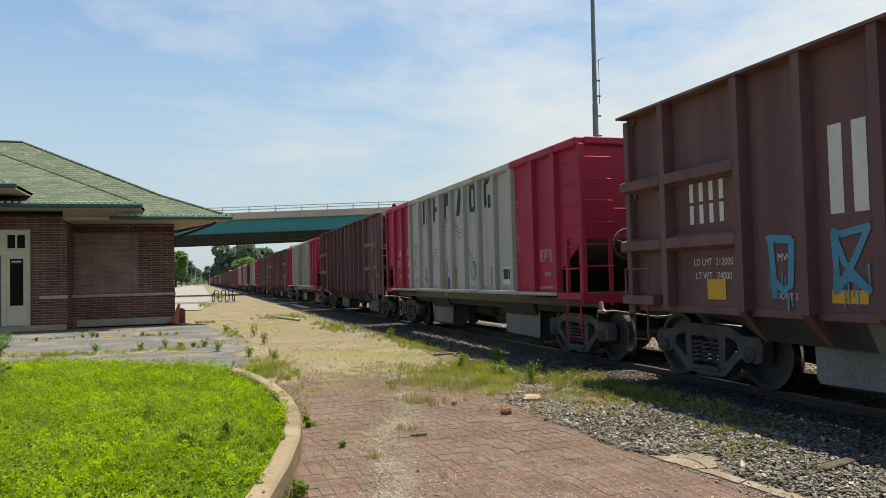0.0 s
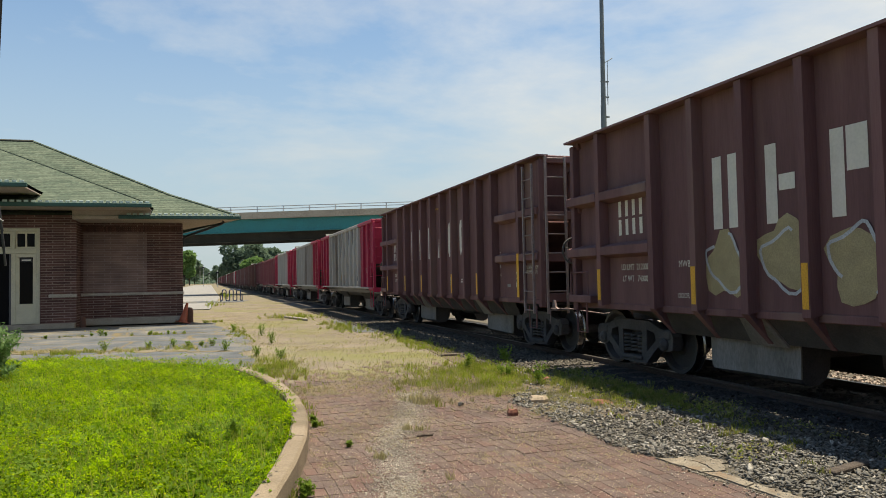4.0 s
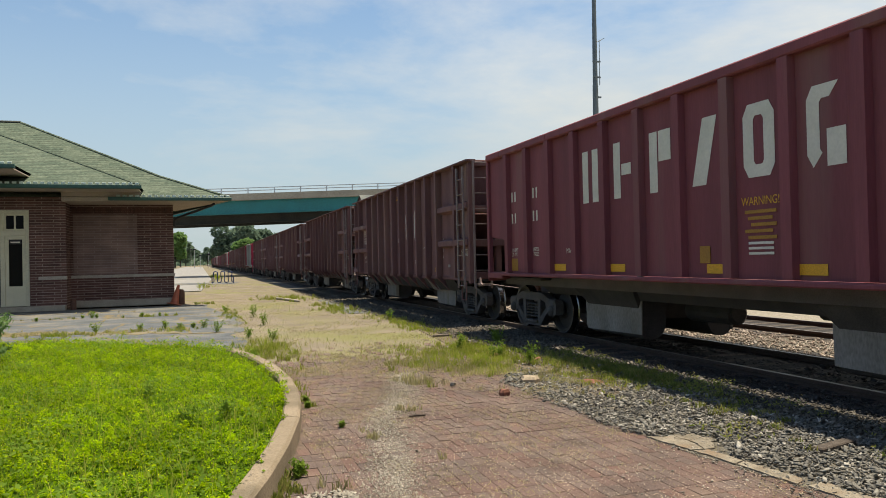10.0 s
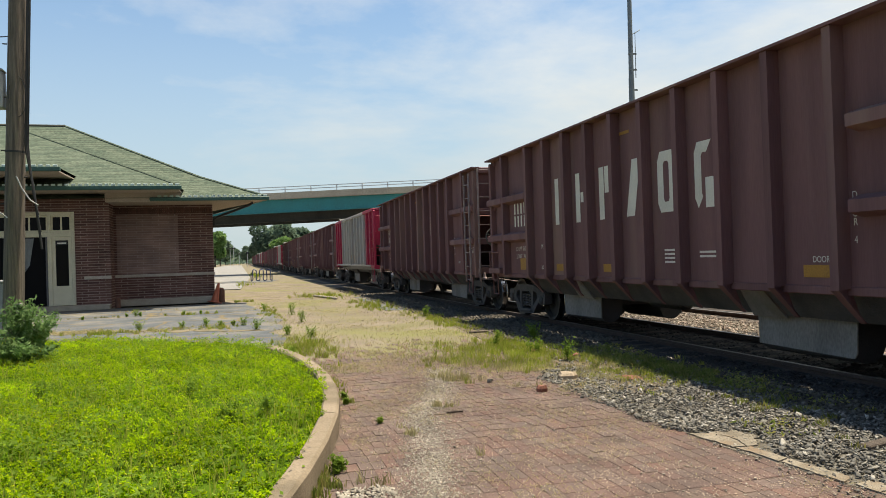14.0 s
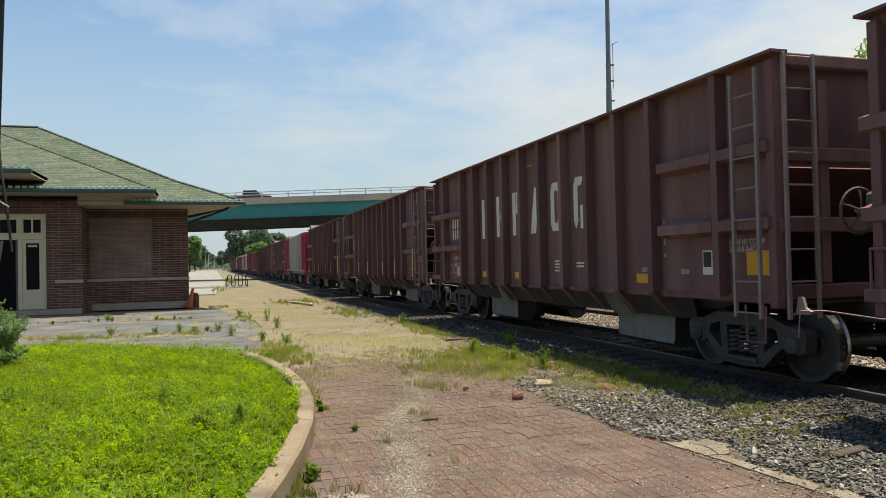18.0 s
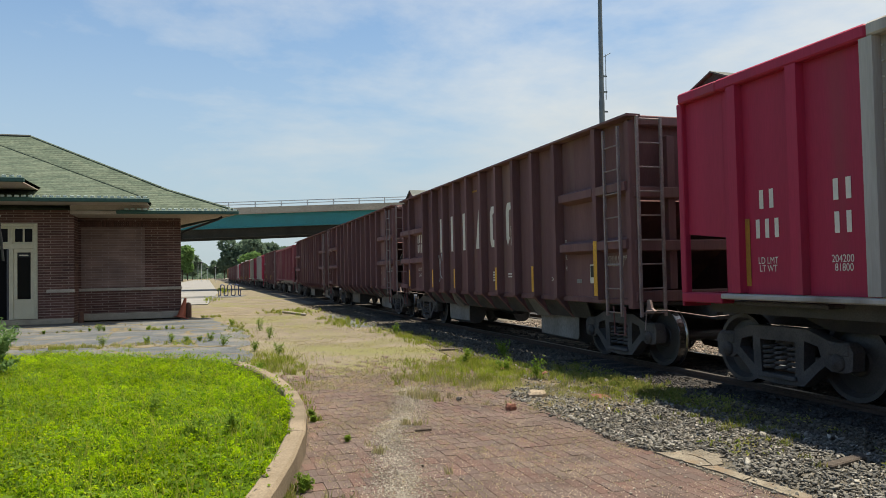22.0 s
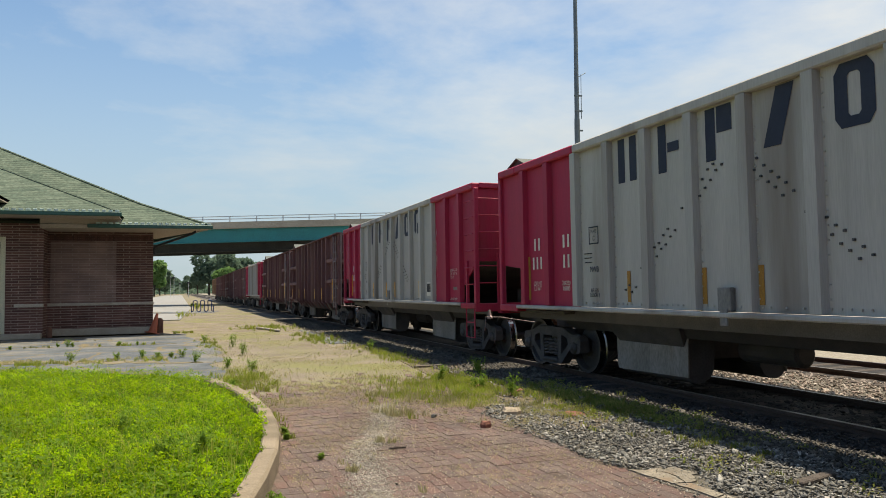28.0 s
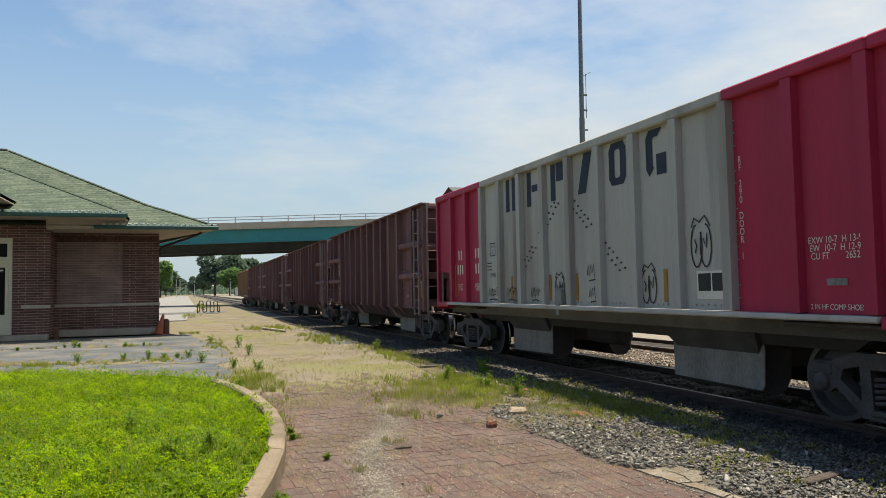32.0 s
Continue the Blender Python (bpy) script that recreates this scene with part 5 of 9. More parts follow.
def underframe(car, apron_plates=False):
    """What both kinds of car carry below: centre sill, couplers, hoses, chutes, trucks."""
    part("centre_sill", Build().box(-0.19, 0.19, -7.0, 7.0, 0.72, 1.02, 0.01), M_GRIMESHADE, car)
    for s in (-1, 1):
        cp = Build().box(-0.09, 0.09, s * 7.0, s * 7.30, 0.78, 0.98, 0.02).box(-0.16, 0.16, s * 7.28, s * 7.46, 0.72, 1.02, 0.04)
        cp.box(-0.14, -0.02, s * 7.44, s * 7.56, 0.72, 1.0, 0.03)
        part("coupler", cp, M_RUSTPIPE if s > 0 else M_DUSTY, car, "cast steel coupler")
        pts = [(0.35, s * 6.95, 0.8), (0.36, s * 7.15, 0.62), (0.3, s * 7.35, 0.42), (0.18, s * 7.47, 0.5)]
        part("air_hose", Build().tube(pts, 0.025, 6), M_HOSE, car)
        lev = [(s * 0.12, s * 7.2, 0.80), (s * 0.40, s * 7.14, 0.78), (s * 1.12, s * 7.06, 0.90), (s * 1.46, s * 7.04, 0.91), (s * 1.49, s * 7.04, 0.62)]
        part("uncoupling_lever", Build().tube(lev, 0.010, 6), M_LADDER, car, "bent steel uncoupling lever")
        if s < 0:
            part("lever_bracket", Build().prism([(-6.90, 1.06), (-6.96, 1.06), (-7.00, 0.94), (-7.08, 0.90), (-7.06, 0.865), (-6.86, 0.87)], "x", -1.35, -1.31), M_LADDER, car, "worn steel lever bracket")
        truck(car, s * 5.62)
    # two pairs of discharge chutes: a pale outer plate before a dark trough with a rounded foot
    y0, y1 = (2.25, 3.88) if apron_plates else (1.90, 3.66)
    trough = [(0.87, 0.98), (0.87, 0.24), (0.82, 0.17), (0.72, 0.13), (0.60, 0.14), (0.49, 0.20), (0.42, 0.32), (0.36, 0.98)]
    for g in (-1, 1):
        ym = g * (y0 + y1) / 2
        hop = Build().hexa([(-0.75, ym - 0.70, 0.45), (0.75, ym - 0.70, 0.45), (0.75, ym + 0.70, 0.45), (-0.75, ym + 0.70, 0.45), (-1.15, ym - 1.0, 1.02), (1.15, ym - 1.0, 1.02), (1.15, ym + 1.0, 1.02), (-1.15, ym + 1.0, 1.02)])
        part("hopper", hop, M_GRIMESHADE, car)
        for s in (-1, 1):
            part("chute", Build().prism([(s * x, z) for x, z in trough], "y", g * (y0 + 0.03), g * (y1 - 0.05)), M_GRIMESHADE, car, "grimy discharge chute with a rounded foot")
            lip = [(g * y0, 0.225), (g * (y1 - 0.04), 0.20), (g * y1, 0.26), (g * (y1 + 0.02), 0.70), (g * (y1 - 0.02), 0.96), (g * (y0 - 0.02), 0.96)]
            part("chute_plate", Build().prism(lip, "x", s * 0.873, s * 0.892), M_CHUTE, car, "pale dusty steel chute plate")
            if apron_plates and s < 0:
                part("slope_plate", Build().hexa([(s * 0.99, g * 2.30, 0.625), (s * 1.01, g * 2.30, 0.605), (s * 1.01, g * 2.92, 0.605), (s * 0.99, g * 2.92, 0.625),
                                                  (s * 1.30, g * 2.40, 1.03), (s * 1.32, g * 2.40, 1.015), (s * 1.32, g * 2.82, 1.015), (s * 1.30, g * 2.82, 1.03)]), M_CHUTE, car, "pale dusty plate on the slope above the chute")
    tank = Build().cyl((-0.1, 0.6, 0.62), (-0.1, 1.6, 0.62), 0.18, 0.18, 16).cyl((-0.1, 0.56, 0.62), (-0.1, 0.6, 0.62), 0.13, 0.18, 16)
    part("air_tank", tank, M_WHEEL, car)
    part("brake_cylinder", Build().cyl((0.45, -1.1, 0.72), (0.45, -0.5, 0.72), 0.15, 0.15, 12).cyl((0.45, -0.5, 0.72), (0.45, 0.3, 0.70), 0.03, 0.03, 6), M_GRIMESHADE, car)


def hood(car, top, material, k=1.0):
    """A gabled sheet-metal hood across the trailing end, ridge athwart the car."""
    h = part("air_equipment_hood", Build().prism([(5.86, top), (6.84, top), (6.80, top + 0.03), (6.30, top + 0.30 * k), (5.90, top + 0.03)], "x", -1.34, 1.34), material, car, "dark peaked equipment hood")
    for a, b in (((6.30, 0.33 * k), (5.80, 0.03)), ((6.30, 0.33 * k), (6.92, 0.03))):
        part("hood_sheet", Build().prism([(a[0], top + a[1]), (b[0], top + b[1]), (b[0], top + b[1] - 0.02), (a[0], top + a[1] - 0.02)], "x", -1.40, 1.40), M_HOOD, h, "weathered roof sheet")


def brake_wheel(car, x, y, z):
    w = part("brake_wheel", Build().tube([(x + 0.235 * math.cos(a), y, z + 0.235 * math.sin(a)) for a in np.linspace(0, 2 * math.pi, 25)], 0.018, 6), M_DUSTY, car, "round spoked hand brake wheel")
    for i in range(5):
        a = i * 2 * math.pi / 5 + 0.3
        part("spoke", Build().tube([(x, y - 0.04, z), (x + 0.14 * math.cos(a), y - 0.03, z + 0.14 * math.sin(a)), (x + 0.235 * math.cos(a), y, z + 0.235 * math.sin(a))], 0.012, 5), M_DUSTY, w)
    part("shaft", Build().cyl((x, y - 0.3, z), (x, y + 0.02, z), 0.035, 0.035, 8), M_DUSTY, w)


B_RIBS = [s * y for s in (1, -1) for y in (5.78, 4.30, 3.33, 2.375, 1.425, 0.475)]


def brown_car():
    car = empty("hopper_car", "brown ribbed steel ballast hopper car", "rail car", "cars of the train")
    top, low = 3.86, 1.07
    for s in (-1, 1):
        part("side_sheet", Build().box(s * 1.37, s * 1.40, -6.72, 6.72, low, top - 0.008), M_BROWN, car)
        # dark steel instead of brown paint: shadow between the rib feet is coloured in
        part("lower_slope", Build().hexa([(s * 0.98, -4.6, 0.66), (s * 1.0, -4.6, 0.64), (s * 1.0, 4.6, 0.64), (s * 0.98, 4.6, 0.66), (s * 1.28, -4.9, 1.04), (s * 1.30, -4.9, 1.02), (s * 1.30, 4.9, 1.02), (s * 1.28, 4.9, 1.04)]), M_GRIMESHADE, car)
        for y in B_RIBS:
            part("rib", RIB_B[s, abs(y) < 5], None, car, at=(s * 1.40, -s * y if s > 0 else y, 0))
        part("top_chord", Build().box(s * 1.36, s * 1.60, -6.86, 6.86, top - 0.005, top + 0.03), M_BROWN, car)
        part("side_sill", Build().box(s * 1.34, s * 1.42, -6.72, 6.72, low - 0.10, low - 0.002, 0.01), M_BROWN, car)
        for z0 in (1.83, 2.72):
            for a, b in ((4.36, 5.715), (5.845, 6.86), (-5.715, -4.52), (-6.72, -5.845)):
                ya, yb = (a, b) if s < 0 else (-b, -a)
                part("side_bar", Build().prism([(s * 1.403, z0 - 0.03), (s * 1.58, z0 + 0.02), (s * 1.58, z0 + 0.15), (s * 1.403, z0 + 0.21)], "y", ya, yb), M_BROWN, car)
        # end: upper sheet, cross beams, corner posts
        e = s * 6.72
        part("end_sheet", Build().hexa([(-1.365, e - s * 0.35, 2.62), (1.365, e - s * 0.35, 2.62), (1.365, e - s * 0.32, 2.62), (-1.365, e - s * 0.32, 2.62),
                                         (-1.365, e - s * 0.10, top - 0.07), (1.365, e - s * 0.10, top - 0.07), (1.365, e - s * 0.07, top - 0.07), (-1.365, e - s * 0.07, top - 0.07)]), M_BROWN, car)
        part("slope_sheet", Build().hexa([(-1.365, s * 3.9, 1.0), (1.365, s * 3.9, 1.0), (1.365, s * 3.93, 0.98), (-1.365, s * 3.93, 0.98),
                                           (-1.365, e - s * 0.37, 2.62), (1.365, e - s * 0.37, 2.62), (1.365, e - s * 0.34, 2.60), (-1.365, e - s * 0.34, 2.60)]), M_BROWN, car)
        part("end_top_beam", Build().box(-1.46, 1.46, e - s * 0.12, e + s * 0.06, top - 0.12, top + 0.03, 0.015), M_BROWN, car)
        for z in (2.62, 1.80, 1.02):
            part("cross_beam", Build().box(-1.46, 1.46, e - s * 0.10, e + s * 0.08, z, z + 0.17, 0.015), M_BROWN, car)
        for x in (-0.75, 0.75):
            part("end_post", Build().box(x - 0.07, x + 0.07, e - s * 0.12, e + s * 0.02, 1.2, 3.6, 0.01), M_BROWN, car)
        part("platform", Build().box(-1.40, 1.40, e - s * 1.3, e, 0.96, 1.0), M_DUSTY, car)
        for x in (-1.45, 1.45):
            part("corner_post", Build().box(x - 0.08, x + 0.08, e - s * 0.06, e + s * 0.06, 0.92, top - 0.06, 0.01), M_BROWN, car)
        # ladders at the two diagonal corners, end and side
        part("end_ladder", ladder(Build(), -s * -1.42 if s > 0 else -1.42, e + s * 0.13, 0.80, top + 0.0, "x", 0.42 if s < 0 else -0.42), M_LADDER, car, "scuffed steel end ladder")
        part("side_ladder", ladder(Build(), s * 1.60, s * 6.17, 0.80, top - 0.12, "y", s * 0.43), M_LADDER, car, "scuffed steel side ladder")
        part("stirrup", Build().tube([(s * 1.57, s * 6.3, 0.95), (s * 1.57, s * 6.32, 0.52), (s * 1.57, s * 6.62, 0.52), (s * 1.57, s * 6.64, 0.95)], 0.016, 6), M_BROWN, car)
        # open corner without ladder: step board, hand rail loop, stirrup
        q = -s
        part("step_board", Build().box(q * 1.41, q * 1.58, s * 6.08, s * 6.86, 1.06, 1.19, 0.01), M_BROWN, car, "narrow steel step board")
        part("hand_rail", Build().tube([(q * 1.56, s * 6.18, 1.19), (q * 1.56, s * 6.18, 1.58), (q * 1.56, s * 6.78, 1.58), (q * 1.56, s * 6.78, 1.19)], 0.016, 6), M_BROWN, car)
        part("stirrup", Build().tube([(q * 1.55, s * 6.25, 1.06), (q * 1.55, s * 6.25, 0.56), (q * 1.55, s * 6.58, 0.56), (q * 1.55, s * 6.58, 1.06)], 0.018, 6), M_BROWN, car)
    brake_wheel(car, -1.28, 7.16, 1.98)
    part("brake_housing", Build().box(-1.36, -1.14, 6.82, 7.02, 1.78, 2.16, 0.03).box(-1.31, -1.22, 6.80, 6.98, 1.5, 1.782, 0.01), M_DUSTY, car, "grimy hand brake gear housing")
    part("brake_chain", Build().tube([(-1.26, 6.92, 1.52), (-1.2, 6.94, 1.3), (-1.05, 6.95, 1.15)], 0.018, 6), M_WIREG, car)
    # belly between the chutes, its dark colour including the shade there
    part("belly", Build().hexa([(-0.9, -5.0, 0.80), (0.9, -5.0, 0.80), (0.9, 5.0, 0.80), (-0.9, 5.0, 0.80), (-1.26, -6.0, 1.03), (1.26, -6.0, 1.03), (1.26, 6.0, 1.03), (-1.26, 6.0, 1.03)]), M_GRIMESHADE, car)
    underframe(car, True)
    return car


def rib_b(s, foot=True):
    """An outside post whose foot slants inwards under the side."""
    b, d, e = Build(), s * 0.175, s * 0.155
    b.hexa([(0.0, -0.055, 1.05), (d, -0.06, 1.03), (d, 0.06, 1.03), (0.0, 0.055, 1.05), (0.0, -0.055, 3.85), (d, -0.06, 3.85), (d, 0.06, 3.85), (0.0, 0.055, 3.85)])
    if not foot:
        return b.mesh("rib", M_BROWN)
    b.hexa([(-s * 0.20, -0.035, 0.67), (-s * 0.185, -0.035, 0.66), (-s * 0.185, 0.035, 0.66), (-s * 0.20, 0.035, 0.67), (e, -0.06, 1.04), (d, -0.06, 1.03), (d, 0.06, 1.03), (e, 0.06, 1.04)])
    b.hexa([(-s * 0.17, -0.010, 0.69), (-s * 0.185, -0.010, 0.67), (-s * 0.185, 0.010, 0.67), (-s * 0.17, 0.010, 0.69), (-s * 0.02, -0.010, 1.05), (e, -0.010, 1.04), (e, 0.010, 1.04), (-s * 0.02, 0.010, 1.05)])
    return b.mesh("rib", M_BROWN)


RIB_B = {(s, g): rib_b(s, g) for s in (-1, 1) for g in (True, False)}
G_RIBS = [5.68, 4.72, 3.76, 2.80, 1.84, 0.87, -0.08, -1.03, -1.99, -2.95, -3.90, -4.90, -5.82]


def rib_g(s, m, top=3.84):
    b = Build().hexa([(0.0, -0.085, 1.22), (s * 0.10, -0.075, 1.22), (s * 0.10, 0.075, 1.22), (0.0, 0.085, 1.22), (0.0, -0.085, top - 0.12), (s * 0.10, -0.075, top - 0.12), (s * 0.10, 0.075, top - 0.12), (0.0, 0.085, top - 0.12)])
    return b.mesh("rib", m)


R_RIBS = [5.6, 4.6, 3.6, 2.62, 1.65, 0.68, -0.27, -1.22, -2.25, -3.35, -4.35, -5.35]


def grey_car(m_end, m_mid, label, top=3.84, G_RIBS=G_RIBS, bolted=True):
    """The smooth-sided hopper with a flat side sill; ends and middle of two colours."""
    car = empty("hopper_car", label, "rail car", "cars of the train")
    ribs = {(s, m): rib_g(s, m, top) for s in (-1, 1) for m in {m_end, m_mid}}
    for s in (-1, 1):
        sp = lambda y: -s * y if s > 0 else y
        for a, b, m in ((-5.9, -3.90, m_end), (-3.898, 3.758, m_mid), (3.76, 5.95, m_end)):
            part("side_sheet", Build().box(s * 1.48, s * 1.51, sp(a), sp(b), 1.21, top - 0.1), m, car)
            part("top_chord", Build().box(s * 1.42, s * 1.615, sp(a) - (0 if a > -5 else 0), sp(b), top - 0.12, top + 0.02, 0.02), m, car)
        for a, b, zb in ((-6.72, -5.902, 2.10), (5.952, 6.72, 1.98)):
            part("end_gusset", Build().prism([(sp(a), top - 0.1), (sp(b), top - 0.1), (sp(b), 1.60 if a < 0 else zb), (sp(a), zb if a < 0 else 1.90)], "x", s * 1.48, s * 1.51), m_end, car)
            part("top_chord", Build().box(s * 1.42, s * 1.615, sp(a), sp(b), top - 0.12, top + 0.02, 0.02), m_end, car)
        for y in G_RIBS:
            part("rib", ribs[s, m_mid if -3.95 < y < 3.8 and m_mid != m_end else m_end], None, car, at=(s * 1.51, sp(y), 0))
        part("side_sill", Build().box(s * 1.40, s * 1.63, sp(-5.9), sp(5.95), 1.14, 1.205, 0.015), m_mid if m_mid is not m_end else m_end, car)
        part("end_sill", Build().box(s * 1.40, s * 1.60, sp(-6.76), sp(-5.905), 1.08, 1.205, 0.015), m_end, car)
        part("end_sill", Build().box(s * 1.40, s * 1.60, sp(5.955), sp(6.76), 1.08, 1.205, 0.015), m_end, car)
        # wheel-steel dark paints in the deep shade below the sill
        part("sill_web", Build().box(s * 1.14, s * 1.18, -6.7, 6.7, 0.94, 1.135), M_WHEEL, car)
        e = s * 6.72
        part("end_sheet", Build().box(-1.47, 1.47, e - s * 0.06, e - s * 0.02, 2.14, top - 0.1), m_end, car)
        part("end_top_beam", Build().box(-1.44, 1.44, e - s * 0.1, e + s * 0.06, top - 0.1, top + 0.02, 0.015), m_end, car)
        part("end_bolt_strip", Build().box(-1.47, 1.47, e - s * 0.02, e + s * 0.0, 2.12, 2.2), m_end, car)
        part("slope_sheet", Build().hexa([(-1.46, s * 3.6, 1.15), (1.46, s * 3.6, 1.15), (1.46, s * 3.64, 1.13), (-1.46, s * 3.64, 1.13),
                                           (-1.46, e - s * 0.12, 2.16), (1.46, e - s * 0.12, 2.16), (1.46, e - s * 0.08, 2.14), (-1.46, e - s * 0.08, 2.14)]), M_DUSTY, car)
        part("platform", Build().box(-1.40, 1.40, e - s * 2.2, e + s * 0.02, 1.06, 1.11, 0.01), M_DUSTY, car)
        part("platform_edge", Build().box(-1.58, 1.58, e + s * 0.02, e + s * 0.06, 1.02, 1.2, 0.01), m_end, car)
        for x in (-1.53, 1.53):
            part("corner_post", Build().box(x - 0.05, x + 0.05, e - s * 0.04, e + s * 0.07, 1.2, top - 0.1, 0.012), m_end, car)
        # stub ladders: the post inside the open corner, grab irons on side and end
        part("ladder_post", Build().box(s * 1.5, s * 1.56, s * 6.16, s * 6.22, 1.2, 2.15), m_end, car)
        part("ladder_post", Build().box(s * 0.98, s * 1.04, e + s * 0.0, e + s * 0.06, 0.98, 2.3), m_end, car)
        for i in range(6):
            z = 1.62 + i * 0.37
            y0, y1 = s * 6.20, s * 6.70
            part("grab_iron", Build().tube([(s * 1.53, y0, z), (s * 1.60, y0, z), (s * 1.60, y1, z), (s * 1.53, y1, z)], 0.013, 6), m_end, car)
            part("grab_iron", Build().tube([(s * 1.5, e + s * 0.03, z + 0.03), (s * 1.5, e + s * 0.11, z + 0.03), (s * 1.0, e + s * 0.11, z + 0.03), (s * 1.0, e + s * 0.03, z + 0.03)], 0.013, 6), m_end, car)
        part("grab_iron", Build().tube([(s * 0.98, e + s * 0.04, 2.62), (s * 0.98, e + s * 0.13, 2.62), (-s * 0.9, e + s * 0.13, 2.62), (-s * 0.9, e + s * 0.04, 2.62)], 0.015, 6), m_end, car)
        part("stirrup", Build().tube([(s * 1.57, s * 6.2, 1.1), (s * 1.57, s * 6.2, 0.45), (s * 1.57, s * 6.68, 0.45), (s * 1.57, s * 6.68, 1.1)], 0.018, 6)
             .cyl((s * 1.57, s * 6.2, 0.78), (s * 1.57, s * 6.68, 0.78), 0.014, 0.014, 6), m_end, car)
        part("brake_box", Build().box(-0.2, 0.5, e - s * 0.75, e - s * 0.2, 1.11, 1.5, 0.02), M_DUSTY, car)
    bolts, rivets = Build(), Build()
    r = np.random.default_rng(3)
    for y in G_RIBS:
        for i in range(16 if -3.95 < y < 3.8 else 0):
            for o in (-0.118, 0.095):
                if r.random() < 0.9:
                    rivets.box(-1.526, -1.511, y + o, y + o + 0.017, 1.36 + i * 0.15, 1.377 + i * 0.15)
    for i in range(66):
        yb = -3.8 + i * 0.115
        if r.random() < 0.85 and min(abs(yb - y) for y in G_RIBS) > 0.11:
            rivets.box(-1.529, -1.511, yb, yb + 0.020, 1.262, 1.282)
    # two rows down each of the inner braces, which lean outwards from the middle
    for g in (-1, 1):
        for i in range(20):
            yy = 0.18 + g * (0.16 + 0.102 * i)
            zz = 2.98 - i * 0.082 + 0.012 * r.standard_normal()
            if i % 9 in (7, 8):
                continue
            bolts.box(-1.532, -1.512, yy, yy + 0.030, zz, zz + 0.026)
            bolts.box(-1.532, -1.512, yy + g * 0.15, yy + g * 0.15 + 0.030, zz + 0.03, zz + 0.056)
    if bolted:
        tagged(part("bolts", bolts, M_WHEEL, car, "rows of dark bolt heads"), kind="stuff")
        tagged(part("rivets", rivets, m_mid, car, "rows of painted rivet heads"), kind="stuff")
    # belly in the same dark, as painted shade under the body
    part("belly", Build().hexa([(-0.9, -5.0, 0.78), (0.9, -5.0, 0.78), (0.9, 5.0, 0.78), (-0.9, 5.0, 0.78), (-1.12, -5.6, 1.08), (1.12, -5.6, 1.08), (1.12, 5.6, 1.08), (-1.12, 5.6, 1.08)]), M_WHEEL, car)
    if bolted:
        hood(car, top, M_DUSTY, 0.75)
    underframe(car)
    return car


# plain shapes for the owner's name: upright and slanting blocks of its size and colour
def bars(kind, w, h):
    up = lambda a, b, z0=0.0, z1=1.0: [(a * w, z0 * h), (b * w, z0 * h), (b * w, z1 * h), (a * w, z1 * h)]
    # six sides of a rounded upright ring, as quads
    outer = [(-0.5, 0.16), (-0.34, 0.0), (0.34, 0.0), (0.5, 0.16), (0.5, 0.84), (0.34, 1.0), (-0.34, 1.0), (-0.5, 0.84)]
    inner = [(-0.16, 0.22), (-0.10, 0.17), (0.10, 0.17), (0.16, 0.22), (0.16, 0.78), (0.10, 0.83), (-0.10, 0.83), (-0.16, 0.78)]
    ring = [[(p[0] * w, p[1] * h) for p in (outer[i], outer[(i + 1) % 8], inner[(i + 1) % 8], inner[i])] for i in range(8)]
    return {0: [up(-0.5, -0.13), up(0.13, 0.5)],
            1: [up(-0.5, -0.12), up(-0.06, 0.46, 0.40, 0.60)],
            2: [up(-0.5, -0.12), up(-0.06, 0.5, 0.50, 1.0)],
            3: [[(-0.5 * w, 0), (0.05 * w, 0), (0.5 * w, h), (-0.05 * w, h)]],
            4: ring,
            5: [ring[i] for i in (0, 5, 6, 7)] + [up(0.02, 0.5, 0.0, 0.45)]}[kind]


PANEL = {}


def emblem(car, ys, z, w, h, material, x):
    """Six bar marks along the camera's side of a car."""
    for i, y in enumerate(ys):
        key = (i, w, h, material.name, x)
        if key not in PANEL:
            b = Build()
            for pts in bars(i, w, h):
                b.add([(x, -a, z) for a, z in pts], [tuple(range(len(pts)))])
            PANEL[key] = b.mesh("owner_mark", material)
        part("owner_mark", PANEL[key], None, car, at=(0, y, z))


def plate(car, y0, y1, z0, z1, material, name, x=-1.514, label=""):
    return part(name, Build().box(x - 0.004, x, y0, y1, z0, z1), material, car, label)


def digits(car, y, z, n, w, h, material, x, name="number_bar"):
    """Numbers and codes as plain upright bars of their size."""
    key = ("d", n, w, h, material.name, x)
    if key not in PANEL:
        b = Build()
        for i in range(n):
            c = (n - 1) / 2 - i
            yc = c * w * 1.75
            b.add([(x, yc - w * 0.36, 0), (x, yc + w * 0.36, 0), (x, yc + w * 0.36, h), (x, yc - w * 0.36, h)], [(0, 1, 2, 3)])
        PANEL[key] = b.mesh(name, material)
    return part(name, PANEL[key], None, car, at=(0, y, z))


TEXTS = {}


def stencil(car, text, y, z, size, material, x, stack=False, squeeze=0.85):
    key = (text, size, material.name, stack)
    if key not in TEXTS:
        ob = write(text, size, material, car, (x, y, z), (90, 0, -90), "stencil", "", squeeze, stack)
        TEXTS[key] = ob.data
        return ob
    ob = part("stencil", TEXTS[key], None, car, at=(x, y, z))
    ob.rotation_euler, ob.scale = [radians(a) for a in (90, 0, -90)], (squeeze, 1, 1)
    return ob


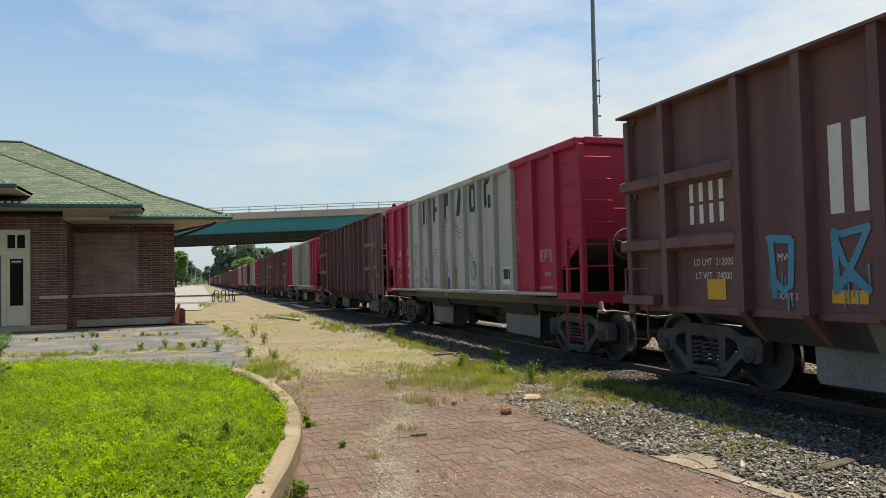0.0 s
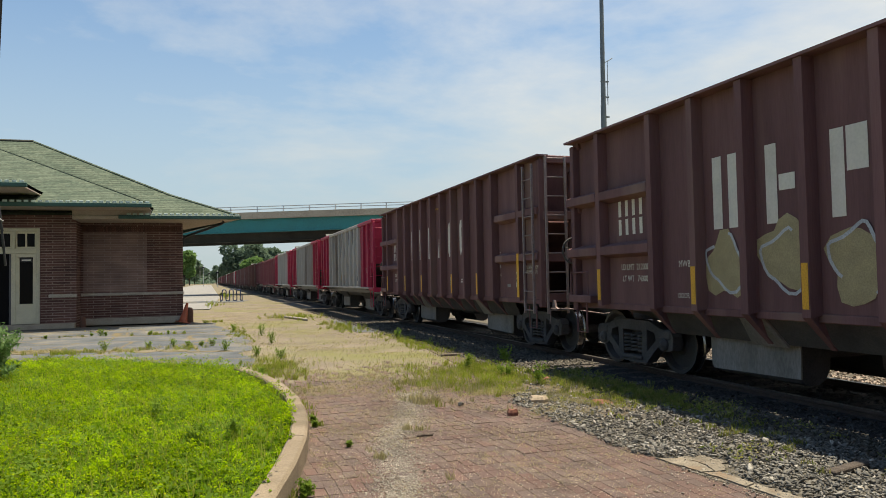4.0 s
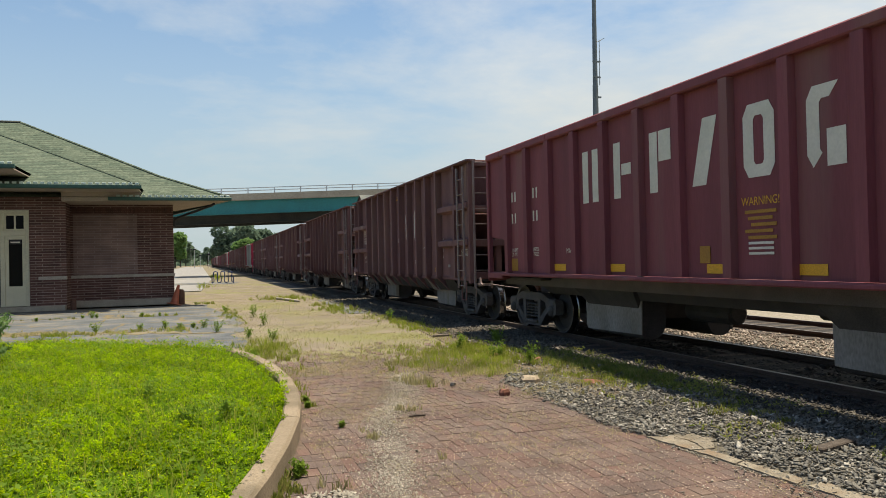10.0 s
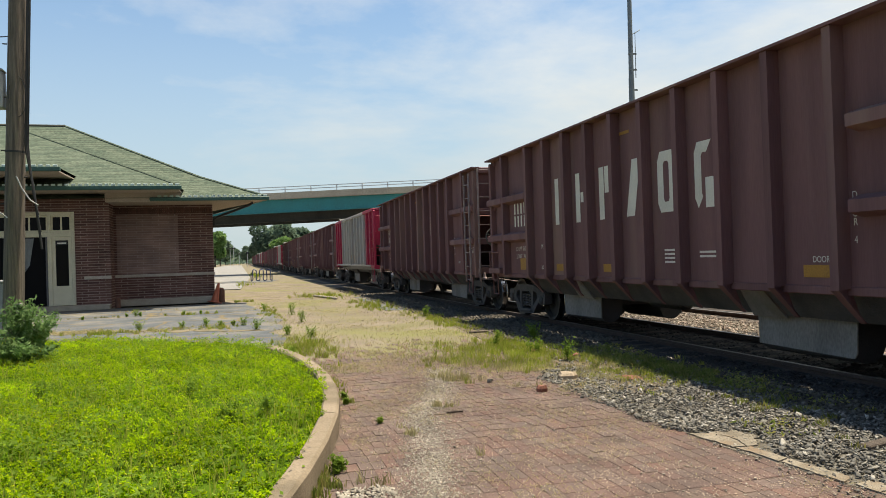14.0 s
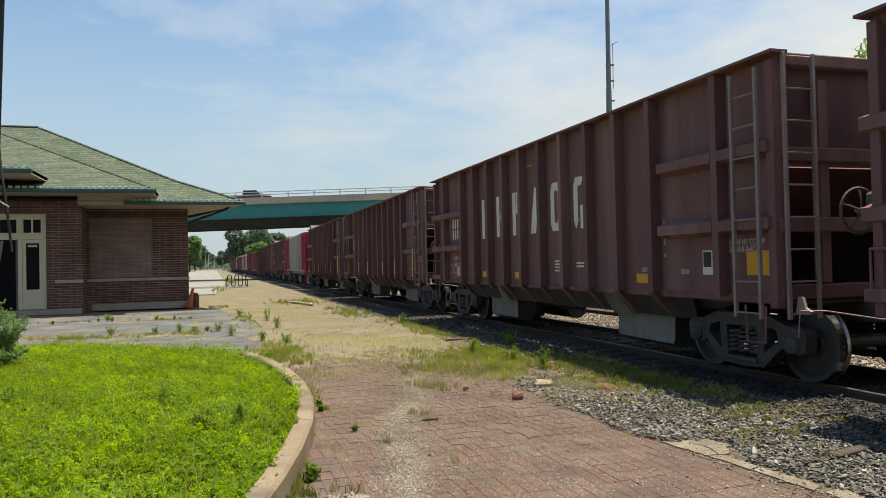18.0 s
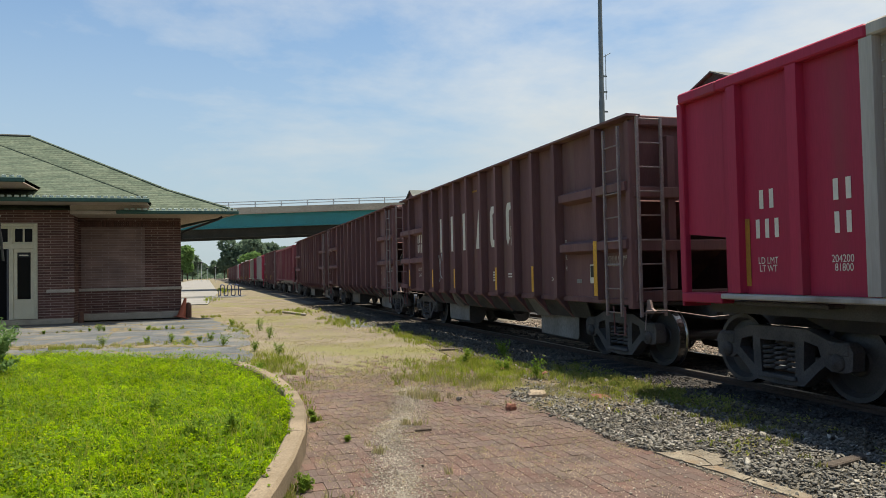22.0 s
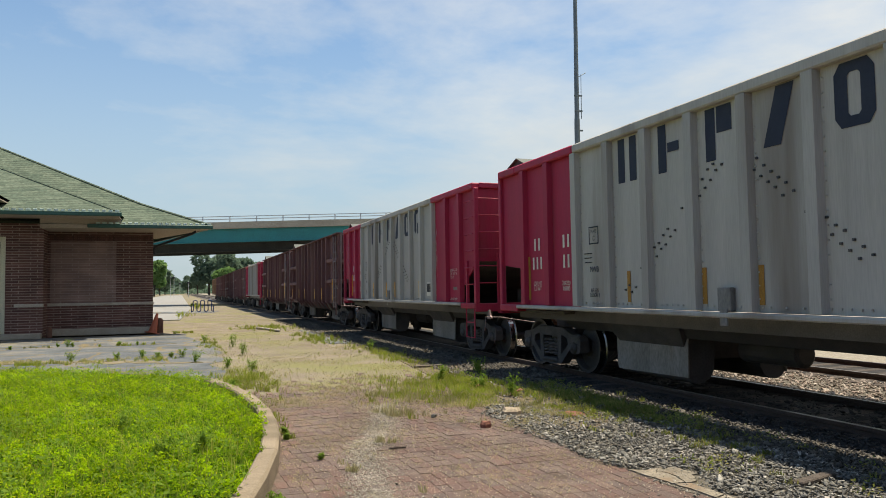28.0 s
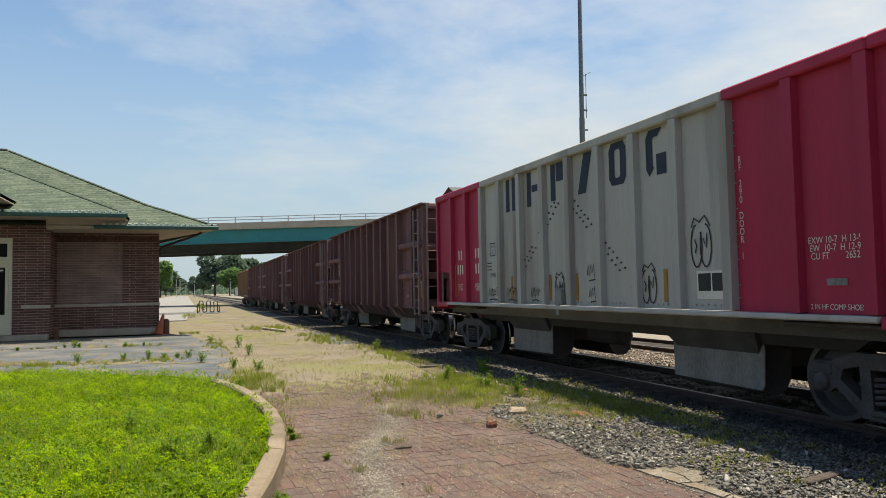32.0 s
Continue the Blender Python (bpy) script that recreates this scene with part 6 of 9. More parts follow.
def scrawl(car, y0, y1, z0, z1, material, seed, width=0.05, turns=3, x=None, name="graffiti", label=""):
    """A looping sprayed line inside a box on the car's side, as a flat ribbon."""
    r = random.Random(seed)
    if x is None:
        x = -1.412 if KINDS[cars.index(car)] == "B" else -1.518
    b = Build()
    for k in range(turns):
        ca, cz = y1 + (y0 - y1) * (k + 0.5) / turns, (z0 + z1) / 2
        ra, rz = abs(y1 - y0) / turns * 0.42, (z1 - z0) * 0.46
        ph = r.uniform(0, 6)
        n, full = 22, r.uniform(4.6, 6.2)
        pts = []
        for i in range(n):
            a = ph + full * i / (n - 1)
            q = 1 + 0.25 * math.sin(2 * a + r.uniform(-0.1, 0.1) + k)
            pts.append((ca + ra * math.cos(a) * q, cz + rz * math.sin(a) * (0.8 + 0.2 * math.cos(3 * a + k))))
        rib = []
        for i, p in enumerate(pts):
            d = Vector(pts[min(i + 1, n - 1)]) - Vector(pts[max(i - 1, 0)])
            nn = Vector((-d.y, d.x)).normalized() * width / 2
            rib += [(x, p[0] - nn.x, p[1] - nn.y), (x, p[0] + nn.x, p[1] + nn.y)]
        b.add(rib, [(2 * i, 2 * i + 2, 2 * i + 3, 2 * i + 1) for i in range(n - 1)])
    return part(name, b, material, car, label)


def blob(car, y, z, w, h, material, seed, x=-1.512, name="graffiti", label=""):
    """A filled sprayed shape with an uneven outline."""
    r = random.Random(seed)
    n = 18
    ph = r.uniform(0, 6)
    pts = []
    for i in range(n):
        a = 2 * math.pi * i / n
        q = 1 + 0.18 * math.sin(3 * a + ph) + 0.1 * math.sin(5 * a)
        pts.append((x, y + w / 2 * math.cos(a) * q, z + h / 2 * math.sin(a) * q))
    return part(name, Build().add([(x, y, z)] + pts, [(0, 1 + i, 1 + (i + 1) % n) for i in range(n)]), material, car, label)


KINDS = "BGBGBBGGGRQBBBBBGBBBBGBBBRBGGBBGBBBBT"
LOOKS = {
    "B": "dark brown ribbed steel hopper car",
    "G": "red and pale grey steel hopper car",
    "R": "oxide red steel hopper car",
    "Q": "tall oxide red steel hopper car",
    "T": "tan weathered steel hopper car at the tail"}
EXTRA = {0: ", blue graffiti", 3: ", big blue graffiti", 4: ", straw-coloured graffiti", 9: ", green placard",
         19: ", yellow reflector stripes", 20: ", yellow stripes and white scrawl", 22: ", yellow stripes", 25: ", white-outlined black graffiti", 26: ", yellow stripes",
         28: ", yellow stripes", 29: ", yellow stripes", 30: ", white scrawled graffiti", 31: ", black scrawled tags", 21: ", low white graffiti", 12: ", white scrawl"}
YELLOW_CARS = {4, 5, 19, 20, 22, 26, 28, 29, 30}
masters = {}
cars = []
for k, kind in enumerate(KINDS):
    if kind not in masters:
        masters[kind] = car = {"B": brown_car, "G": lambda: grey_car(M_RED, M_GREY, ""), "R": lambda: grey_car(M_OXIDE, M_OXIDE, "", 3.73, R_RIBS, False), "Q": lambda: grey_car(M_OXIDE, M_OXIDE, "", 3.77, G_RIBS, False), "T": lambda: grey_car(M_TAN, M_TAN, "", 3.84, G_RIBS, False)}[kind]()
        PLAIN = [o for o in car.children_recursive]
        masters[kind, "parts"] = set(PLAIN)
    else:
        src = masters[kind]
        # copy the bare car only, without the marks already painted on the first one
        car = src.copy()
        scene.collection.objects.link(car)
        made = {src: car}
        for o in src.children_recursive:
            if o in masters[kind, "parts"] and o.parent in made:
                c = o.copy()
                scene.collection.objects.link(c)
                c.parent = made[o.parent]
                made[o] = c
    tagged(car, LOOKS[kind] + EXTRA.get(k, ", white marks" if kind in "BRQ" else ", navy marks" if kind == "G" else ""))
    cars.append(car)
    if kind == "B":
        xs = -1.406
        emblem(car, [2.86, 1.91, 0.96, 0.02, -0.94, -1.89], 2.09, 0.47, 0.93, M_WHITE, xs)
        digits(car, 5.07, 2.44, 4, 0.112, 0.25, M_WHITE, xs)
        digits(car, 5.07, 2.15, 4, 0.112, 0.25, M_WHITE, xs)
        stencil(car, "LD LMT  212000", 4.98, 1.64, 0.13, M_WHITE, xs)
        stencil(car, "LT WT   74000", 4.98, 1.46, 0.13, M_WHITE, xs)
        stencil(car, "MWB", 3.74, 1.66, 0.13, M_WHITE, xs)
        stencil(car, "DOOR 2", 3.74, 1.22, 0.10, M_WHITE, xs)
        stencil(car, "DOOR 4", -4.44, 1.80, 0.115, M_WHITE, xs, True)
        stencil(car, "DOOR 4", -3.98, 1.36, 0.10, M_WHITE, xs)
        for i in range(4):
            plate(car, -1.14, -0.84, 1.50 - i * 0.06, 1.53 - i * 0.06, M_WHITE, "text_bar", xs)
        for i in range(2):
            plate(car, -2.10, -1.72, 1.46 - i * 0.06, 1.49 - i * 0.06, M_WHITE, "text_bar", xs)
        if k in (11, 12, 30, 33):
            stencil(car, "WARNING!", 0.32, 3.56, 0.11, M_AMBER, xs)
        if k in (24, 29, 30, 33):
            stencil(car, "WARNING!", -0.80, 1.98, 0.12, M_AMBER, xs)
            for i in range(5):
                plate(car, -1.0, -0.64 - 0.04 * (i % 2), 1.88 - i * 0.065, 1.91 - i * 0.065, M_AMBER, "text_bar", xs)
        if k == 24:
            box_b = Build()
            for a0, a1, c0, c1 in ((2.66, 2.68, 1.71, 1.99), (2.89, 2.91, 1.71, 1.99), (2.68, 2.89, 1.71, 1.73), (2.68, 2.89, 1.97, 1.99)):
                box_b.add([(xs, a0, c0), (xs, a1, c0), (xs, a1, c1), (xs, a0, c1)], [(0, 1, 2, 3)])
            part("stencil_frame", box_b, M_WHITE, car)
            stencil(car, "PLATE", 2.785, 1.89, 0.065, M_WHITE, xs)
            stencil(car, "C", 2.785, 1.76, 0.12, M_WHITE, xs)
        if k in (11, 20, 22, 29, 30):
            hood(car, 3.88, M_BROWN)
        stencil(car, "2 INCH HF COMP\nBRAKE SHOE", -6.1, 1.66, 0.11, M_WHITE, xs)
        plate(car, -5.0, -4.82, 1.30, 1.37, M_CHUTE, "tag_plate", xs)
        panel = plate(car, -5.50, -5.30, 1.3, 1.62, M_WHITE, "data_panel", xs)
        part("panel_field", Build().box(xs - 0.008, xs - 0.005, -5.48, -5.32, 1.40, 1.60), M_BLACKBOX, panel)
        plate(car, 0.1, 0.5, 3.47, 3.52, M_AMBER, "faded_sticker", xs)
        if k in YELLOW_CARS:
            for y in (5.78, 3.33, 1.425, -1.425, -3.33):
                plate(car, y - 0.045, y + 0.045, 1.12, 1.62, M_YELLOW, "reflector_stripe", -1.578)
            plate(car, -5.835, -5.725, 1.1, 2.0, M_YELLOW, "reflector_stripe", -1.578, "tall yellow reflector stripe")
        else:
            m = M_AMBER if k % 3 else M_YELLOW
            for y in (2.9, 0.9, -3.9):
                plate(car, y - 0.22, y + 0.22, 1.16, 1.30, m, "reflector_plate", xs)
            plate(car, 4.75, 5.1, 1.16, 1.42, m, "reflector_plate", xs)
            if k % 2 == 0:
                plate(car, -6.55, -6.15, 1.3, 1.6, m, "reflector_plate", xs)
    elif kind == "G":
        xs = -1.516
        emblem(car, [2.33, 1.36, 0.40, -0.55, -1.51, -2.47], 3.05, 0.46, 0.65, M_NAVY, xs)
        for y in (5.24, 4.18):
            digits(car, y, 2.20, 2, 0.09, 0.22, M_WHITE, xs)
            digits(car, y, 1.86, 3 if y > 5 else 2, 0.085, 0.22, M_WHITE, xs)
        stencil(car, "LD LMT\nLT WT", 5.24, 1.55, 0.11, M_WHITE, xs)
        stencil(car, "204200\n 81800", 4.2, 1.55, 0.11, M_WHITE, xs)
        stencil(car, "RF 290 DOOR 1", -4.08, 2.42, 0.115, M_WHITE, xs, True)
        frame_b = Build()
        for a0, a1, c0, c1 in ((3.16, 3.18, 2.2, 2.48), (3.42, 3.44, 2.2, 2.48), (3.18, 3.42, 2.2, 2.22), (3.18, 3.42, 2.46, 2.48)):
            frame_b.add([(xs, a0, c0), (xs, a1, c0), (xs, a1, c1), (xs, a0, c1)], [(0, 1, 2, 3)])
        part("stencil_frame", frame_b, M_NAVY, car)
        stencil(car, "PLATE", 3.3, 2.40, 0.07, M_NAVY, xs)
        stencil(car, "C", 3.3, 2.29, 0.11, M_NAVY, xs)
        stencil(car, "MWB", 3.3, 1.80, 0.13, M_NAVY, xs)
        stencil(car, "RF-305\nDOOR 3", 3.3, 1.43, 0.09, M_NAVY, xs)
        for i in range(3):
            plate(car, 3.36, 3.58, 2.05 - 0.07 * i, 2.064 - 0.07 * i, M_BLACKBOX, "text_bar", xs)
        stencil(car, "EXW 10-7  H 13-9\nEW  10-7  H 12-9\nCU FT        2652", -5.36, 1.88, 0.10, M_WHITE, xs)
        stencil(car, "2 IN HF COMP SHOES", -5.36, 1.28, 0.08, M_WHITE, xs)
        plate(car, -5.5, -5.25, 1.5, 1.57, M_CHUTE, "tag_plate", xs)
        plate(car, -3.8, -3.25, 1.35, 1.7, M_WHITE, "data_panel", xs)
        plate(car, -3.77, -3.54, 1.45, 1.67, M_BLACKBOX, "data_panel", xs - 0.004)
        plate(car, -3.51, -3.28, 1.45, 1.67, M_BLACKBOX, "data_panel", xs - 0.004)
        part("door_control", Build().box(-1.60, -1.514, 0.2, 0.42, 1.22, 1.5, 0.01).box(-1.62, -1.6, 0.24, 0.36, 1.05, 1.25), M_CHUTE, car, "grey door control box")
        m = M_YELLOW if k in YELLOW_CARS else M_AMBER
        for y in (2.36, 0.73, -0.22, -2.6):
            plate(car, y - 0.04, y + 0.04, 1.30, 1.75, m, "reflector_stripe", xs)
        plate(car, 5.52, 5.60, 1.3, 2.1, m, "reflector_stripe", xs)
        plate(car, -5.78, -5.70, 1.3, 2.1, m, "reflector_stripe", xs)
    elif kind in "RQ":
        xs = -1.516
        emblem(car, [2.13 + (k > 20) * 0.14, 1.16 + (k > 20) * 0.14, 0.2 + (k > 20) * 0.1, -0.75, -1.72, -2.8] if kind == "R" else [2.33, 1.36, 0.40, -0.55, -1.51, -2.47], 2.40, 0.50, 0.86, M_WHITE, xs)
        for y in (5.45, 4.45):
            digits(car, y, 2.66, 2, 0.085, 0.2, M_WHITE, xs)
            digits(car, y, 2.22, 2, 0.085, 0.2, M_WHITE, xs)
        stencil(car, "LD LMT\nLT WT", 5.45, 1.62, 0.11, M_WHITE, xs)
        stencil(car, "189000\n 74000", 4.45, 1.62, 0.11, M_WHITE, xs)
        stencil(car, "RF 305 DOOR 4", -4.10, 2.15, 0.11, M_WHITE, xs, True)
        stencil(car, "EXW 10-8  H 12-5\nEW  10-7  H 11-10\nCU FT        2430", -5.9, 1.72, 0.09, M_WHITE, xs)
        plate(car, -6.05, -5.7, 1.28, 1.52, M_AMBER, "reflector_plate", xs)
        plate(car, 5.3, 5.6, 1.25, 1.5, M_AMBER, "reflector_plate", xs)
        for y in (3.5, 1.6, -0.8, -2.2):
            plate(car, y - 0.25, y + 0.25, 1.27, 1.39, M_YELLOW if k < 20 else M_AMBER, "reflector_plate", xs)
        plate(car, -4.8, -4.35 - 0.0, 1.85, 2.2, M_WHITE, "data_panel", xs)
        plate(car, -4.77, -4.38, 1.9, 2.17, M_BLACKBOX, "data_panel", xs - 0.004)
        if k < 20:
            wy = -1.72 if kind == "R" else -1.51
            plate(car, -0.62, -0.42, 1.4, 1.62, M_AMBER, "warning_label", xs)
            stencil(car, "WARNING!", wy, 2.12, 0.14, M_YELLOW, xs)
            for i in range(5):
                plate(car, wy - 0.25 + 0.06 * (i % 2), wy + 0.25 - 0.05 * (i % 3), 1.98 - i * 0.075, 2.02 - i * 0.075, M_AMBER, "text_bar", xs)
            for i in range(3):
                plate(car, wy - 0.2, wy + 0.2, 1.62 - i * 0.06, 1.65 - i * 0.06, M_WHITE, "text_bar", xs)
            plate(car, 0.85, 1.0, 1.16, 1.45, M_CHUTE, "door_control", -1.53)
        if k == 9:
            plate(car, 2.98, 3.26, 1.83, 2.12, M_GREENTAG, "placard", xs)
        if k in (9, 10):
            stencil(car, "MWB", 3.1, 1.62, 0.12, M_WHITE, xs)

def tag(car, y0, y1, z0, z1, strokes, material, width=0.07, x=-1.412, label="", drips=0, seed=1):
    """Sprayed strokes: open lines through points of a unit square, u towards the leading end, v upwards."""
    b, r = Build(), random.Random(seed)
    lines = [[(y0 + (y1 - y0) * u, z0 + (z1 - z0) * v) for u, v in st] for st in strokes]
    for i in range(drips):
        u, v = r.uniform(0.05, 0.95), r.uniform(0.1, 0.5)
        lines.append([(y0 + (y1 - y0) * u, z0 + (z1 - z0) * v), (y0 + (y1 - y0) * u, z0 + (z1 - z0) * (v - r.uniform(0.15, 0.4)))])
    for k, pts in enumerate(lines):
        w = width if k < len(strokes) else width * 0.2
        n = len(pts)
        rib = []
        for i, p in enumerate(pts):
            d = Vector(pts[min(i + 1, n - 1)]) - Vector(pts[max(i - 1, 0)])
            nn = Vector((-d.y, d.x)).normalized() * w / 2
            rib += [(x - 0.0006 * k, p[0] - nn.x, p[1] - nn.y), (x - 0.0006 * k, p[0] + nn.x, p[1] + nn.y)]
        b.add(rib, [(2 * i, 2 * i + 2, 2 * i + 3, 2 * i + 1) for i in range(n - 1)])
    return part("graffiti", b, material, car, label)


def fill(car, y0, y1, z0, z1, outline, material, x=-1.52, grow=0.0, label=""):
    """A filled sprayed letter shape; outline: points of a unit square, u towards the leading end; grow: metres that it is swollen by."""
    n = len(outline)
    pts = [Vector((y0 + (y1 - y0) * u, z0 + (z1 - z0) * v, 0)) for u, v in outline]
    mid = sum(pts, Vector()) / n
    pts = [p + (p - mid).normalized() * grow for p in pts]
    return part("graffiti", Build().add([(x, p.x, max(1.215, p.y)) for p in pts], [tuple(t) for t in tessellate_polygon([pts])]), material, car, label)


def loop(cx, cy, rx, ry, a0=0, a1=360, n=14):
    return [(cx + rx * math.cos(radians(a0 + (a1 - a0) * i / n)), cy + ry * math.sin(radians(a0 + (a1 - a0) * i / n))) for i in range(n + 1)]


# painted tags of single cars
def tags():
    c = cars[0]
    tag(c, 4.02, 3.60, 1.15, 1.90, [[(0.0, 0.95), (0.15, 0.98), (0.9, 0.94)], [(0.15, 0.95), (0.2, 0.5), (0.25, 0.05)], [(0.9, 0.95), (0.85, 0.5), (0.8, 0.25), (0.55, 0.18), (0.3, 0.3)]], M_SPRAYB, 0.09, drips=9, seed=1)
    tag(c, 3.12, 2.62, 1.20, 1.95, [[(0.05, 0.95), (0.3, 0.9), (1.0, 0.98)], [(0.95, 0.98), (0.6, 0.55), (0.15, 0.12)], [(0.1, 0.92), (0.35, 0.5), (0.95, 0.1)], [(0.1, 0.9), (0.15, 0.4), (0.1, 0.08)], [(0.1, 0.25), (0.5, 0.3), (0.95, 0.12)]], M_SPRAYB, 0.075, drips=12, seed=2)
    scrawl(cars[1], 0.4, 1.3, 1.4, 2.3, M_SPRAYB, 12, 0.09, 1); scrawl(cars[1], -1.9, -1.3, 1.4, 1.9, M_SPRAYB, 13, 0.05, 2)
    c = cars[3]
    slab = [(0.0, 0.0), (0.28, 0.12), (0.40, 0.55), (0.62, 1.0), (1.0, 0.98), (0.95, 0.5), (1.0, 0.0), (0.72, 0.0), (0.62, 0.22), (0.45, 0.0)]
    hook = [(0.0, 0.55), (0.25, 0.95), (0.7, 1.0), (1.0, 0.85), (0.92, 0.45), (1.0, 0.0), (0.6, 0.0), (0.55, 0.4), (0.3, 0.45)]
    arm = [(0.0, 0.1), (0.15, 0.0), (0.5, 0.35), (0.55, 0.0), (1.0, 0.0), (0.95, 1.0), (0.55, 0.95), (0.2, 1.0), (0.05, 0.6)]
    for i, (ya, yb, zt, shape) in enumerate(((3.50, 2.36, 2.12, slab), (2.34, 1.62, 2.14, hook), (1.74, 0.98, 2.20, arm), (0.94, 0.20, 2.05, hook), (0.18, -0.75, 2.12, slab), (-0.78, -1.55, 2.10, arm))):
        fill(c, ya, yb, 1.23, zt, shape, M_SPRAYW, -1.518, 0.07)
        fill(c, ya, yb, 1.23, zt, shape, M_SPRAYT, -1.521, 0.0, "teal graffiti letter with a white edge")
        tag(c, ya, yb, 1.23, zt, [[(0.3, 0.2), (0.55, 0.6), (0.7, 0.85)], [(0.75, 0.1), (0.8, 0.5)]], M_SPRAYW, 0.035, -1.524)
    for i, (yy, zz, w) in enumerate(((3.62, 1.62, 0.10), (3.50, 1.78, 0.14), (3.30, 1.72, 0.16), (2.36, 2.16, 0.16), (1.90, 1.60, 0.22), (1.04, 2.22, 0.20), (0.95, 1.60, 0.24), (0.10, 2.16, 0.16), (-1.62, 1.7, 0.2))):
        blob(c, yy, zz, w, w * 1.1, M_SPRAYP, 20 + i, -1.5165)
    tag(c, 5.0, 4.1, 1.45, 1.85, [loop(0.12, 0.6, 0.12, 0.4), [(0.25, 0.9), (0.32, 0.3), (0.42, 0.7), (0.5, 0.2), (0.6, 0.8), (0.7, 0.25), (0.8, 0.9), (0.98, 0.6), (0.88, 0.05)]], M_SPRAYW, 0.025, -1.522)
    c = cars[4]
    for i in range(6):
        blob(c, 2.9 - i * 1.0, 1.6 + 0.15 * (i % 2), 0.75, 0.8, M_SPRAYY, 50 + i, -1.41)
        scrawl(c, 2.5 - i * 1.0, 3.3 - i * 1.0, 1.2, 2.1, M_SPRAYW, 60 + i, 0.04, 1, -1.414)
    scrawl(cars[12], -4.3, -3.6, 1.5, 2.1, M_SPRAYW, 71, 0.02, 2); scrawl(cars[11], -3.4, -2.6, 1.5, 2.0, M_SPRAYW, 72, 0.03, 1)
    scrawl(cars[13], -6.3, -5.8, 1.3, 1.6, M_SPRAYW, 73, 0.02, 3); scrawl(cars[17], 1.6, 2.3, 1.5, 2.3, M_SPRAYW, 74, 0.03, 2)
    scrawl(cars[18], 4.6, 6.2, 1.2, 1.5, M_SPRAYW, 75, 0.02, 4)
    for i, y in enumerate((-1.2, -2.9)):
        tag(cars[19], y + 0.12, y - 0.12, 1.35, 2.05, [[(0.2, 1.0), (0.4, 0.5), (0.3, 0.0)], [(0.8, 0.8), (0.6, 0.3)]], M_SPRAYB, 0.03, seed=76 + i)
    tag(cars[20], -0.25, -0.60, 1.40, 1.95, [[(0.1, 0.0), (0.2, 0.9), (0.6, 1.0), (0.9, 0.6), (0.7, 0.1)], [(0.3, 0.5), (0.8, 0.5)]], M_SPRAYD, 0.06, drips=4)
    scrawl(cars[20], 5.0, 5.9, 1.15, 1.9, M_SPRAYW, 86, 0.03, 3)
    block = [(0.0, 0.0), (0.0, 0.95), (0.45, 1.0), (0.95, 0.9), (1.0, 0.0), (0.66, 0.0), (0.6, 0.5), (0.4, 0.5), (0.34, 0.0)]
    for i, (ya, yb, zt) in enumerate(((2.96, 2.25, 2.08), (2.2, 1.75, 2.05), (1.7, 1.05, 2.08), (1.0, 0.35, 2.06), (0.25, -0.55, 2.15))):
        fill(cars[21], ya, yb, 1.24, zt, block, M_SPRAYD, -1.518, 0.05)
        fill(cars[21], ya, yb, 1.24, zt, block, M_SPRAYW if i != 3 else M_SPRAYY, -1.521, 0.0, "pale graffiti letter edged in blue")
    scrawl(cars[22], 2.6, 3.4, 1.2, 2.1, M_SPRAYW, 97, 0.035, 3)
    scrawl(cars[23], -3.4, -2.6, 1.4, 2.2, M_SPRAYY, 98, 0.03, 2)
    c = cars[25]
    tee = [(0.0, 0.62), (0.05, 0.98), (0.40, 0.86), (0.85, 0.98), (1.0, 1.12), (0.95, 0.60), (0.70, 0.52), (0.85, 0.0), (0.15, 0.0), (0.35, 0.5)]
    egg = loop(0.5, 0.5, 0.5, 0.5, 90, 440, 16)
    cup = [(1.0, 0.42), (0.9, 0.85), (0.55, 1.0), (0.2, 0.85), (0.0, 0.45), (0.1, 0.0), (0.95, 0.0), (0.98, 0.2), (0.6, 0.22), (0.55, 0.4)]
    zag = [(0.0, 0.15), (0.3, 0.35), (0.15, 0.55), (0.25, 0.95), (0.6, 1.0), (0.95, 0.85), (0.9, 0.65), (0.55, 0.7), (0.95, 0.45), (1.0, 0.0), (0.1, 0.0)]
    for ya, yb, zt, shape in ((3.63, 3.05, 2.12, tee), (2.68, 2.02, 2.18, egg), (1.75, 1.06, 2.15, cup), (0.87, 0.05, 2.14, zag), (-0.15, -0.85, 2.1, egg)):
        fill(c, ya, yb, 1.24, zt, shape, M_SPRAYW, -1.518, 0.065)
        fill(c, ya, yb, 1.24, zt, shape, M_SPRAYK, -1.521, 0.0, "black graffiti letter with a white edge")
    tag(c, 2.55, 2.12, 1.5, 2.0, [[(0.1, 0.6), (0.3, 0.9), (0.4, 0.6), (0.6, 0.9), (0.8, 0.6)], [(0.1, 0.2), (0.3, 0.45), (0.45, 0.15), (0.6, 0.45), (0.8, 0.2)], loop(0.8, 0.0, 0.12, 0.12)], M_SPRAYW, 0.018, -1.524)
    tag(c, 1.6, 1.3, 1.75, 2.0, [[(0.1, 0.0), (0.3, 1.0), (0.5, 0.6)], [(0.7, 1.0), (0.75, 0.1)]], M_SPRAYW, 0.02, -1.524)
    scrawl(cars[26], -4.4, -3.8, 1.5, 2.0, M_SPRAYW, 109, 0.02, 2)
    c = cars[30]
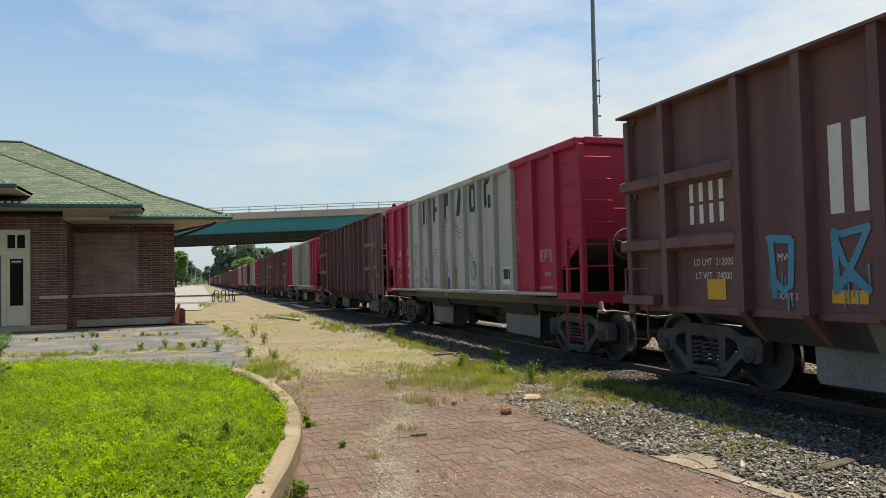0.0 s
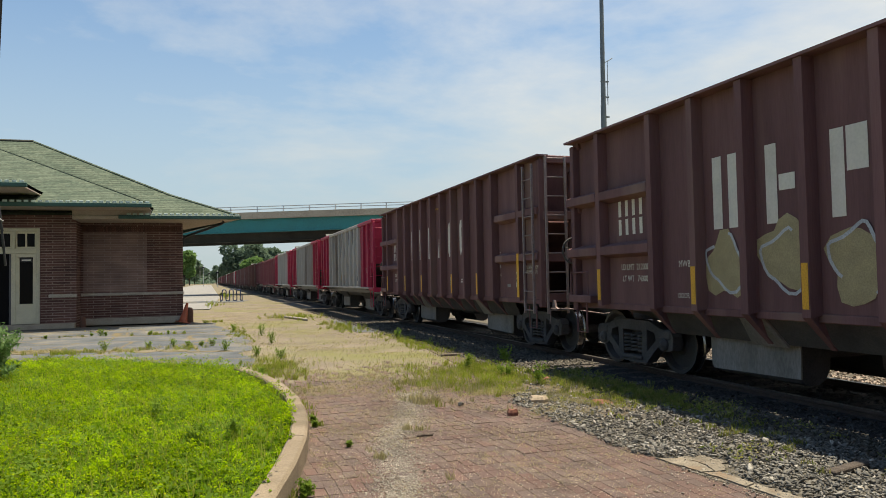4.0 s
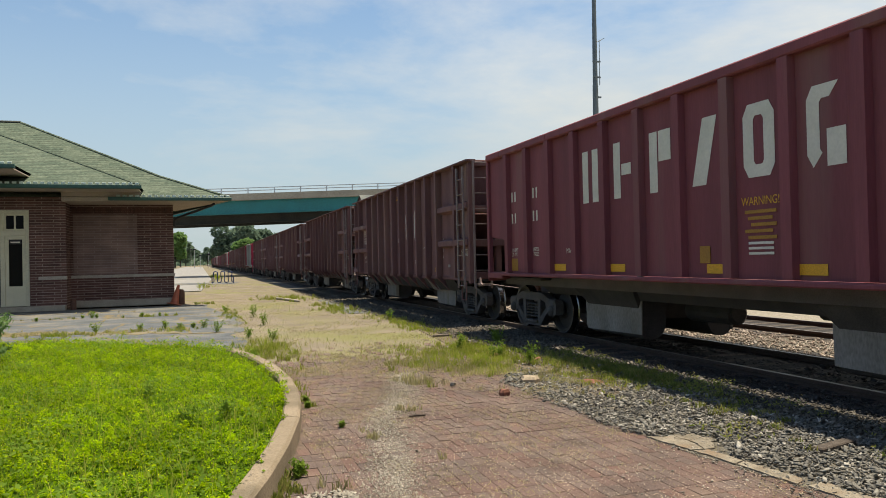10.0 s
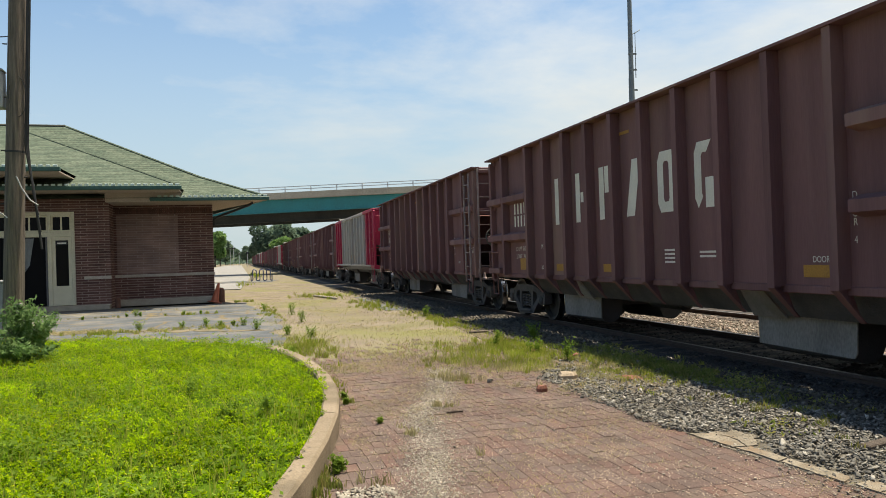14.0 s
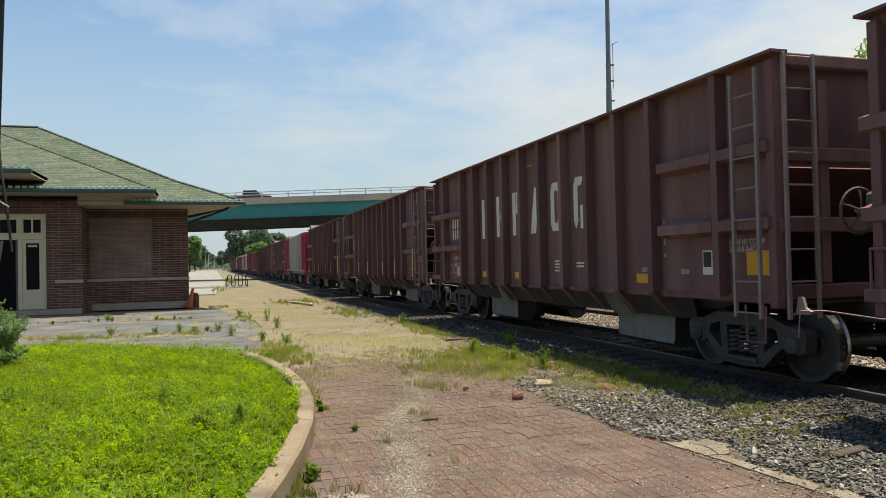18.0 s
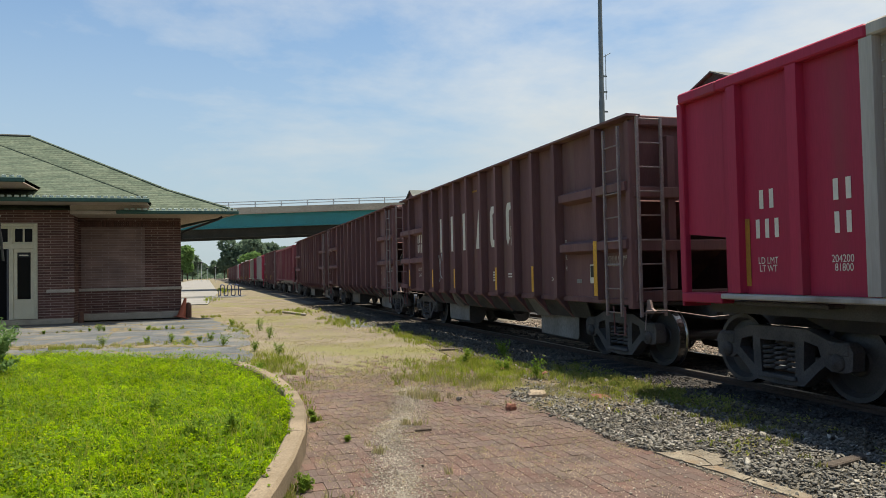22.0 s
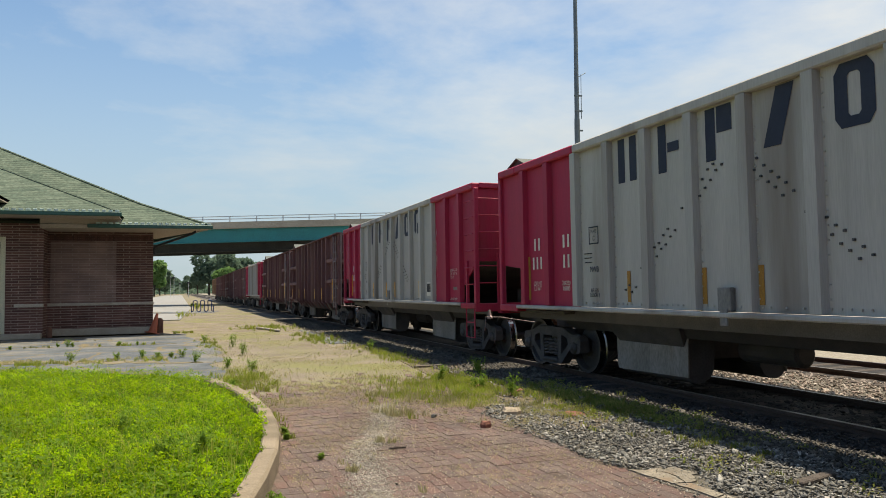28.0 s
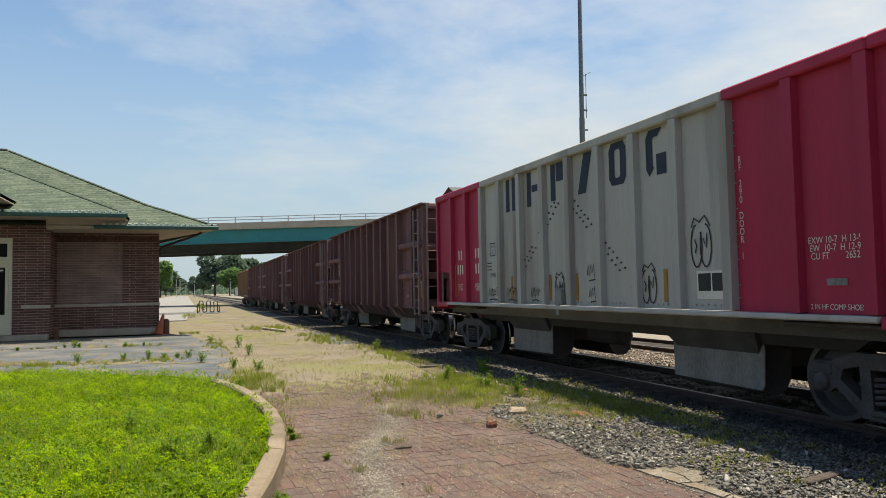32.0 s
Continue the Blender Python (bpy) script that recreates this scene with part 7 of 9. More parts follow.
    face = [loop(0.28, 0.45, 0.26, 0.45, 90, 400), loop(0.72, 0.45, 0.26, 0.45, 140, 450), [(0.05, 0.85), (0.2, 1.05), (0.45, 0.95), (0.7, 1.08), (0.95, 0.85)], [(0.2, 0.6), (0.3, 0.45), (0.22, 0.3)], [(0.62, 0.6), (0.75, 0.4), (0.8, 0.7)]]
    word = [[(0.0, 0.25), (0.07, 0.85), (0.13, 0.2), (0.22, 0.75), (0.27, 0.35), (0.36, 0.8), (0.42, 0.15), (0.52, 0.7), (0.6, 0.3), (0.7, 0.85), (0.78, 0.25), (0.9, 0.7), (1.0, 0.4)], [(0.1, 0.0), (0.5, 0.06), (0.95, -0.04)]]
    for ya, yb, za, zb, shape in ((-2.58, -3.08, 2.36, 3.02, face), (3.82, 3.30, 2.38, 3.12, face), (5.40, 4.90, 3.05, 3.55, word), (5.0, 4.45, 3.2, 3.65, face), (5.35, 4.5, 2.95, 3.1, [loop(0.5, 0.2, 0.5, 0.5, 20, 160)]),
                              (6.5, 6.0, 3.55, 3.8, word), (6.45, 6.0, 3.2, 3.45, word), (-2.62, -3.05, 1.62, 1.88, word), (-2.66, -3.0, 1.30, 1.54, word), (-3.58, -4.10, 1.70, 1.95, word), (-3.75, -4.02, 1.32, 1.6, face),
                              (-4.7, -5.4, 1.5, 2.3, face), (-6.0, -6.6, 1.6, 2.4, word)):
        tag(c, ya, yb, za, zb, shape, M_SPRAYW, 0.022)
    tag(c, 5.35, 4.5, 2.14, 2.44, [[(0.0, 0.0), (0.25, 0.9), (0.4, 0.2), (0.6, 1.0), (0.8, 0.1), (1.0, 0.8)]], M_SPRAYY, 0.04)
    c = cars[31]
    for ya, yb, za, zb, shape in ((-3.15, -3.55, 1.75, 2.35, face), (-0.55, -1.1, 1.62, 1.95, word), (-0.6, -1.05, 1.28, 1.58, word), (0.55, 0.2, 1.28, 1.75, face), (3.55, 2.95, 1.28, 1.6, word), (2.6, 2.1, 1.28, 1.6, word), (-2.05, -2.4, 1.28, 1.8, face), (1.5, 1.1, 1.28, 1.6, word)):
        tag(c, ya, yb, za, zb, shape, M_SPRAYK, 0.022, -1.52)


tags()


def motions():
    # the train is not drawn quite evenly
    SLACK = {8: 0.03, 10: 0.2, 11: 0.16, 12: 0.15, 13: 0.25, 14: 0.08, 15: 0.16, 16: 0.25, 17: 0.33, 18: 0.29, 19: 0.08, 20: 0.14, 21: 0.12, 22: 0.1, 23: 0.13, 24: -0.08,
             25: 0.1, 27: 0.06, 28: 0.12, 29: 0.18, 30: 0.33, 31: 0.1, 32: 0.2}
    first = 2.89                                 # middle of the first car at the start
    for k, car in enumerate(cars):
        walk(car, [(t, pose(TRACK_X, first + PITCH * k - travelled(t) + SLACK.get(t, 0.0), RAIL_Z)) for t in range(0, 33)])
    # traffic on the bridge
    walk(PICKUP, bridge_rows(19.0, 20.2, 15.6, 3.2))
    walk(WHITE, bridge_rows(5.5, 25.5, 16.0, 3.4))
    walk(DARK, bridge_rows(22.75, 17.0, -17.5, 8.6))
    walk(DARK2, bridge_rows(29.0, 13.6, -16.0, 8.6))
    sets = [o for c in cars for o in c.children_recursive if o.name.startswith("wheelset")]
    lead = {}
    for o in sets:
        key = o.location.y > 0
        if key not in lead:
            x, y, z = o.location
            walk(o, [(i / 30, pose(x, y, z, math.degrees(travelled(i / 30) / 0.457))) for i in range(0, 961)])
            lead[key] = o
        else:
            act = lead[key].animation_data
            o.rotation_mode = "QUATERNION"
            o.animation_data_create()
            o.animation_data.action = act.action
            o.animation_data.action_slot = act.action_slot


# ---------------------------------------------------------------- planting and loose ground cover
def fast_mesh(name, verts, faces, material):
    """verts: n x 3; faces: one array of equal polygons, or a list of such arrays."""
    arrays = faces if isinstance(faces, list) else [faces]
    me = bpy.data.meshes.new(name)
    me.vertices.add(len(verts))
    me.vertices.foreach_set("co", np.asarray(verts, np.float32).ravel())
    loops = np.concatenate([a.ravel() for a in arrays])
    sizes = np.concatenate([np.full(len(a), a.shape[1]) for a in arrays])
    me.loops.add(len(loops))
    me.loops.foreach_set("vertex_index", loops.astype(np.int32))
    me.polygons.add(len(sizes))
    me.polygons.foreach_set("loop_start", np.concatenate([[0], np.cumsum(sizes)[:-1]]).astype(np.int32))
    me.update(calc_edges=True)
    me.materials.append(material)
    return me


def blades(p, h, w, lean=0.35, seed=1):
    """Bent blades of grass at the points p."""
    r = np.random.default_rng(seed)
    n = len(p)
    a, b = r.uniform(0, 2 * np.pi, n), r.uniform(0, 2 * np.pi, n)
    hh = h * r.uniform(0.45, 1.2, n)
    ww = w * r.uniform(0.6, 1.3, n)
    side = np.stack([np.cos(a), np.sin(a), 0 * a], 1) * ww[:, None] / 2
    bend = np.stack([np.cos(b), np.sin(b), 0 * b], 1) * (lean * hh * r.uniform(0.2, 1.6, n))[:, None]
    up = np.stack([0 * a, 0 * a, hh], 1)
    v = np.stack([p - side, p + side, p + bend * 0.35 + up * 0.6 + side * 0.7, p + bend * 0.35 + up * 0.6 - side * 0.7, p + bend + up * 0.95], 1).reshape(-1, 3)
    k = np.arange(n)[:, None] * 5
    return v, [k + np.array([[0, 1, 2, 3]]), k + np.array([[3, 2, 4]])]


def leaves(p, size, seed=1, flat=0.6, long=1.0):
    """Small tilted leaf quads at the points p."""
    r = np.random.default_rng(seed)
    n = len(p)
    a = r.uniform(0, 2 * np.pi, n)
    s = size * r.uniform(0.6, 1.35, n)
    tilt = r.normal(0, flat, (n, 2))
    u = np.stack([np.cos(a), np.sin(a), tilt[:, 0]], 1)
    w = np.stack([-np.sin(a), np.cos(a), tilt[:, 1]], 1)
    u /= np.linalg.norm(u, axis=1)[:, None]
    w /= np.linalg.norm(w, axis=1)[:, None]
    u, w = u * s[:, None] * long, w * s[:, None]
    v = np.stack([p - u, p - w * 0.55 + u * 0.1, p + u, p + w * 0.55 + u * 0.1], 1).reshape(-1, 3)
    return v, np.arange(n)[:, None] * 4 + np.array([[0, 1, 2, 3]])


def stones(p, size, seed=1, flat=0.65):
    """Angular stones: jittered six-cornered lumps."""
    r = np.random.default_rng(seed)
    n = len(p)
    base = np.array([(1, 0, 0), (0, 1, 0), (-1, 0, 0), (0, -1, 0), (0, 0, 1), (0, 0, -1)], float)
    s = (size * np.clip(r.lognormal(0, 0.45, n), 0.4, 2.4))[:, None, None]
    c = np.array([(0.75, 0.7, 0.55), (-0.55, 0.8, 0.5), (-0.8, -0.5, 0.55), (0.5, -0.75, 0.5), (1.0, 0.7, -0.6), (-0.7, 1.0, -0.6), (-1.0, -0.7, -0.6), (0.7, -1.0, -0.6)])
    v = c[None] * (1 + r.uniform(-0.6, 0.5, (n, 8, 3)))
    a = r.uniform(0, 2 * np.pi, n)
    ca, sa = np.cos(a)[:, None], np.sin(a)[:, None]
    asp = r.uniform(0.55, 1.0, n)[:, None]
    x, y, z = v[..., 0], v[..., 1] * asp, v[..., 2] * flat
    tl = r.normal(0, 0.5, n)[:, None]
    z = z + x * tl
    v = np.stack([x * ca - y * sa, x * sa + y * ca, z], 2) * s * 0.6 + p[:, None, :]
    f = np.array([[0, 1, 2, 3], [7, 6, 5, 4], [0, 4, 5, 1], [1, 5, 6, 2], [2, 6, 7, 3], [3, 7, 4, 0]])
    return v.reshape(-1, 3), (np.arange(n)[:, None, None] * 8 + f[None]).reshape(-1, 4)


def inside(poly, x, y):
    poly = np.asarray(poly)
    hit = np.zeros(len(x), bool)
    for (x0, y0), (x1, y1) in zip(poly, np.roll(poly, -1, 0)):
        c = (y0 > y) != (y1 > y)
        with np.errstate(divide="ignore", invalid="ignore"):
            hit ^= c & (x < (x1 - x0) * (y - y0) / (y1 - y0 + 1e-12) + x0)
    return hit


def scatter(n, x0, x1, y0, y1, z=0.0, seed=1, poly=None, near=0.0):
    """Random points; near > 0 puts more of them at small y."""
    r = np.random.default_rng(seed)
    x = r.uniform(x0, x1, n)
    q = r.uniform(0, 1, n)
    y = y0 + (y1 - y0) * q ** (1 + near)
    p = np.stack([x, y, np.full(n, z)], 1)
    return p[inside(poly, x, y)] if poly is not None else p


def lump(x, y, s=1.0):
    """A soft uneven field between about -1 and 1."""
    return (np.sin(1.7 * x * s + 0.6) * np.cos(1.3 * y * s + 1.1) + 0.6 * np.sin(3.9 * x * s + 2.3 * y * s) + 0.4 * np.sin(7.1 * y * s - 5.3 * x * s + 0.8)) / 2


def stuff(name, vf, material, label, category, at=None):
    ob = new(name, fast_mesh(name, vf[0], vf[1], material))
    return tagged(ob, label, category, kind="stuff")


# the clover lawn: low leaf canopy with uneven height, grass blades and yellow flower heads
LAWNTOP = LAWN[:6] + [(-0.70, 2.6)] + [(x - 0.10, y) for x, y in KERB_FRONT[1:8]] + [(x - 0.05, y) for x, y in KERB_FRONT[8:]] + LAWN[-4:]
def clumps(n, each, seed, size):
    """Centres of clover clumps with the leaves of each laid over a small dome."""
    r = np.random.default_rng(seed)
    c = scatter(n, -9, 1.25, 2.4, 17.2, 0.13, seed, LAWNTOP, 0.75)
    far = np.clip(c[:, 1] / 8.0, 0.6, 1.6)
    top = np.clip(0.085 + 0.05 * lump(c[:, 0], c[:, 1]) + 0.035 * lump(c[:, 0], c[:, 1], 3.1) + r.normal(0, 0.032, len(c)), 0.015, 0.24)
    rad = size * far * r.uniform(0.6, 1.4, len(c))
    q = np.clip(r.normal(0, 0.55, (len(c), each, 2)), -1.2, 1.2)
    d2 = (q ** 2).sum(2)
    x = c[:, None, 0] + rad[:, None] * q[..., 0]
    y = c[:, None, 1] + rad[:, None] * q[..., 1]
    z = 0.13 + top[:, None] * np.clip(1 - 0.55 * d2, 0.1, 1) * r.uniform(0.8, 1.05, d2.shape)
    return np.stack([x, y, z], 2), c, r


lc, cc, rl = clumps(19000, 34, 11, 0.060)
tone = 0.8 * lump(cc[:, 0], cc[:, 1], 1.7) + 0.5 * lump(cc[:, 0], cc[:, 1], 5.3) + rl.normal(0, 0.55, len(cc))
inside_top = inside(LAWNTOP, lc[..., 0].ravel(), lc[..., 1].ravel()).reshape(lc.shape[:2])
for pick, m, words in ((tone > 0.45, M_LAWNLIGHT, "yellow-green clover in full leaf on the raised bed"), ((tone <= 0.45) & (tone > -0.45), M_LAWN, "dense bright green clover covering the raised bed"),
                       (tone <= -0.45, M_LAWNDARK, "darker green clover in patches on the bed")):
    pts = lc[pick][inside_top[pick]]
    stuff("clover_lawn", leaves(pts, 0.0132, 12, 0.55), m, words, "lawn")
for k, (x0, x1, y0, y1) in enumerate(((-9, 0, -1.4, 2.4), (-14, -9, -1.4, 17.2))):
    lq = scatter(70000, x0, x1, y0, y1, 0.13, 111 + k, LAWN)
    lq[:, 2] += np.clip(0.115 + 0.045 * lump(lq[:, 0], lq[:, 1]), 0.02, 0.25) * np.random.default_rng(4 + k).beta(2.2, 1.2, len(lq))
    stuff("clover_lawn", leaves(lq, 0.0185 if k == 0 else 0.024, 113 + k, 0.6), M_LAWN, "dense bright green clover along the bed's outer side", "lawn")
gp = scatter(34000, -9, 1.2, 2.4, 17.2, 0.13, 13, LAWN, 0.6)
stuff("lawn_grass", blades(gp, 0.19, 0.006, 0.5, 14), M_GRASSY, "fine grass blades among the clover", "grass")
fp = scatter(9000, -9, 1.1, 2.4, 16.8, 0.13, 15, LAWN, 0.6)
fp = fp[lump(fp[:, 0], fp[:, 1], 0.8) > -0.15]
fp[:, 2] += np.clip(0.13 + 0.045 * lump(fp[:, 0], fp[:, 1]) + 0.03 * lump(fp[:, 0], fp[:, 1], 3.1), 0.05, 0.27)
stuff("clover_flowers", leaves(fp, 0.0085, 16, 0.7), M_FLOWER, "tiny yellow flower heads in the clover", "flowers")
bp_ = scatter(300, -6, 0.9, 4, 15, 0.14, 17, LAWN, 0.6)
cl = np.repeat(bp_, 40, 0) + np.random.default_rng(18).normal(0, 1, (len(bp_) * 40, 3)) * (0.10, 0.10, 0.05) + (0, 0, 0.13)
stuff("lawn_weeds", leaves(cl, 0.022, 19, 0.6), M_WEED, "darker broad weeds growing through the clover", "weeds")

# dry grass and straw over the yard and the far end of the path
YARD = [(1.15, 10.6), (2.4, 10.2), (3.3, 9.6), (4.3, 9.4), (5.3, 13), (5.4, 24), (5.4, 60), (1.5, 60), (0.5, 32), (0.7, 15), (0.95, 13.2)]
sp_ = scatter(170000, 0.3, 5.5, 9.4, 60, 0.0, 21, YARD, 1.3)
keep = lump(sp_[:, 0], sp_[:, 1], 0.9) + 0.5 * lump(sp_[:, 0], sp_[:, 1], 4.3) + np.random.default_rng(5).normal(0, 0.4, len(sp_)) > 0.42
stuff("straw", blades(sp_[keep], 0.022, 0.008, 2.6, 22), M_STRAW, "flattened straw and short dry grass over the yard", "dry grass")
pp = scatter(45000, 0.9, 4.1, 3.5, 11.5, 0.0, 23)
keep = lump(pp[:, 0], pp[:, 1], 1.4) + np.random.default_rng(6).normal(0, 0.45, len(pp)) + 0.14 * (pp[:, 1] - 8) > 0.15
stuff("path_straw", blades(pp[keep], 0.018, 0.005, 3.0, 24), M_STRAW, "bits of straw lying in the joints of the paving", "dry grass")


def patch(name, cx, cy, rx, ry, n, h, material, label, seed, lean=0.4, w=0.008, z=0.0):
    r = np.random.default_rng(seed)
    m = max(6, n // 22)
    q = np.clip(r.normal(0, 0.45, (m, 2)), -1.3, 1.3)
    c = np.stack([cx + rx * q[:, 0], cy + ry * q[:, 1], np.full(m, z)], 1)
    c = c[lump(c[:, 0], c[:, 1], 2.6) + 0.5 * lump(c[:, 0], c[:, 1], 6.1) + r.normal(0, 0.3, m) > -0.12]
    p = np.repeat(c, 16, 0)
    p[:, :2] += r.normal(0, 0.028, (len(p), 2))
    w = w * 1.25
    return stuff(name, blades(p, h, w, lean, seed + 1), material, label, "grass")


patch("grass_strip", 3.85, 11.3, 0.95, 1.8, 7000, 0.10, M_GRASSY, "yellow-green grass along the path edge", 31)
patch("grass_strip", 3.6, 10.9, 1.0, 1.9, 3500, 0.08, M_STRAW, "tall dry grass along the path edge", 33)
patch("verge_grass", 5.35, 9.4, 0.65, 1.8, 5000, 0.075, M_VERGE, "low green verge on the ballast", 35, 0.5, 0.009, 0.03)
patch("verge_grass", 5.15, 6.3, 0.7, 1.6, 1500, 0.05, M_VERGE, "sparse green shoots between the ballast stones", 36, 0.6, 0.008, 0.03)
patch("verge_grass", 4.85, 8.5, 0.6, 1.0, 2000, 0.06, M_GRASSY, "low yellow-green grass among the stones", 34, 0.6, 0.009, 0.01)
patch("verge_grass", 5.55, 8.4, 0.4, 0.9, 2500, 0.08, M_VERGE, "low green verge plants beside the rail bed", 32, 0.6, 0.012, 0.01)
patch("verge_straw", 4.5, 8.5, 0.8, 1.0, 3500, 0.06, M_STRAW, "dry blades among the verge stones", 30, 0.8)
patch("verge_straw", 4.9, 9.6, 0.9, 2.2, 5000, 0.06, M_STRAW, "dry blades along the verge", 38)
patch("verge_grass", 4.6, 11.7, 0.7, 1.8, 9000, 0.10, M_GRASSY, "green verge beside the ballast", 37)
patch("verge_grass", 4.9, 17.5, 0.5, 3.5, 5000, 0.10, M_GRASSY, "green verge beside the ballast", 39)
patch("verge_grass", 4.4, 25, 0.8, 3.5, 3000, 0.15, M_GRASSY, "patchy green grass near the track", 41)
patch("verge_grass", 3.6, 33, 1.2, 2.5, 3000, 0.18, M_GRASSY, "patchy green grass in the yard", 43)
patch("kerb_grass", 1.25, 13.8, 0.6, 2.1, 1500, 0.07, M_STRAW, "dry grass tufts beyond the kerb", 45)
patch("kerb_grass", 1.15, 13.8, 0.55, 2.0, 4200, 0.12, M_GRASSY, "green grass tufts beyond the kerb", 47)
patch("kerb_foot_grass", 1.14, 8.6, 0.07, 1.8, 500, 0.08, M_GRASSY, "grass at the foot of the kerb", 49)
patch("kerb_foot_grass", 0.56, 5.25, 0.10, 0.6, 900, 0.075, M_VERGE, "bright grass at the foot of the kerb", 51, 0.5, 0.012)
patch("apron_grass", -4.1, 20.2, 0.9, 0.8, 2600, 0.06, M_STRAW, "flat dry grass in the broken apron edge", 53, 1.2)
patch("apron_grass", -1.9, 19.4, 1.4, 0.7, 2200, 0.06, M_STRAW, "flat dry grass along a seam of the apron", 60, 1.2)
patch("apron_grass", -3.0, 19.3, 1.0, 0.6, 1400, 0.12, M_GRASSY, "ragged green grass in the broken apron edge", 52)
patch("apron_grass", -0.9, 19.2, 0.9, 0.5, 1100, 0.13, M_GRASSY, "grass in a crack of the apron", 55)
patch("apron_grass", -6, 17.6, 4.5, 0.3, 4000, 0.12, M_GRASSY, "ragged grass at the lawn's far edge", 57)
patch("apron_grass", -4.5, 25.4, 1.8, 0.3, 500, 0.08, M_VERGE, "low weeds along a seam of the apron", 56)
patch("apron_grass", -1.4, 25.0, 0.8, 0.2, 600, 0.12, M_GRASSY, "grass in a crack of the apron", 59)
patch("apron_grass", -3.0, 28.1, 2.4, 0.6, 250, 0.07, M_STRAW, "dry weeds along a seam of the apron", 58)
patch("apron_grass", 0.9, 24.5, 0.5, 4.0, 1500, 0.10, M_GRASSY, "thin green grass along the apron edge", 61)
patch("wall_grass", 0.1, 31.3, 0.7, 0.4, 800, 0.12, M_GRASSY, "grass at the building corner", 63)
patch("road_grass", 0.3, 55, 0.6, 6, 1500, 0.2, M_GRASSY, "grass strip at the road edge", 65)
patch("far_grass", 1.9, 90, 0.5, 18, 1500, 0.3, M_GRASSY, "grass along the far road edge", 67, 0.4, 0.02)
patch("path_tuft", 0.98, 5.3, 0.22, 0.14, 350, 0.10, M_STRAW, "small dry tuft on the paving", 69)
patch("path_tuft", 1.85, 6.0, 0.10, 0.5, 300, 0.08, M_STRAW, "small dry tuft on the paving", 71)
patch("path_tuft", 1.46, 6.74, 0.08, 0.25, 260, 0.07, M_STRAW, "small dry tuft on the paving", 70)
patch("path_tuft", 2.1, 7.7, 0.12, 0.1, 220, 0.07, M_STRAW, "small dry tuft on the paving", 73)
patch("path_tuft", 2.75, 9.4, 0.35, 0.5, 900, 0.09, M_STRAW, "dry grass growing over the paving", 75)

# wispy grass, green and dry, thick along two bands and thin over the rest of the yard
yg = scatter(150000, 0.5, 5.3, 9.3, 30, 0.0, 141, YARD, 0.9)
band = np.exp(-((yg[:, 0] - 3.9) / 1.0) ** 2 - ((yg[:, 1] - 11.6) / 2.0) ** 2) + 0.9 * np.exp(-((yg[:, 0] - 1.35) / 0.5) ** 2 - ((yg[:, 1] - 14.6) / 2.4) ** 2) + 0.5 * np.exp(-((yg[:, 0] - 4.9) / 0.5) ** 2 - ((yg[:, 1] - 19) / 5.0) ** 2) + 0.10
ry_ = np.random.default_rng(142)
thick = band * np.clip(0.55 + lump(yg[:, 0], yg[:, 1], 1.9) + 0.4 * lump(yg[:, 0], yg[:, 1], 5.7), 0, 1.4) * 0.42
yg = yg[ry_.random(len(yg)) < thick]
dry = ry_.random(len(yg)) < 0.40
stuff("yard_grass", blades(yg[~dry], 0.085, 0.006, 0.6, 143), M_GRASSY, "thin yellow-green grass growing over the yard", "grass")
stuff("yard_dry_grass", blades(yg[dry], 0.095, 0.005, 0.8, 144), M_STRAW, "thin dry grass growing over the yard", "dry grass")

# low leafy plants creeping along the rail bed and through the stones
rc_ = np.random.default_rng(150)
cp_ = np.stack([rc_.normal(5.55, 0.25, 130), rc_.uniform(6.8, 11.5, 130), np.full(130, 0.02)], 1)
cp_ = np.concatenate([cp_, np.stack([rc_.uniform(4.3, 6.0, 24), rc_.uniform(4.2, 8.0, 24), np.full(24, 0.02)], 1)])
cv_ = np.repeat(cp_, 24, 0) + rc_.normal(0, 1, (len(cp_) * 24, 3)) * (0.075, 0.075, 0.022) + (0, 0, 0.035)
stuff("creeping_plants", leaves(cv_, 0.015, 151, 0.7, 1.4), M_VERGE, "low leafy green plants creeping through the stones", "plants")

# ballast stones, path gravel
BAL = [(3.76, 5.7), (3.66, 6.2), (3.72, 6.9), (3.64, 7.6), (3.70, 8.4), (3.85, 9.0), (4.4, 10), (4.9, 12.5), (5.0, 18), (6.75, 18), (6.75, 2), (4.3, 2), (4.1, 4.2), (4.02, 4.9), (4.2, 5.2), (4.25, 5.5)]
b1_ = scatter(62000, 3.65, 6.75, 2.5, 14, 0.008, 81, BAL, 0.5)
b1_[:, 2] += np.random.default_rng(8).uniform(-0.012, 0.028, len(b1_))
# stones nearer the rail take the colours with oil and painted shade
oily = b1_[:, 0] + 0.2 * lump(b1_[:, 0], b1_[:, 1], 2.0) > 5.48
thin = np.random.default_rng(76).random(len(b1_)) < np.clip((b1_[:, 1] - 6.9 - 1.6 * np.clip(b1_[:, 0] - 4.6, 0, 1.4) + 0.7 * lump(b1_[:, 0], b1_[:, 1], 2.4)) / 1.6, 0, 0.82)
b1_, oily = b1_[~thin], oily[~thin]
black = b1_[:, 0] + 0.12 * lump(b1_[:, 0], b1_[:, 1], 3.0) > 6.08
stuff("ballast_stones", stones(b1_[~oily], 0.0215, 82, 0.42), M_BALLAST, "loose grey crushed stone beside the near rail", "ballast")
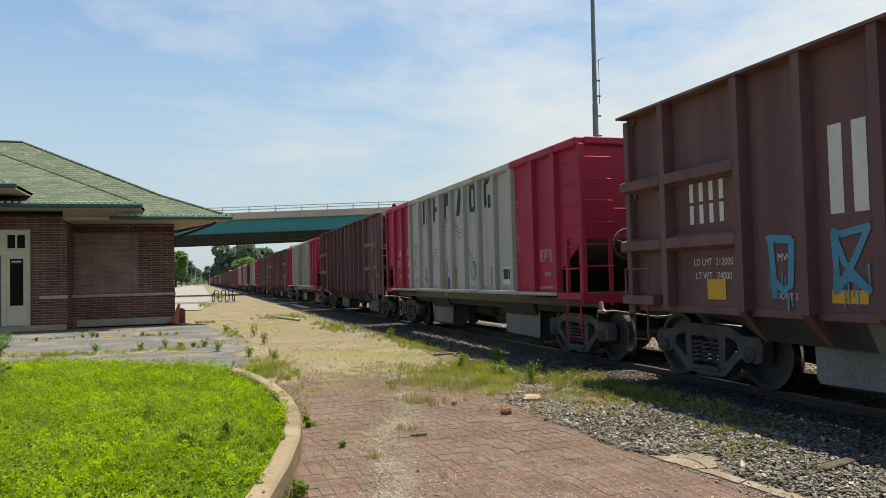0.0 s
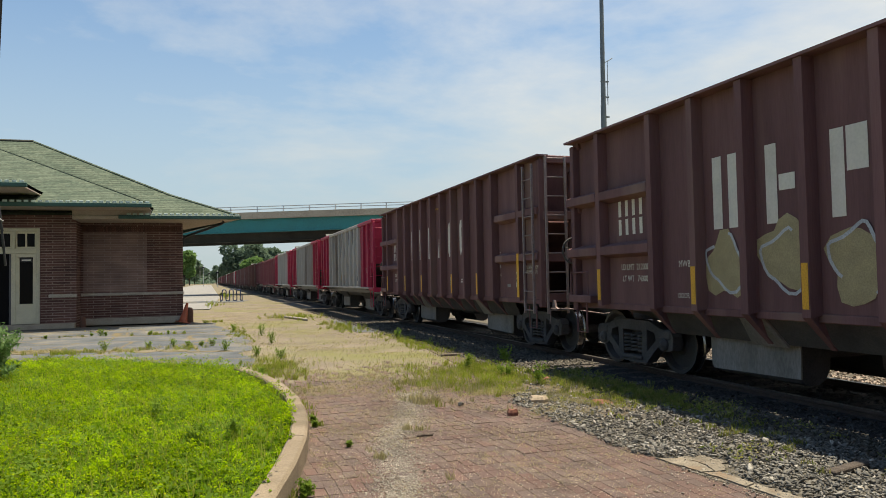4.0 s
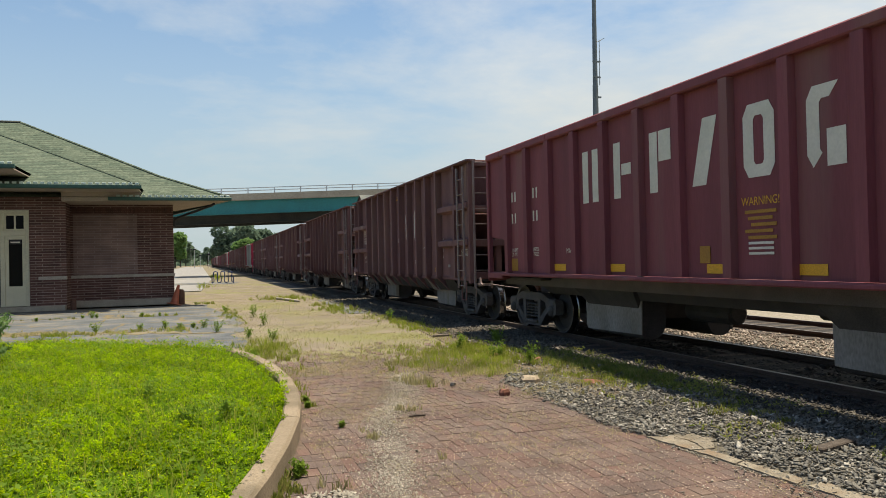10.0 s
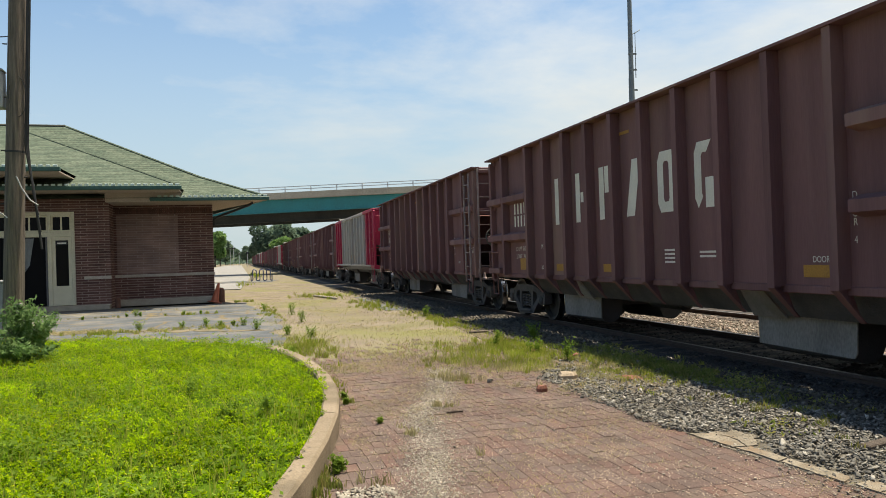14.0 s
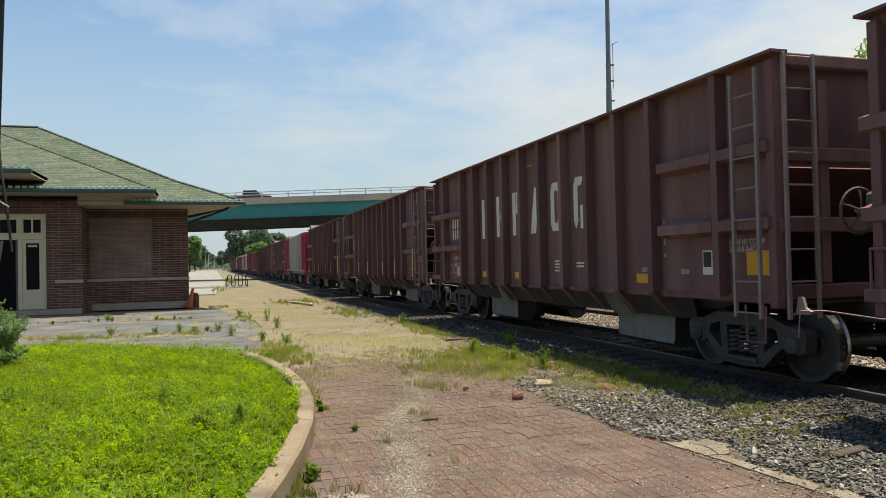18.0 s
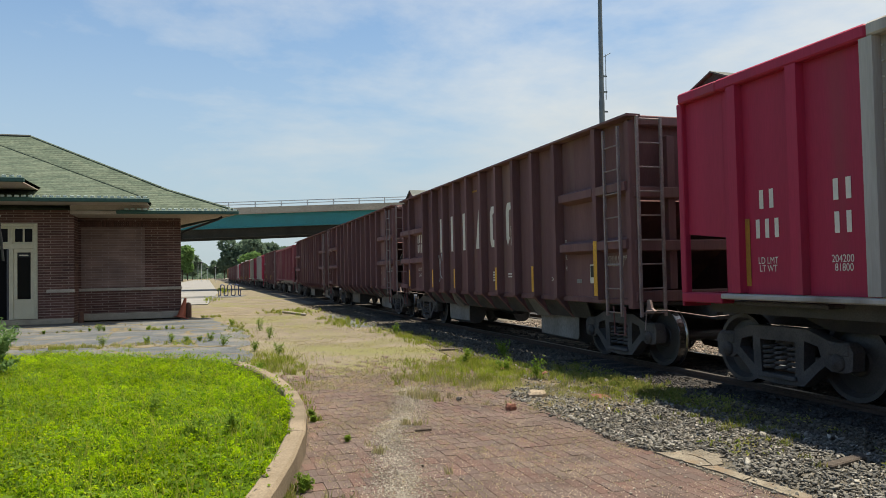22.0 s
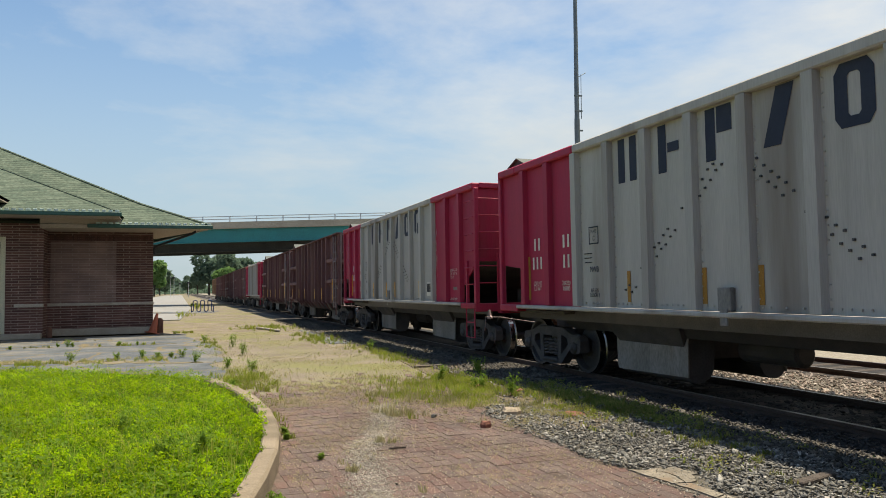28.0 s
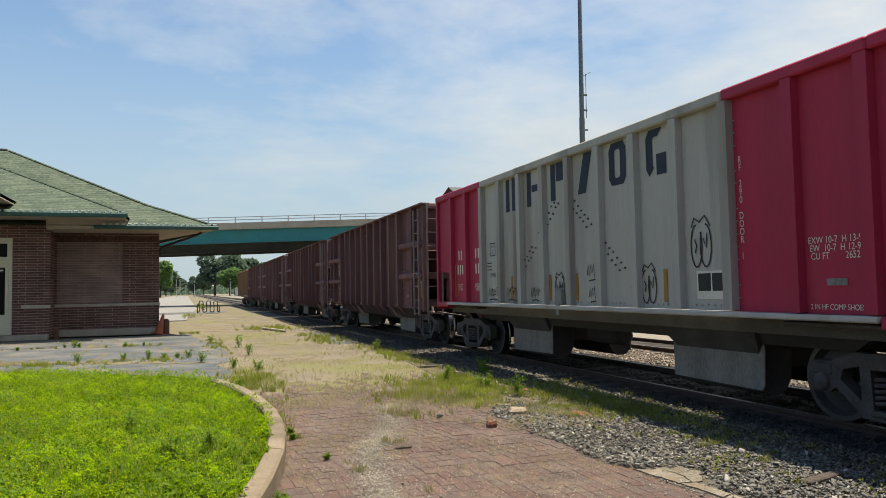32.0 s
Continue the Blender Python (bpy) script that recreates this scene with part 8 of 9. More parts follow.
stuff("ballast_stones", stones(b1_[black][::2], 0.022, 77, 0.4), M_OILSHADESTONE, "oily stone close to the rail, blackened with painted shade", "ballast")
stuff("ballast_stones", stones(b1_[oily & ~black], 0.022, 80, 0.55), M_BALLASTDARK, "oily crushed stone along the near rail, darkened with painted shade", "ballast")
v1_ = scatter(1500, 3.65, 4.75, 7.9, 9.7, 0.012, 74)
v1_ = v1_[((v1_[:, 0] - 4.2) / 0.5) ** 2 + ((v1_[:, 1] - 8.75) / 0.75) ** 2 + 0.4 * lump(v1_[:, 0], v1_[:, 1], 3.0) < 0.9]
stuff("ballast_stones", stones(v1_, 0.024, 75, 0.42), M_BALLAST, "loose grey stones strewn over the verge", "ballast")
yd_ = scatter(2200, 0.6, 5.3, 10.8, 34, 0.004, 78, YARD, 0.9)
stuff("yard_pebbles", stones(yd_, 0.013, 79, 0.5), M_YARDSTONE, "small stones and clods strewn over the yard", "gravel")
b2_ = scatter(12000, 4.9, 6.8, 12, 42, 0.015, 83, None, 0.8)
stuff("ballast_stones", stones(b2_, 0.03, 84, 0.6), M_BALLASTDARK, "dark crushed stone along the track", "ballast")
b3_ = scatter(11000, 8.5, 10.75, 3, 22, 0.015, 85, None, 0.2)
stuff("ballast_stones", stones(b3_, 0.027, 86, 0.7), M_PINKSTONE, "pale crushed stone between the tracks", "ballast")
b6_ = scatter(9000, 4.45, 6.75, -3, 2.6, 0.01, 95)
stuff("ballast_stones", stones(b6_, 0.03, 96, 0.5), M_BALLAST, "loose grey crushed stone beside the near rail", "ballast")
b5_ = scatter(2600, 7.05, 8.3, 2, 20, 0.0, 87, None, 0.4)
# near-black stones here carry the shadow under the cars in their colour
stuff("ballast_stones", stones(b5_, 0.045, 88), M_OILSHADESTONE, "dark crushed stone between the rails", "ballast")
r_ = np.random.default_rng(89)
tline = np.array([(1.0, 4.0), (1.25, 5.0), (1.52, 6.0), (1.75, 7.3), (2.32, 8.7), (2.75, 10.3)])
q_ = r_.uniform(0, 1, 15000)
px_ = np.interp(q_ * 5, np.arange(6), tline[:, 0]) + r_.normal(0, 0.13, len(q_))
py_ = np.interp(q_ * 5, np.arange(6), tline[:, 1])
stuff("path_gravel", stones(np.stack([px_, py_, np.full(len(q_), 0.003)], 1), 0.0085, 90, 0.5), M_GRAVEL, "pale gravel trail worn along the paving", "gravel")
w_ = scatter(24000, 0.9, 4.0, 3.4, 12, 0.006, 91, None, 0.4)
w_ = w_[0.7 * lump(w_[:, 0], w_[:, 1], 2.2) + np.random.default_rng(97).normal(0, 0.5, len(w_)) > -0.1]
stuff("path_litter", leaves(w_, 0.0068, 92, 0.4, 1.3), M_CHIP, "pale dry flakes and chaff strewn over the paving", "litter")
e_ = scatter(900, 3.74, 4.3, 3.2, 5.75, 0.012, 100)
stuff("path_gravel", stones(e_, 0.011, 101, 0.5), M_BALLAST, "small stones kicked over the edging", "gravel")
g_ = scatter(2500, 0.9, 4.0, 3.4, 12, 0.006, 98, None, 0.4)
stuff("path_gravel", stones(g_, 0.009, 99, 0.5), M_GRAVEL, "scattered grit on the paving", "gravel")
k_ = scatter(700, 0.62, 1.0, 4.4, 5.2, 0.01, 93)
stuff("path_gravel", stones(k_, 0.018, 94), M_GRAVEL, "pale gravel by the kerb", "gravel")

# the cracked kerb along the ballast: broken slab, strips
def broken(pts, seed):
    """The outline with crumbled edges."""
    r, out = random.Random(seed), []
    for (x0, y0), (x1, y1) in zip(pts, pts[1:] + pts[:1]):
        n = max(1, int(math.hypot(x1 - x0, y1 - y0) / 0.06))
        for i in range(n):
            t = i / n
            out.append((x0 + (x1 - x0) * t + r.uniform(-0.010, 0.010), y0 + (y1 - y0) * t + r.uniform(-0.012, 0.012)))
    return out


edge = empty("path_edge", "broken pale concrete edging between paving and ballast", "kerb", kind="structure")
for pts in ([(3.76, 5.68), (3.80, 5.40), (3.83, 5.14), (3.93, 5.12), (3.99, 5.30), (3.98, 5.61), (3.90, 5.58)], [(3.995, 5.62), (4.005, 5.29), (3.95, 5.11), (4.06, 5.13), (4.16, 5.30), (4.28, 5.34), (4.19, 5.47), (4.21, 5.60)], [(3.845, 5.12), (3.86, 4.90), (3.875, 4.68), (3.99, 4.72), (3.985, 4.92), (3.97, 5.09)],
            [(3.88, 4.67), (3.90, 4.40), (3.94, 4.12), (4.05, 4.17), (4.03, 4.42), (3.995, 4.70)], [(3.96, 4.05), (3.99, 3.70), (4.04, 3.3), (4.24, 3.35), (4.20, 3.72), (4.12, 4.09)], [(4.05, 3.27), (4.2, 2.4), (4.4, 2.44), (4.25, 3.3)], [(4.205, 2.37), (4.27, 0.6), (4.45, 0.6), (4.405, 2.41)], [(4.27, 0.57), (4.33, -3), (4.5, -3), (4.45, 0.57)]):
    part("edging", Build().prism(broken(pts, len(pts) + int(pts[0][1] * 10)), "z", -0.04, 0.013), M_EDGING, edge)


def block(name, x, y, outline, h, material, label, category):
    """A broken lump with a worn, slightly sunken top."""
    n = len(outline)
    v = [(a, b, -0.02) for a, b in outline] + [(a * 1.03, b * 1.03, h * 0.6) for a, b in outline] + [(a * 0.78, b * 0.78, h * (0.92 + 0.12 * (i % 3))) for i, (a, b) in enumerate(outline)]
    f = [tuple(range(n))[::-1], tuple(range(2 * n, 3 * n))] + [(k * n + i, k * n + (i + 1) % n, (k + 1) * n + (i + 1) % n, (k + 1) * n + i) for k in (0, 1) for i in range(n)]
    return thing(name, Build().add(v, f), material, label, category, at=(x, y, 0.0))


def rock(name, x, y, s, material, label, seed, flat=0.7):
    v, f = stones(np.array([[0, 0, s * 0.25]]), s, seed, flat)
    ob = thing(name, Build().add(v.tolist(), f.tolist()), material, label, "stone" if "stone" in name else "brick", at=(x, y, 0.0))
    md = ob.modifiers.new("bevel", "BEVEL"); md.width, md.segments = s * 0.08, 2
    return ob


block("stone", 4.06, 8.75, [(-0.13, -0.08), (0.03, -0.12), (0.12, -0.05), (0.14, 0.06), (0.02, 0.10), (-0.10, 0.06)], 0.08, M_SANDSTONE, "flat pale sandy stone lying in the ballast", "stone")
block("broken_brick", 3.40, 8.05, [(-0.055, -0.02), (-0.02, -0.05), (0.06, -0.035), (0.065, 0.03), (0.01, 0.045), (-0.05, 0.035)], 0.07, M_BROKEN, "broken red brick lying on the paving", "brick")
for i, (x, y) in enumerate([(4.6, 11.2), (4.95, 10.4), (5.17, 12.2), (4.76, 8.33), (5.37, 8.5)]):
    rock("broken_brick", x, y, 0.17 if y > 9 else 0.10, M_BROKEN, "old red brick lying in the verge", 110 + i, 0.4)
for i, (x, y) in enumerate([(3.05, 8.9), (4.6, 7.3), (4.9, 6.4), (4.45, 6.6)]):
    rock("stone", x, y, 0.12, M_BALLAST, "grey stone lying by the ballast", 120 + i)
thing("stick", Build().tube([(2.03, 7.33, 0.02), (2.11, 7.31, 0.026), (2.20, 7.33, 0.02)], 0.014, 6), M_POLE, "short dark stick lying on the paving", "stick")
thing("plank", Build().box(-0.3, 0.3, -0.05, 0.05, 0.0, 0.05, 0.01), M_POLE, "weathered wooden plank lying by the track", "plank", at=(4.9, 14.6, 0.0))
thing("plank", Build().box(-0.28, 0.28, -0.05, 0.05, 0.0, 0.04, 0.01), M_TIE, "broken dark sleeper piece on the ballast", "plank", at=(4.95, 4.75, 0.01)).rotation_euler = (0, 0, 0.25)
thing("pipe", Build().tube([(3.2, 32.8, 0.05), (3.5, 31.6, 0.05), (3.8, 29.9, 0.05)], 0.05, 8), M_LIMESTONE, "pale pipe lying in the yard", "pipe", smooth=True)


def weed(x, y, h, seed, z=0.0, material=None, label="leafy green weed growing in a crack"):
    """An upright weed: stems with leaves along them."""
    r = np.random.default_rng(seed)
    w = empty("weed", label, "weed", "weeds", (x, y, z))
    pts = []
    for i in range(5):
        a = r.uniform(0, 6.28)
        tip = Vector((math.cos(a) * h * 0.5 * r.uniform(0.2, 1), math.sin(a) * h * 0.5 * r.uniform(0.2, 1), h * r.uniform(0.6, 1)))
        part("stem", Build().tube([(0, 0, -0.01), tip * 0.5 + Vector((0, 0, h * 0.05)), tip], 0.005, 4), M_WEED, w)
        for j in range(40):
            t = r.uniform(0.15, 1)
            pts.append(tip * t + Vector(r.normal(0, 1, 3)) * h * 0.11)
    v, f = leaves(np.array([tuple(p) for p in pts]), 0.019 * (0.6 + h), seed + 1, 0.7, 1.6)
    part("leaves", fast_mesh("leaves", v, f, material or M_WEED), None, w)
    return w


WEEDS = [(-2.41, 19.74, 0.42), (-1.42, 19.85, 0.26), (-0.83, 19.86, 0.38), (-0.49, 19.68, 0.28), (-0.15, 19.83, 0.22), (0.08, 19.71, 0.34), (0.37, 18.26, 0.46), (0.8, 25.11, 0.34), (-1.73, 24.98, 0.22), (-1.19, 24.98, 0.18),
         (-3.22, 25.55, 0.34), (-3.06, 25.25, 0.22), (-3.5, 25.5, 0.16), (-4.69, 25.03, 0.16), (1.52, 22.76, 0.55), (1.56, 19.61, 0.5), (1.45, 15.8, 0.4), (1.0, 16.6, 0.35), (4.55, 11.0, 0.5), (4.75, 10.2, 0.45), (4.3, 12.2, 0.4), (5.35, 12.9, 0.4), (5.5, 13.4, 0.45),
         (4.9, 19.5, 0.4), (0.68, 5.65, 0.20), (0.72, 5.75, 0.16), (1.30, 7.2, 0.10), (1.16, 8.6, 0.12), (1.14, 8.3, 0.12), (0.78, 12.6, 0.35), (0.45, 13.0, 0.42), (0.1, 13.2, 0.38)]
for i, (x, y, h) in enumerate(WEEDS):
    weed(x, y, h * 0.72, 200 + i)
for i, (x, y) in enumerate([(0.22, 7.4), (-0.55, 8.9), (-2.2, 9.4), (-1.4, 11.6), (-0.1, 7.1)]):
    weed(x, y, 0.24, 260 + i, 0.12, M_WEED, "dark broad-leaved weed standing in the clover")

bush = empty("bush", "bushy grey-green shrub at the foot of the pole", "bush", at=(-3.32, 13.0, 0.1))
r_ = np.random.default_rng(301)
st, pts = Build(), []
for i in range(70):
    a, e = r_.uniform(0, 6.28), r_.uniform(0.35, 1.5)
    ln = r_.uniform(0.6, 1.12)
    tip = Vector((math.cos(a) * math.cos(e) * ln * 0.75, math.sin(a) * math.cos(e) * ln * 0.75, math.sin(e) * ln))
    mid = tip * 0.55 + Vector((0, 0, 0.06))
    st.tube([(0, 0, 0), mid, tip], 0.006, 4)
    for j in range(64):
        t = r_.uniform(0.25, 1.0)
        p = mid * (2 * t) if t < 0.5 else mid.lerp(tip, 2 * t - 1)
        pts.append(tuple(p + Vector(r_.normal(0, 0.035, 3))))
part("stem", st, M_BUSH, bush)
v, f = leaves(np.array(pts), 0.026, 302, 0.9, 1.9)
part("leaves", fast_mesh("leaves", v, f, M_BUSH), None, bush)

# ---------------------------------------------------------------- pole, mast, racks
POLE = Vector((-4.52, 17.0, 0))
pole = empty("utility_pole", "tall weathered wooden utility pole with loose cables", "utility pole", at=POLE)
lean = lambda z: (0.036 * z, 0, z)
part("shaft", Build().cyl((0, 0, -0.1), lean(5.5), 0.205, 0.175, 20).cyl(lean(5.502), lean(11), 0.175, 0.14, 20), M_POLE, pole, "grey-brown cracked wood")
part("band", Build().cyl(lean(4.05), lean(4.09), 0.192, 0.192, 20), M_WIRE, pole)
part("base_plate", Build().box(0.08, 0.26, -0.24, -0.21, 0.55, 0.95, 0.01), M_CHUTE, pole, "pale plate at the foot")
for i in range(9):
    z = 3.0 + i * 0.55
    s = 1 if i % 2 else -1
    part("bolt", Build().cyl((0.036 * z + s * 0.17, -0.05, z), (0.036 * z + s * 0.25, -0.06, z), 0.014, 0.014, 6), M_WIRE, pole)
part("meter_box", Build().box(-0.21, -0.02, -0.16, 0.12, 4.96, 5.72, 0.02).box(-0.26, -0.02, -0.19, 0.15, 5.724, 5.76), M_WIREG, pole, "weathered grey box on the pole")
for k, (dx, r0) in enumerate(((0.205, 0.025), (0.235, 0.02), (0.26, 0.012))):
    part("riser_cable", Build().tube([(dx + 0.036 * z, -0.08, z) for z in (10, 7.5, 5, 4.2)] + [(dx + 0.30 - 0.04 * k, -0.12, 3.2), (dx + 0.42 - 0.05 * k, -0.14, 2.05 + 0.35 * k)], r0, 6), M_WIRE, pole)
for k in range(5):
    x0 = -0.2 - 0.05 * k
    part("drop_cable", Build().tube([(x0 + 0.2, -0.05, 10), (x0 + 0.1 + 0.03 * math.sin(k), -0.1, 7.5), (x0, -0.1, 6.0), (x0 - 0.02 * k, -0.1, 5.0), (x0 + 0.05, -0.14, 4.3 - 0.3 * k)], 0.011, 5), M_WIRE, pole)
part("loop_cable", Build().tube([(0.25 + 0.16 * math.sin(a), -0.15, 5.2 + 0.42 * math.cos(a)) for a in np.linspace(0, 5.6, 18)], 0.008, 5), M_WIRE, pole)
part("grey_cable", Build().tube([(0.2, -0.2, 3.55), (0.3, -0.22, 3.3), (0.45, -0.22, 3.05), (0.6, -0.22, 2.95)], 0.014, 6), M_WIREG, pole)
part("grey_cable", Build().tube([(-0.3, -0.22, 3.9), (-0.28, -0.24, 3.2), (-0.15, -0.24, 2.85), (0.02, -0.22, 2.7)], 0.014, 6), M_WIREG, pole)
for k in range(3):
    part("span_wire", Build().tube([(0.3, 0, 6.5 + k), (-5, 1, 6.2 + k), (-14, 3, 6.8 + k)] if k < 2 else [(-0.2, 0, 4.45), (-3, 0.4, 4.5), (-9, 1.2, 4.9)], 0.012, 5), M_WIRE, pole)
cab = empty("utility_cabinet", "plain grey steel utility cabinet behind the pole", "cabinet", at=(-5.35, 17.9, 0.0))
part("body", Build().box(-0.55, 0.55, -0.3, 0.3, 0.06, 1.36, 0.02), M_WIREG, cab)
part("plinth", Build().box(-0.6, 0.6, -0.35, 0.35, 0.0, 0.06, 0.01), M_CONCRETE, cab)
part("lid", Build().box(-0.58, 0.58, -0.34, 0.33, 1.362, 1.42, 0.02), M_WIREG, cab)

mast = empty("radio_mast", "tall slender grey radio mast behind the train", "mast", at=(26.43, 45.2, 0))
part("lower_pole", Build().cyl((0, 0, -0.1), (0.12, 0, 13.5), 0.24, 0.19, 16), M_MAST, mast)
part("upper_pole", Build().cyl((0.12, 0, 13.502), (0.3, 0, 33), 0.17, 0.09, 14), M_MAST, mast)
part("whip", Build().cyl((0.42, -0.1, 13.5), (0.46, -0.1, 16.7), 0.03, 0.02, 6), M_MAST, mast)
part("arm", Build().tube([(0.2, 0, 16.5), (0.45, -0.1, 16.6), (0.85, -0.1, 16.85)], 0.025, 6), M_MAST, mast)
for z in (11.2, 12.6, 14.0, 15.1):
    part("bracket", Build().box(-0.1, 0.5, -0.15, -0.05, z, z + 0.1), M_MAST, mast)

rack = empty("bicycle_rack", "dark blue wave-shaped bicycle rack by the road", "bicycle rack", at=(1.85, 63.0, 0))
wave = []
for i in range(65):
    u = i / 64
    ph = u * 6 * math.pi
    wave.append((-0.85 + 1.7 * u + 0.07 * math.sin(2 * ph), 0, 0.52 - 0.46 * math.copysign(abs(math.cos(ph)) ** 0.55, math.cos(ph))))
part("wave_tube", Build().tube(wave, 0.04, 6), M_BLUERACK, rack)
for s in (-1, 1):
    part("foot", Build().cyl((s * 0.85, 0, 0), (s * 0.85, 0, 0.5), 0.04, 0.04, 8), M_BLUERACK, rack)

# ---------------------------------------------------------------- trees and far things
def tree(x, y, h, w, seed, material=None, clumps=900, leaf=0.55, label="broad-leaved green tree far down the line"):
    r = np.random.default_rng(seed)
    t = empty("tree", label, "tree", "trees", (x, y, -0.05))
    tr = Build().cyl((0, 0, 0), (0.1 * r.normal(), 0, h * 0.45), h * 0.025, h * 0.016, 9)
    cr = []
    for i in range(9):
        a = r.uniform(0, 6.28)
        c = Vector((math.cos(a) * w * 0.30 * r.uniform(0.3, 1), math.sin(a) * w * 0.30 * r.uniform(0.3, 1), h * r.uniform(0.38, 0.86)))
        tr.cyl((0, 0, h * r.uniform(0.25, 0.42)), tuple(c), h * 0.012, h * 0.004, 6)
        rad = w * r.uniform(0.17, 0.30)
        n = clumps // 9
        d = r.normal(0, 1, (n, 3))
        d /= np.linalg.norm(d, axis=1)[:, None]
        q = np.array(c) + d * (rad * r.uniform(0.55, 1.1, n) ** 0.6)[:, None] * (1, 1, 0.85)
        cr.append(q)
    part("trunk", tr, M_BARK, t)
    v, f = leaves(np.concatenate(cr), leaf, seed + 1, 0.9)
    part("crown", fast_mesh("crown", v, f, material or M_TREE), None, t)
    return t


for i, (x, y, h, w, lt) in enumerate([
        (15, 400, 23, 17, 0), (24, 380, 22, 18, 0), (33, 400, 20, 16, 0), (18.5, 330, 13.5, 11, 1), (42, 390, 17, 16, 0), (12, 520, 16, 12, 0), (55, 400, 17, 18, 0), (7, 640, 15, 12, 0), (14, 600, 17, 14, 0),
        (-9.5, 330, 15, 9, 1), (-12, 380, 17, 14, 0), (-10, 450, 15, 12, 0), (-9, 560, 15, 13, 0), (-5, 700, 14, 14, 0), (1, 800, 12, 16, 0), (-16, 350, 18, 14, 0), (70, 420, 18, 20, 0), (90, 430, 18, 20, 0)]):
    tree(x, y, h, w, 400 + i, M_TREELIGHT if lt else M_TREE, 2600, 1.15)
tree(65.5, 53, 26.8, 16, 450, M_TREELIGHT, 2600, 0.4, "tall light green tree behind the train")
tree(84, 40, 22, 15, 452, M_TREE, 2000, 0.45, "tall green tree behind the train")
hedge_p = scatter(9000, -160, 260, 640, 900, 0, 460)
hedge_p[:, 2] = np.random.default_rng(461).beta(1.5, 2.2, len(hedge_p)) * (11 + 3 * np.sin(hedge_p[:, 0] * 0.05))
stuff("far_woods", leaves(hedge_p, 2.2, 462, 0.9), M_TREE, "dark far woods along the horizon", "woods")

# crossing masts and small pale buildings far down the line
for i, (x, y, h) in enumerate([(-1.6, 300, 8), (0.6, 330, 6), (3.2, 260, 5.5), (17, 300, 7), (-3.4, 360, 9)]):
    sp = empty("signal_post", "thin grey crossing signal post far down the line", "signal", "signals", (x, y, 0))
    part("post", Build().cyl((0, 0, -0.05), (0, 0, h), 0.1, 0.08, 8), M_ALU, sp)
    part("head", Build().box(-0.5, 0.5, -0.1, 0.1, h - 1.0, h - 0.5, 0.02), M_BLACKBOX, sp)
for x, y, w, d, h in ((22, 300, 6, 8, 3.2), (-14, 330, 8, 8, 4.0), (34, 360, 14, 10, 5.5)):
    hs = empty("shed", "small pale shed far beside the railway", "shed", "far sheds", (x, y, -0.05))
    part("wall", Build().box(-w / 2, w / 2, -d / 2, d / 2, 0, h, 0.02), M_FARWALL, hs)
    part("roof", Build().prism([(-w / 2 - 0.3, h), (w / 2 + 0.3, h), (0, h + w * 0.2)], "y", -d / 2 - 0.3, d / 2 + 0.3), M_ROOFGREY, hs)


def road_car(m, label, pickup=False):
    c = empty("pickup_truck" if pickup else "car", label, "pickup truck" if pickup else "car")
    b = Build()
    if pickup:
        side = [(-2.7, 0.45), (2.7, 0.45), (2.75, 0.85), (2.6, 1.05), (1.5, 1.12), (0.85, 1.78), (-0.75, 1.80), (-0.85, 1.12), (-2.7, 1.12)]
    else:
        side = [(-2.2, 0.35), (2.2, 0.35), (2.25, 0.7), (2.0, 0.85), (1.1, 0.98), (0.4, 1.45), (-1.2, 1.48), (-2.0, 1.0), (-2.25, 0.9)]
    part("body", b.prism(side, "y", -0.9, 0.9), m, c)
    g = [(0.75, 1.15), (0.66, 1.7), (-0.65, 1.72), (-0.68, 1.15)] if pickup else [(0.9, 1.0), (0.32, 1.4), (-1.1, 1.42), (-1.6, 1.02)]
    for y in (-0.905, 0.895):
        part("window", Build().prism([(a, z + 0.02) for a, z in g], "y", y, y + 0.01), M_CARGLASS, c)
    for x in (-1.5, 1.55):
        for y in (-0.8, 0.8):
            w = part("wheel", Build().cyl((x, y - 0.12, 0.36), (x, y + 0.12, 0.36), 0.36, 0.36, 16), M_TYRE, c)
            part("rim", Build().cyl((x, y - 0.13, 0.36), (x, y + 0.13, 0.36), 0.2, 0.2, 12), M_ALU, w)
    return c


PICKUP = road_car(M_CARPAINT, "maroon pickup truck driving over the bridge", True)
tl = part("trailer", Build().box(-6.2, -2.75, -0.95, 0.95, 0.6, 0.95, 0.03), M_CONE, PICKUP, "low red trailer")
WHITE = road_car(M_CARWHITE, "white car driving over the bridge")
DARK = road_car(M_BLACKBOX, "dark car driving over the bridge")
DARK2 = road_car(mat("grey_car_paint", (0.12, 0.13, 0.14), 0.3, 0.0, None, 2, 0.2, 0.0), "dark grey car driving over the bridge")


def bridge_rows(t0, x0, v, off):
    """Rows of a vehicle at x0 at time t0, with speed v along the bridge."""
    rows = []
    for t in range(0, 33, 2):
        x = max(-290.0, min(310.0, x0 + v * (t - t0)))
        z0, z1 = bz(x - 2) + 2.75, bz(x + 2) + 2.75
        sl = math.atan2(z1 - z0, 4.0)
        yaw = math.degrees(math.atan2(bl(x + 2) - bl(x - 2), 4.0))
        rows.append((t, Matrix.Translation((x, bl(x, off), (z0 + z1) / 2)) @ pose(0, 0, 0, 0, 0, yaw) @ pose(0, 0, 0, 0, -math.degrees(sl)) @ (pose(0, 0, 0) if v > 0 else pose(0, 0, 0, 0, 0, 180))))
    return rows


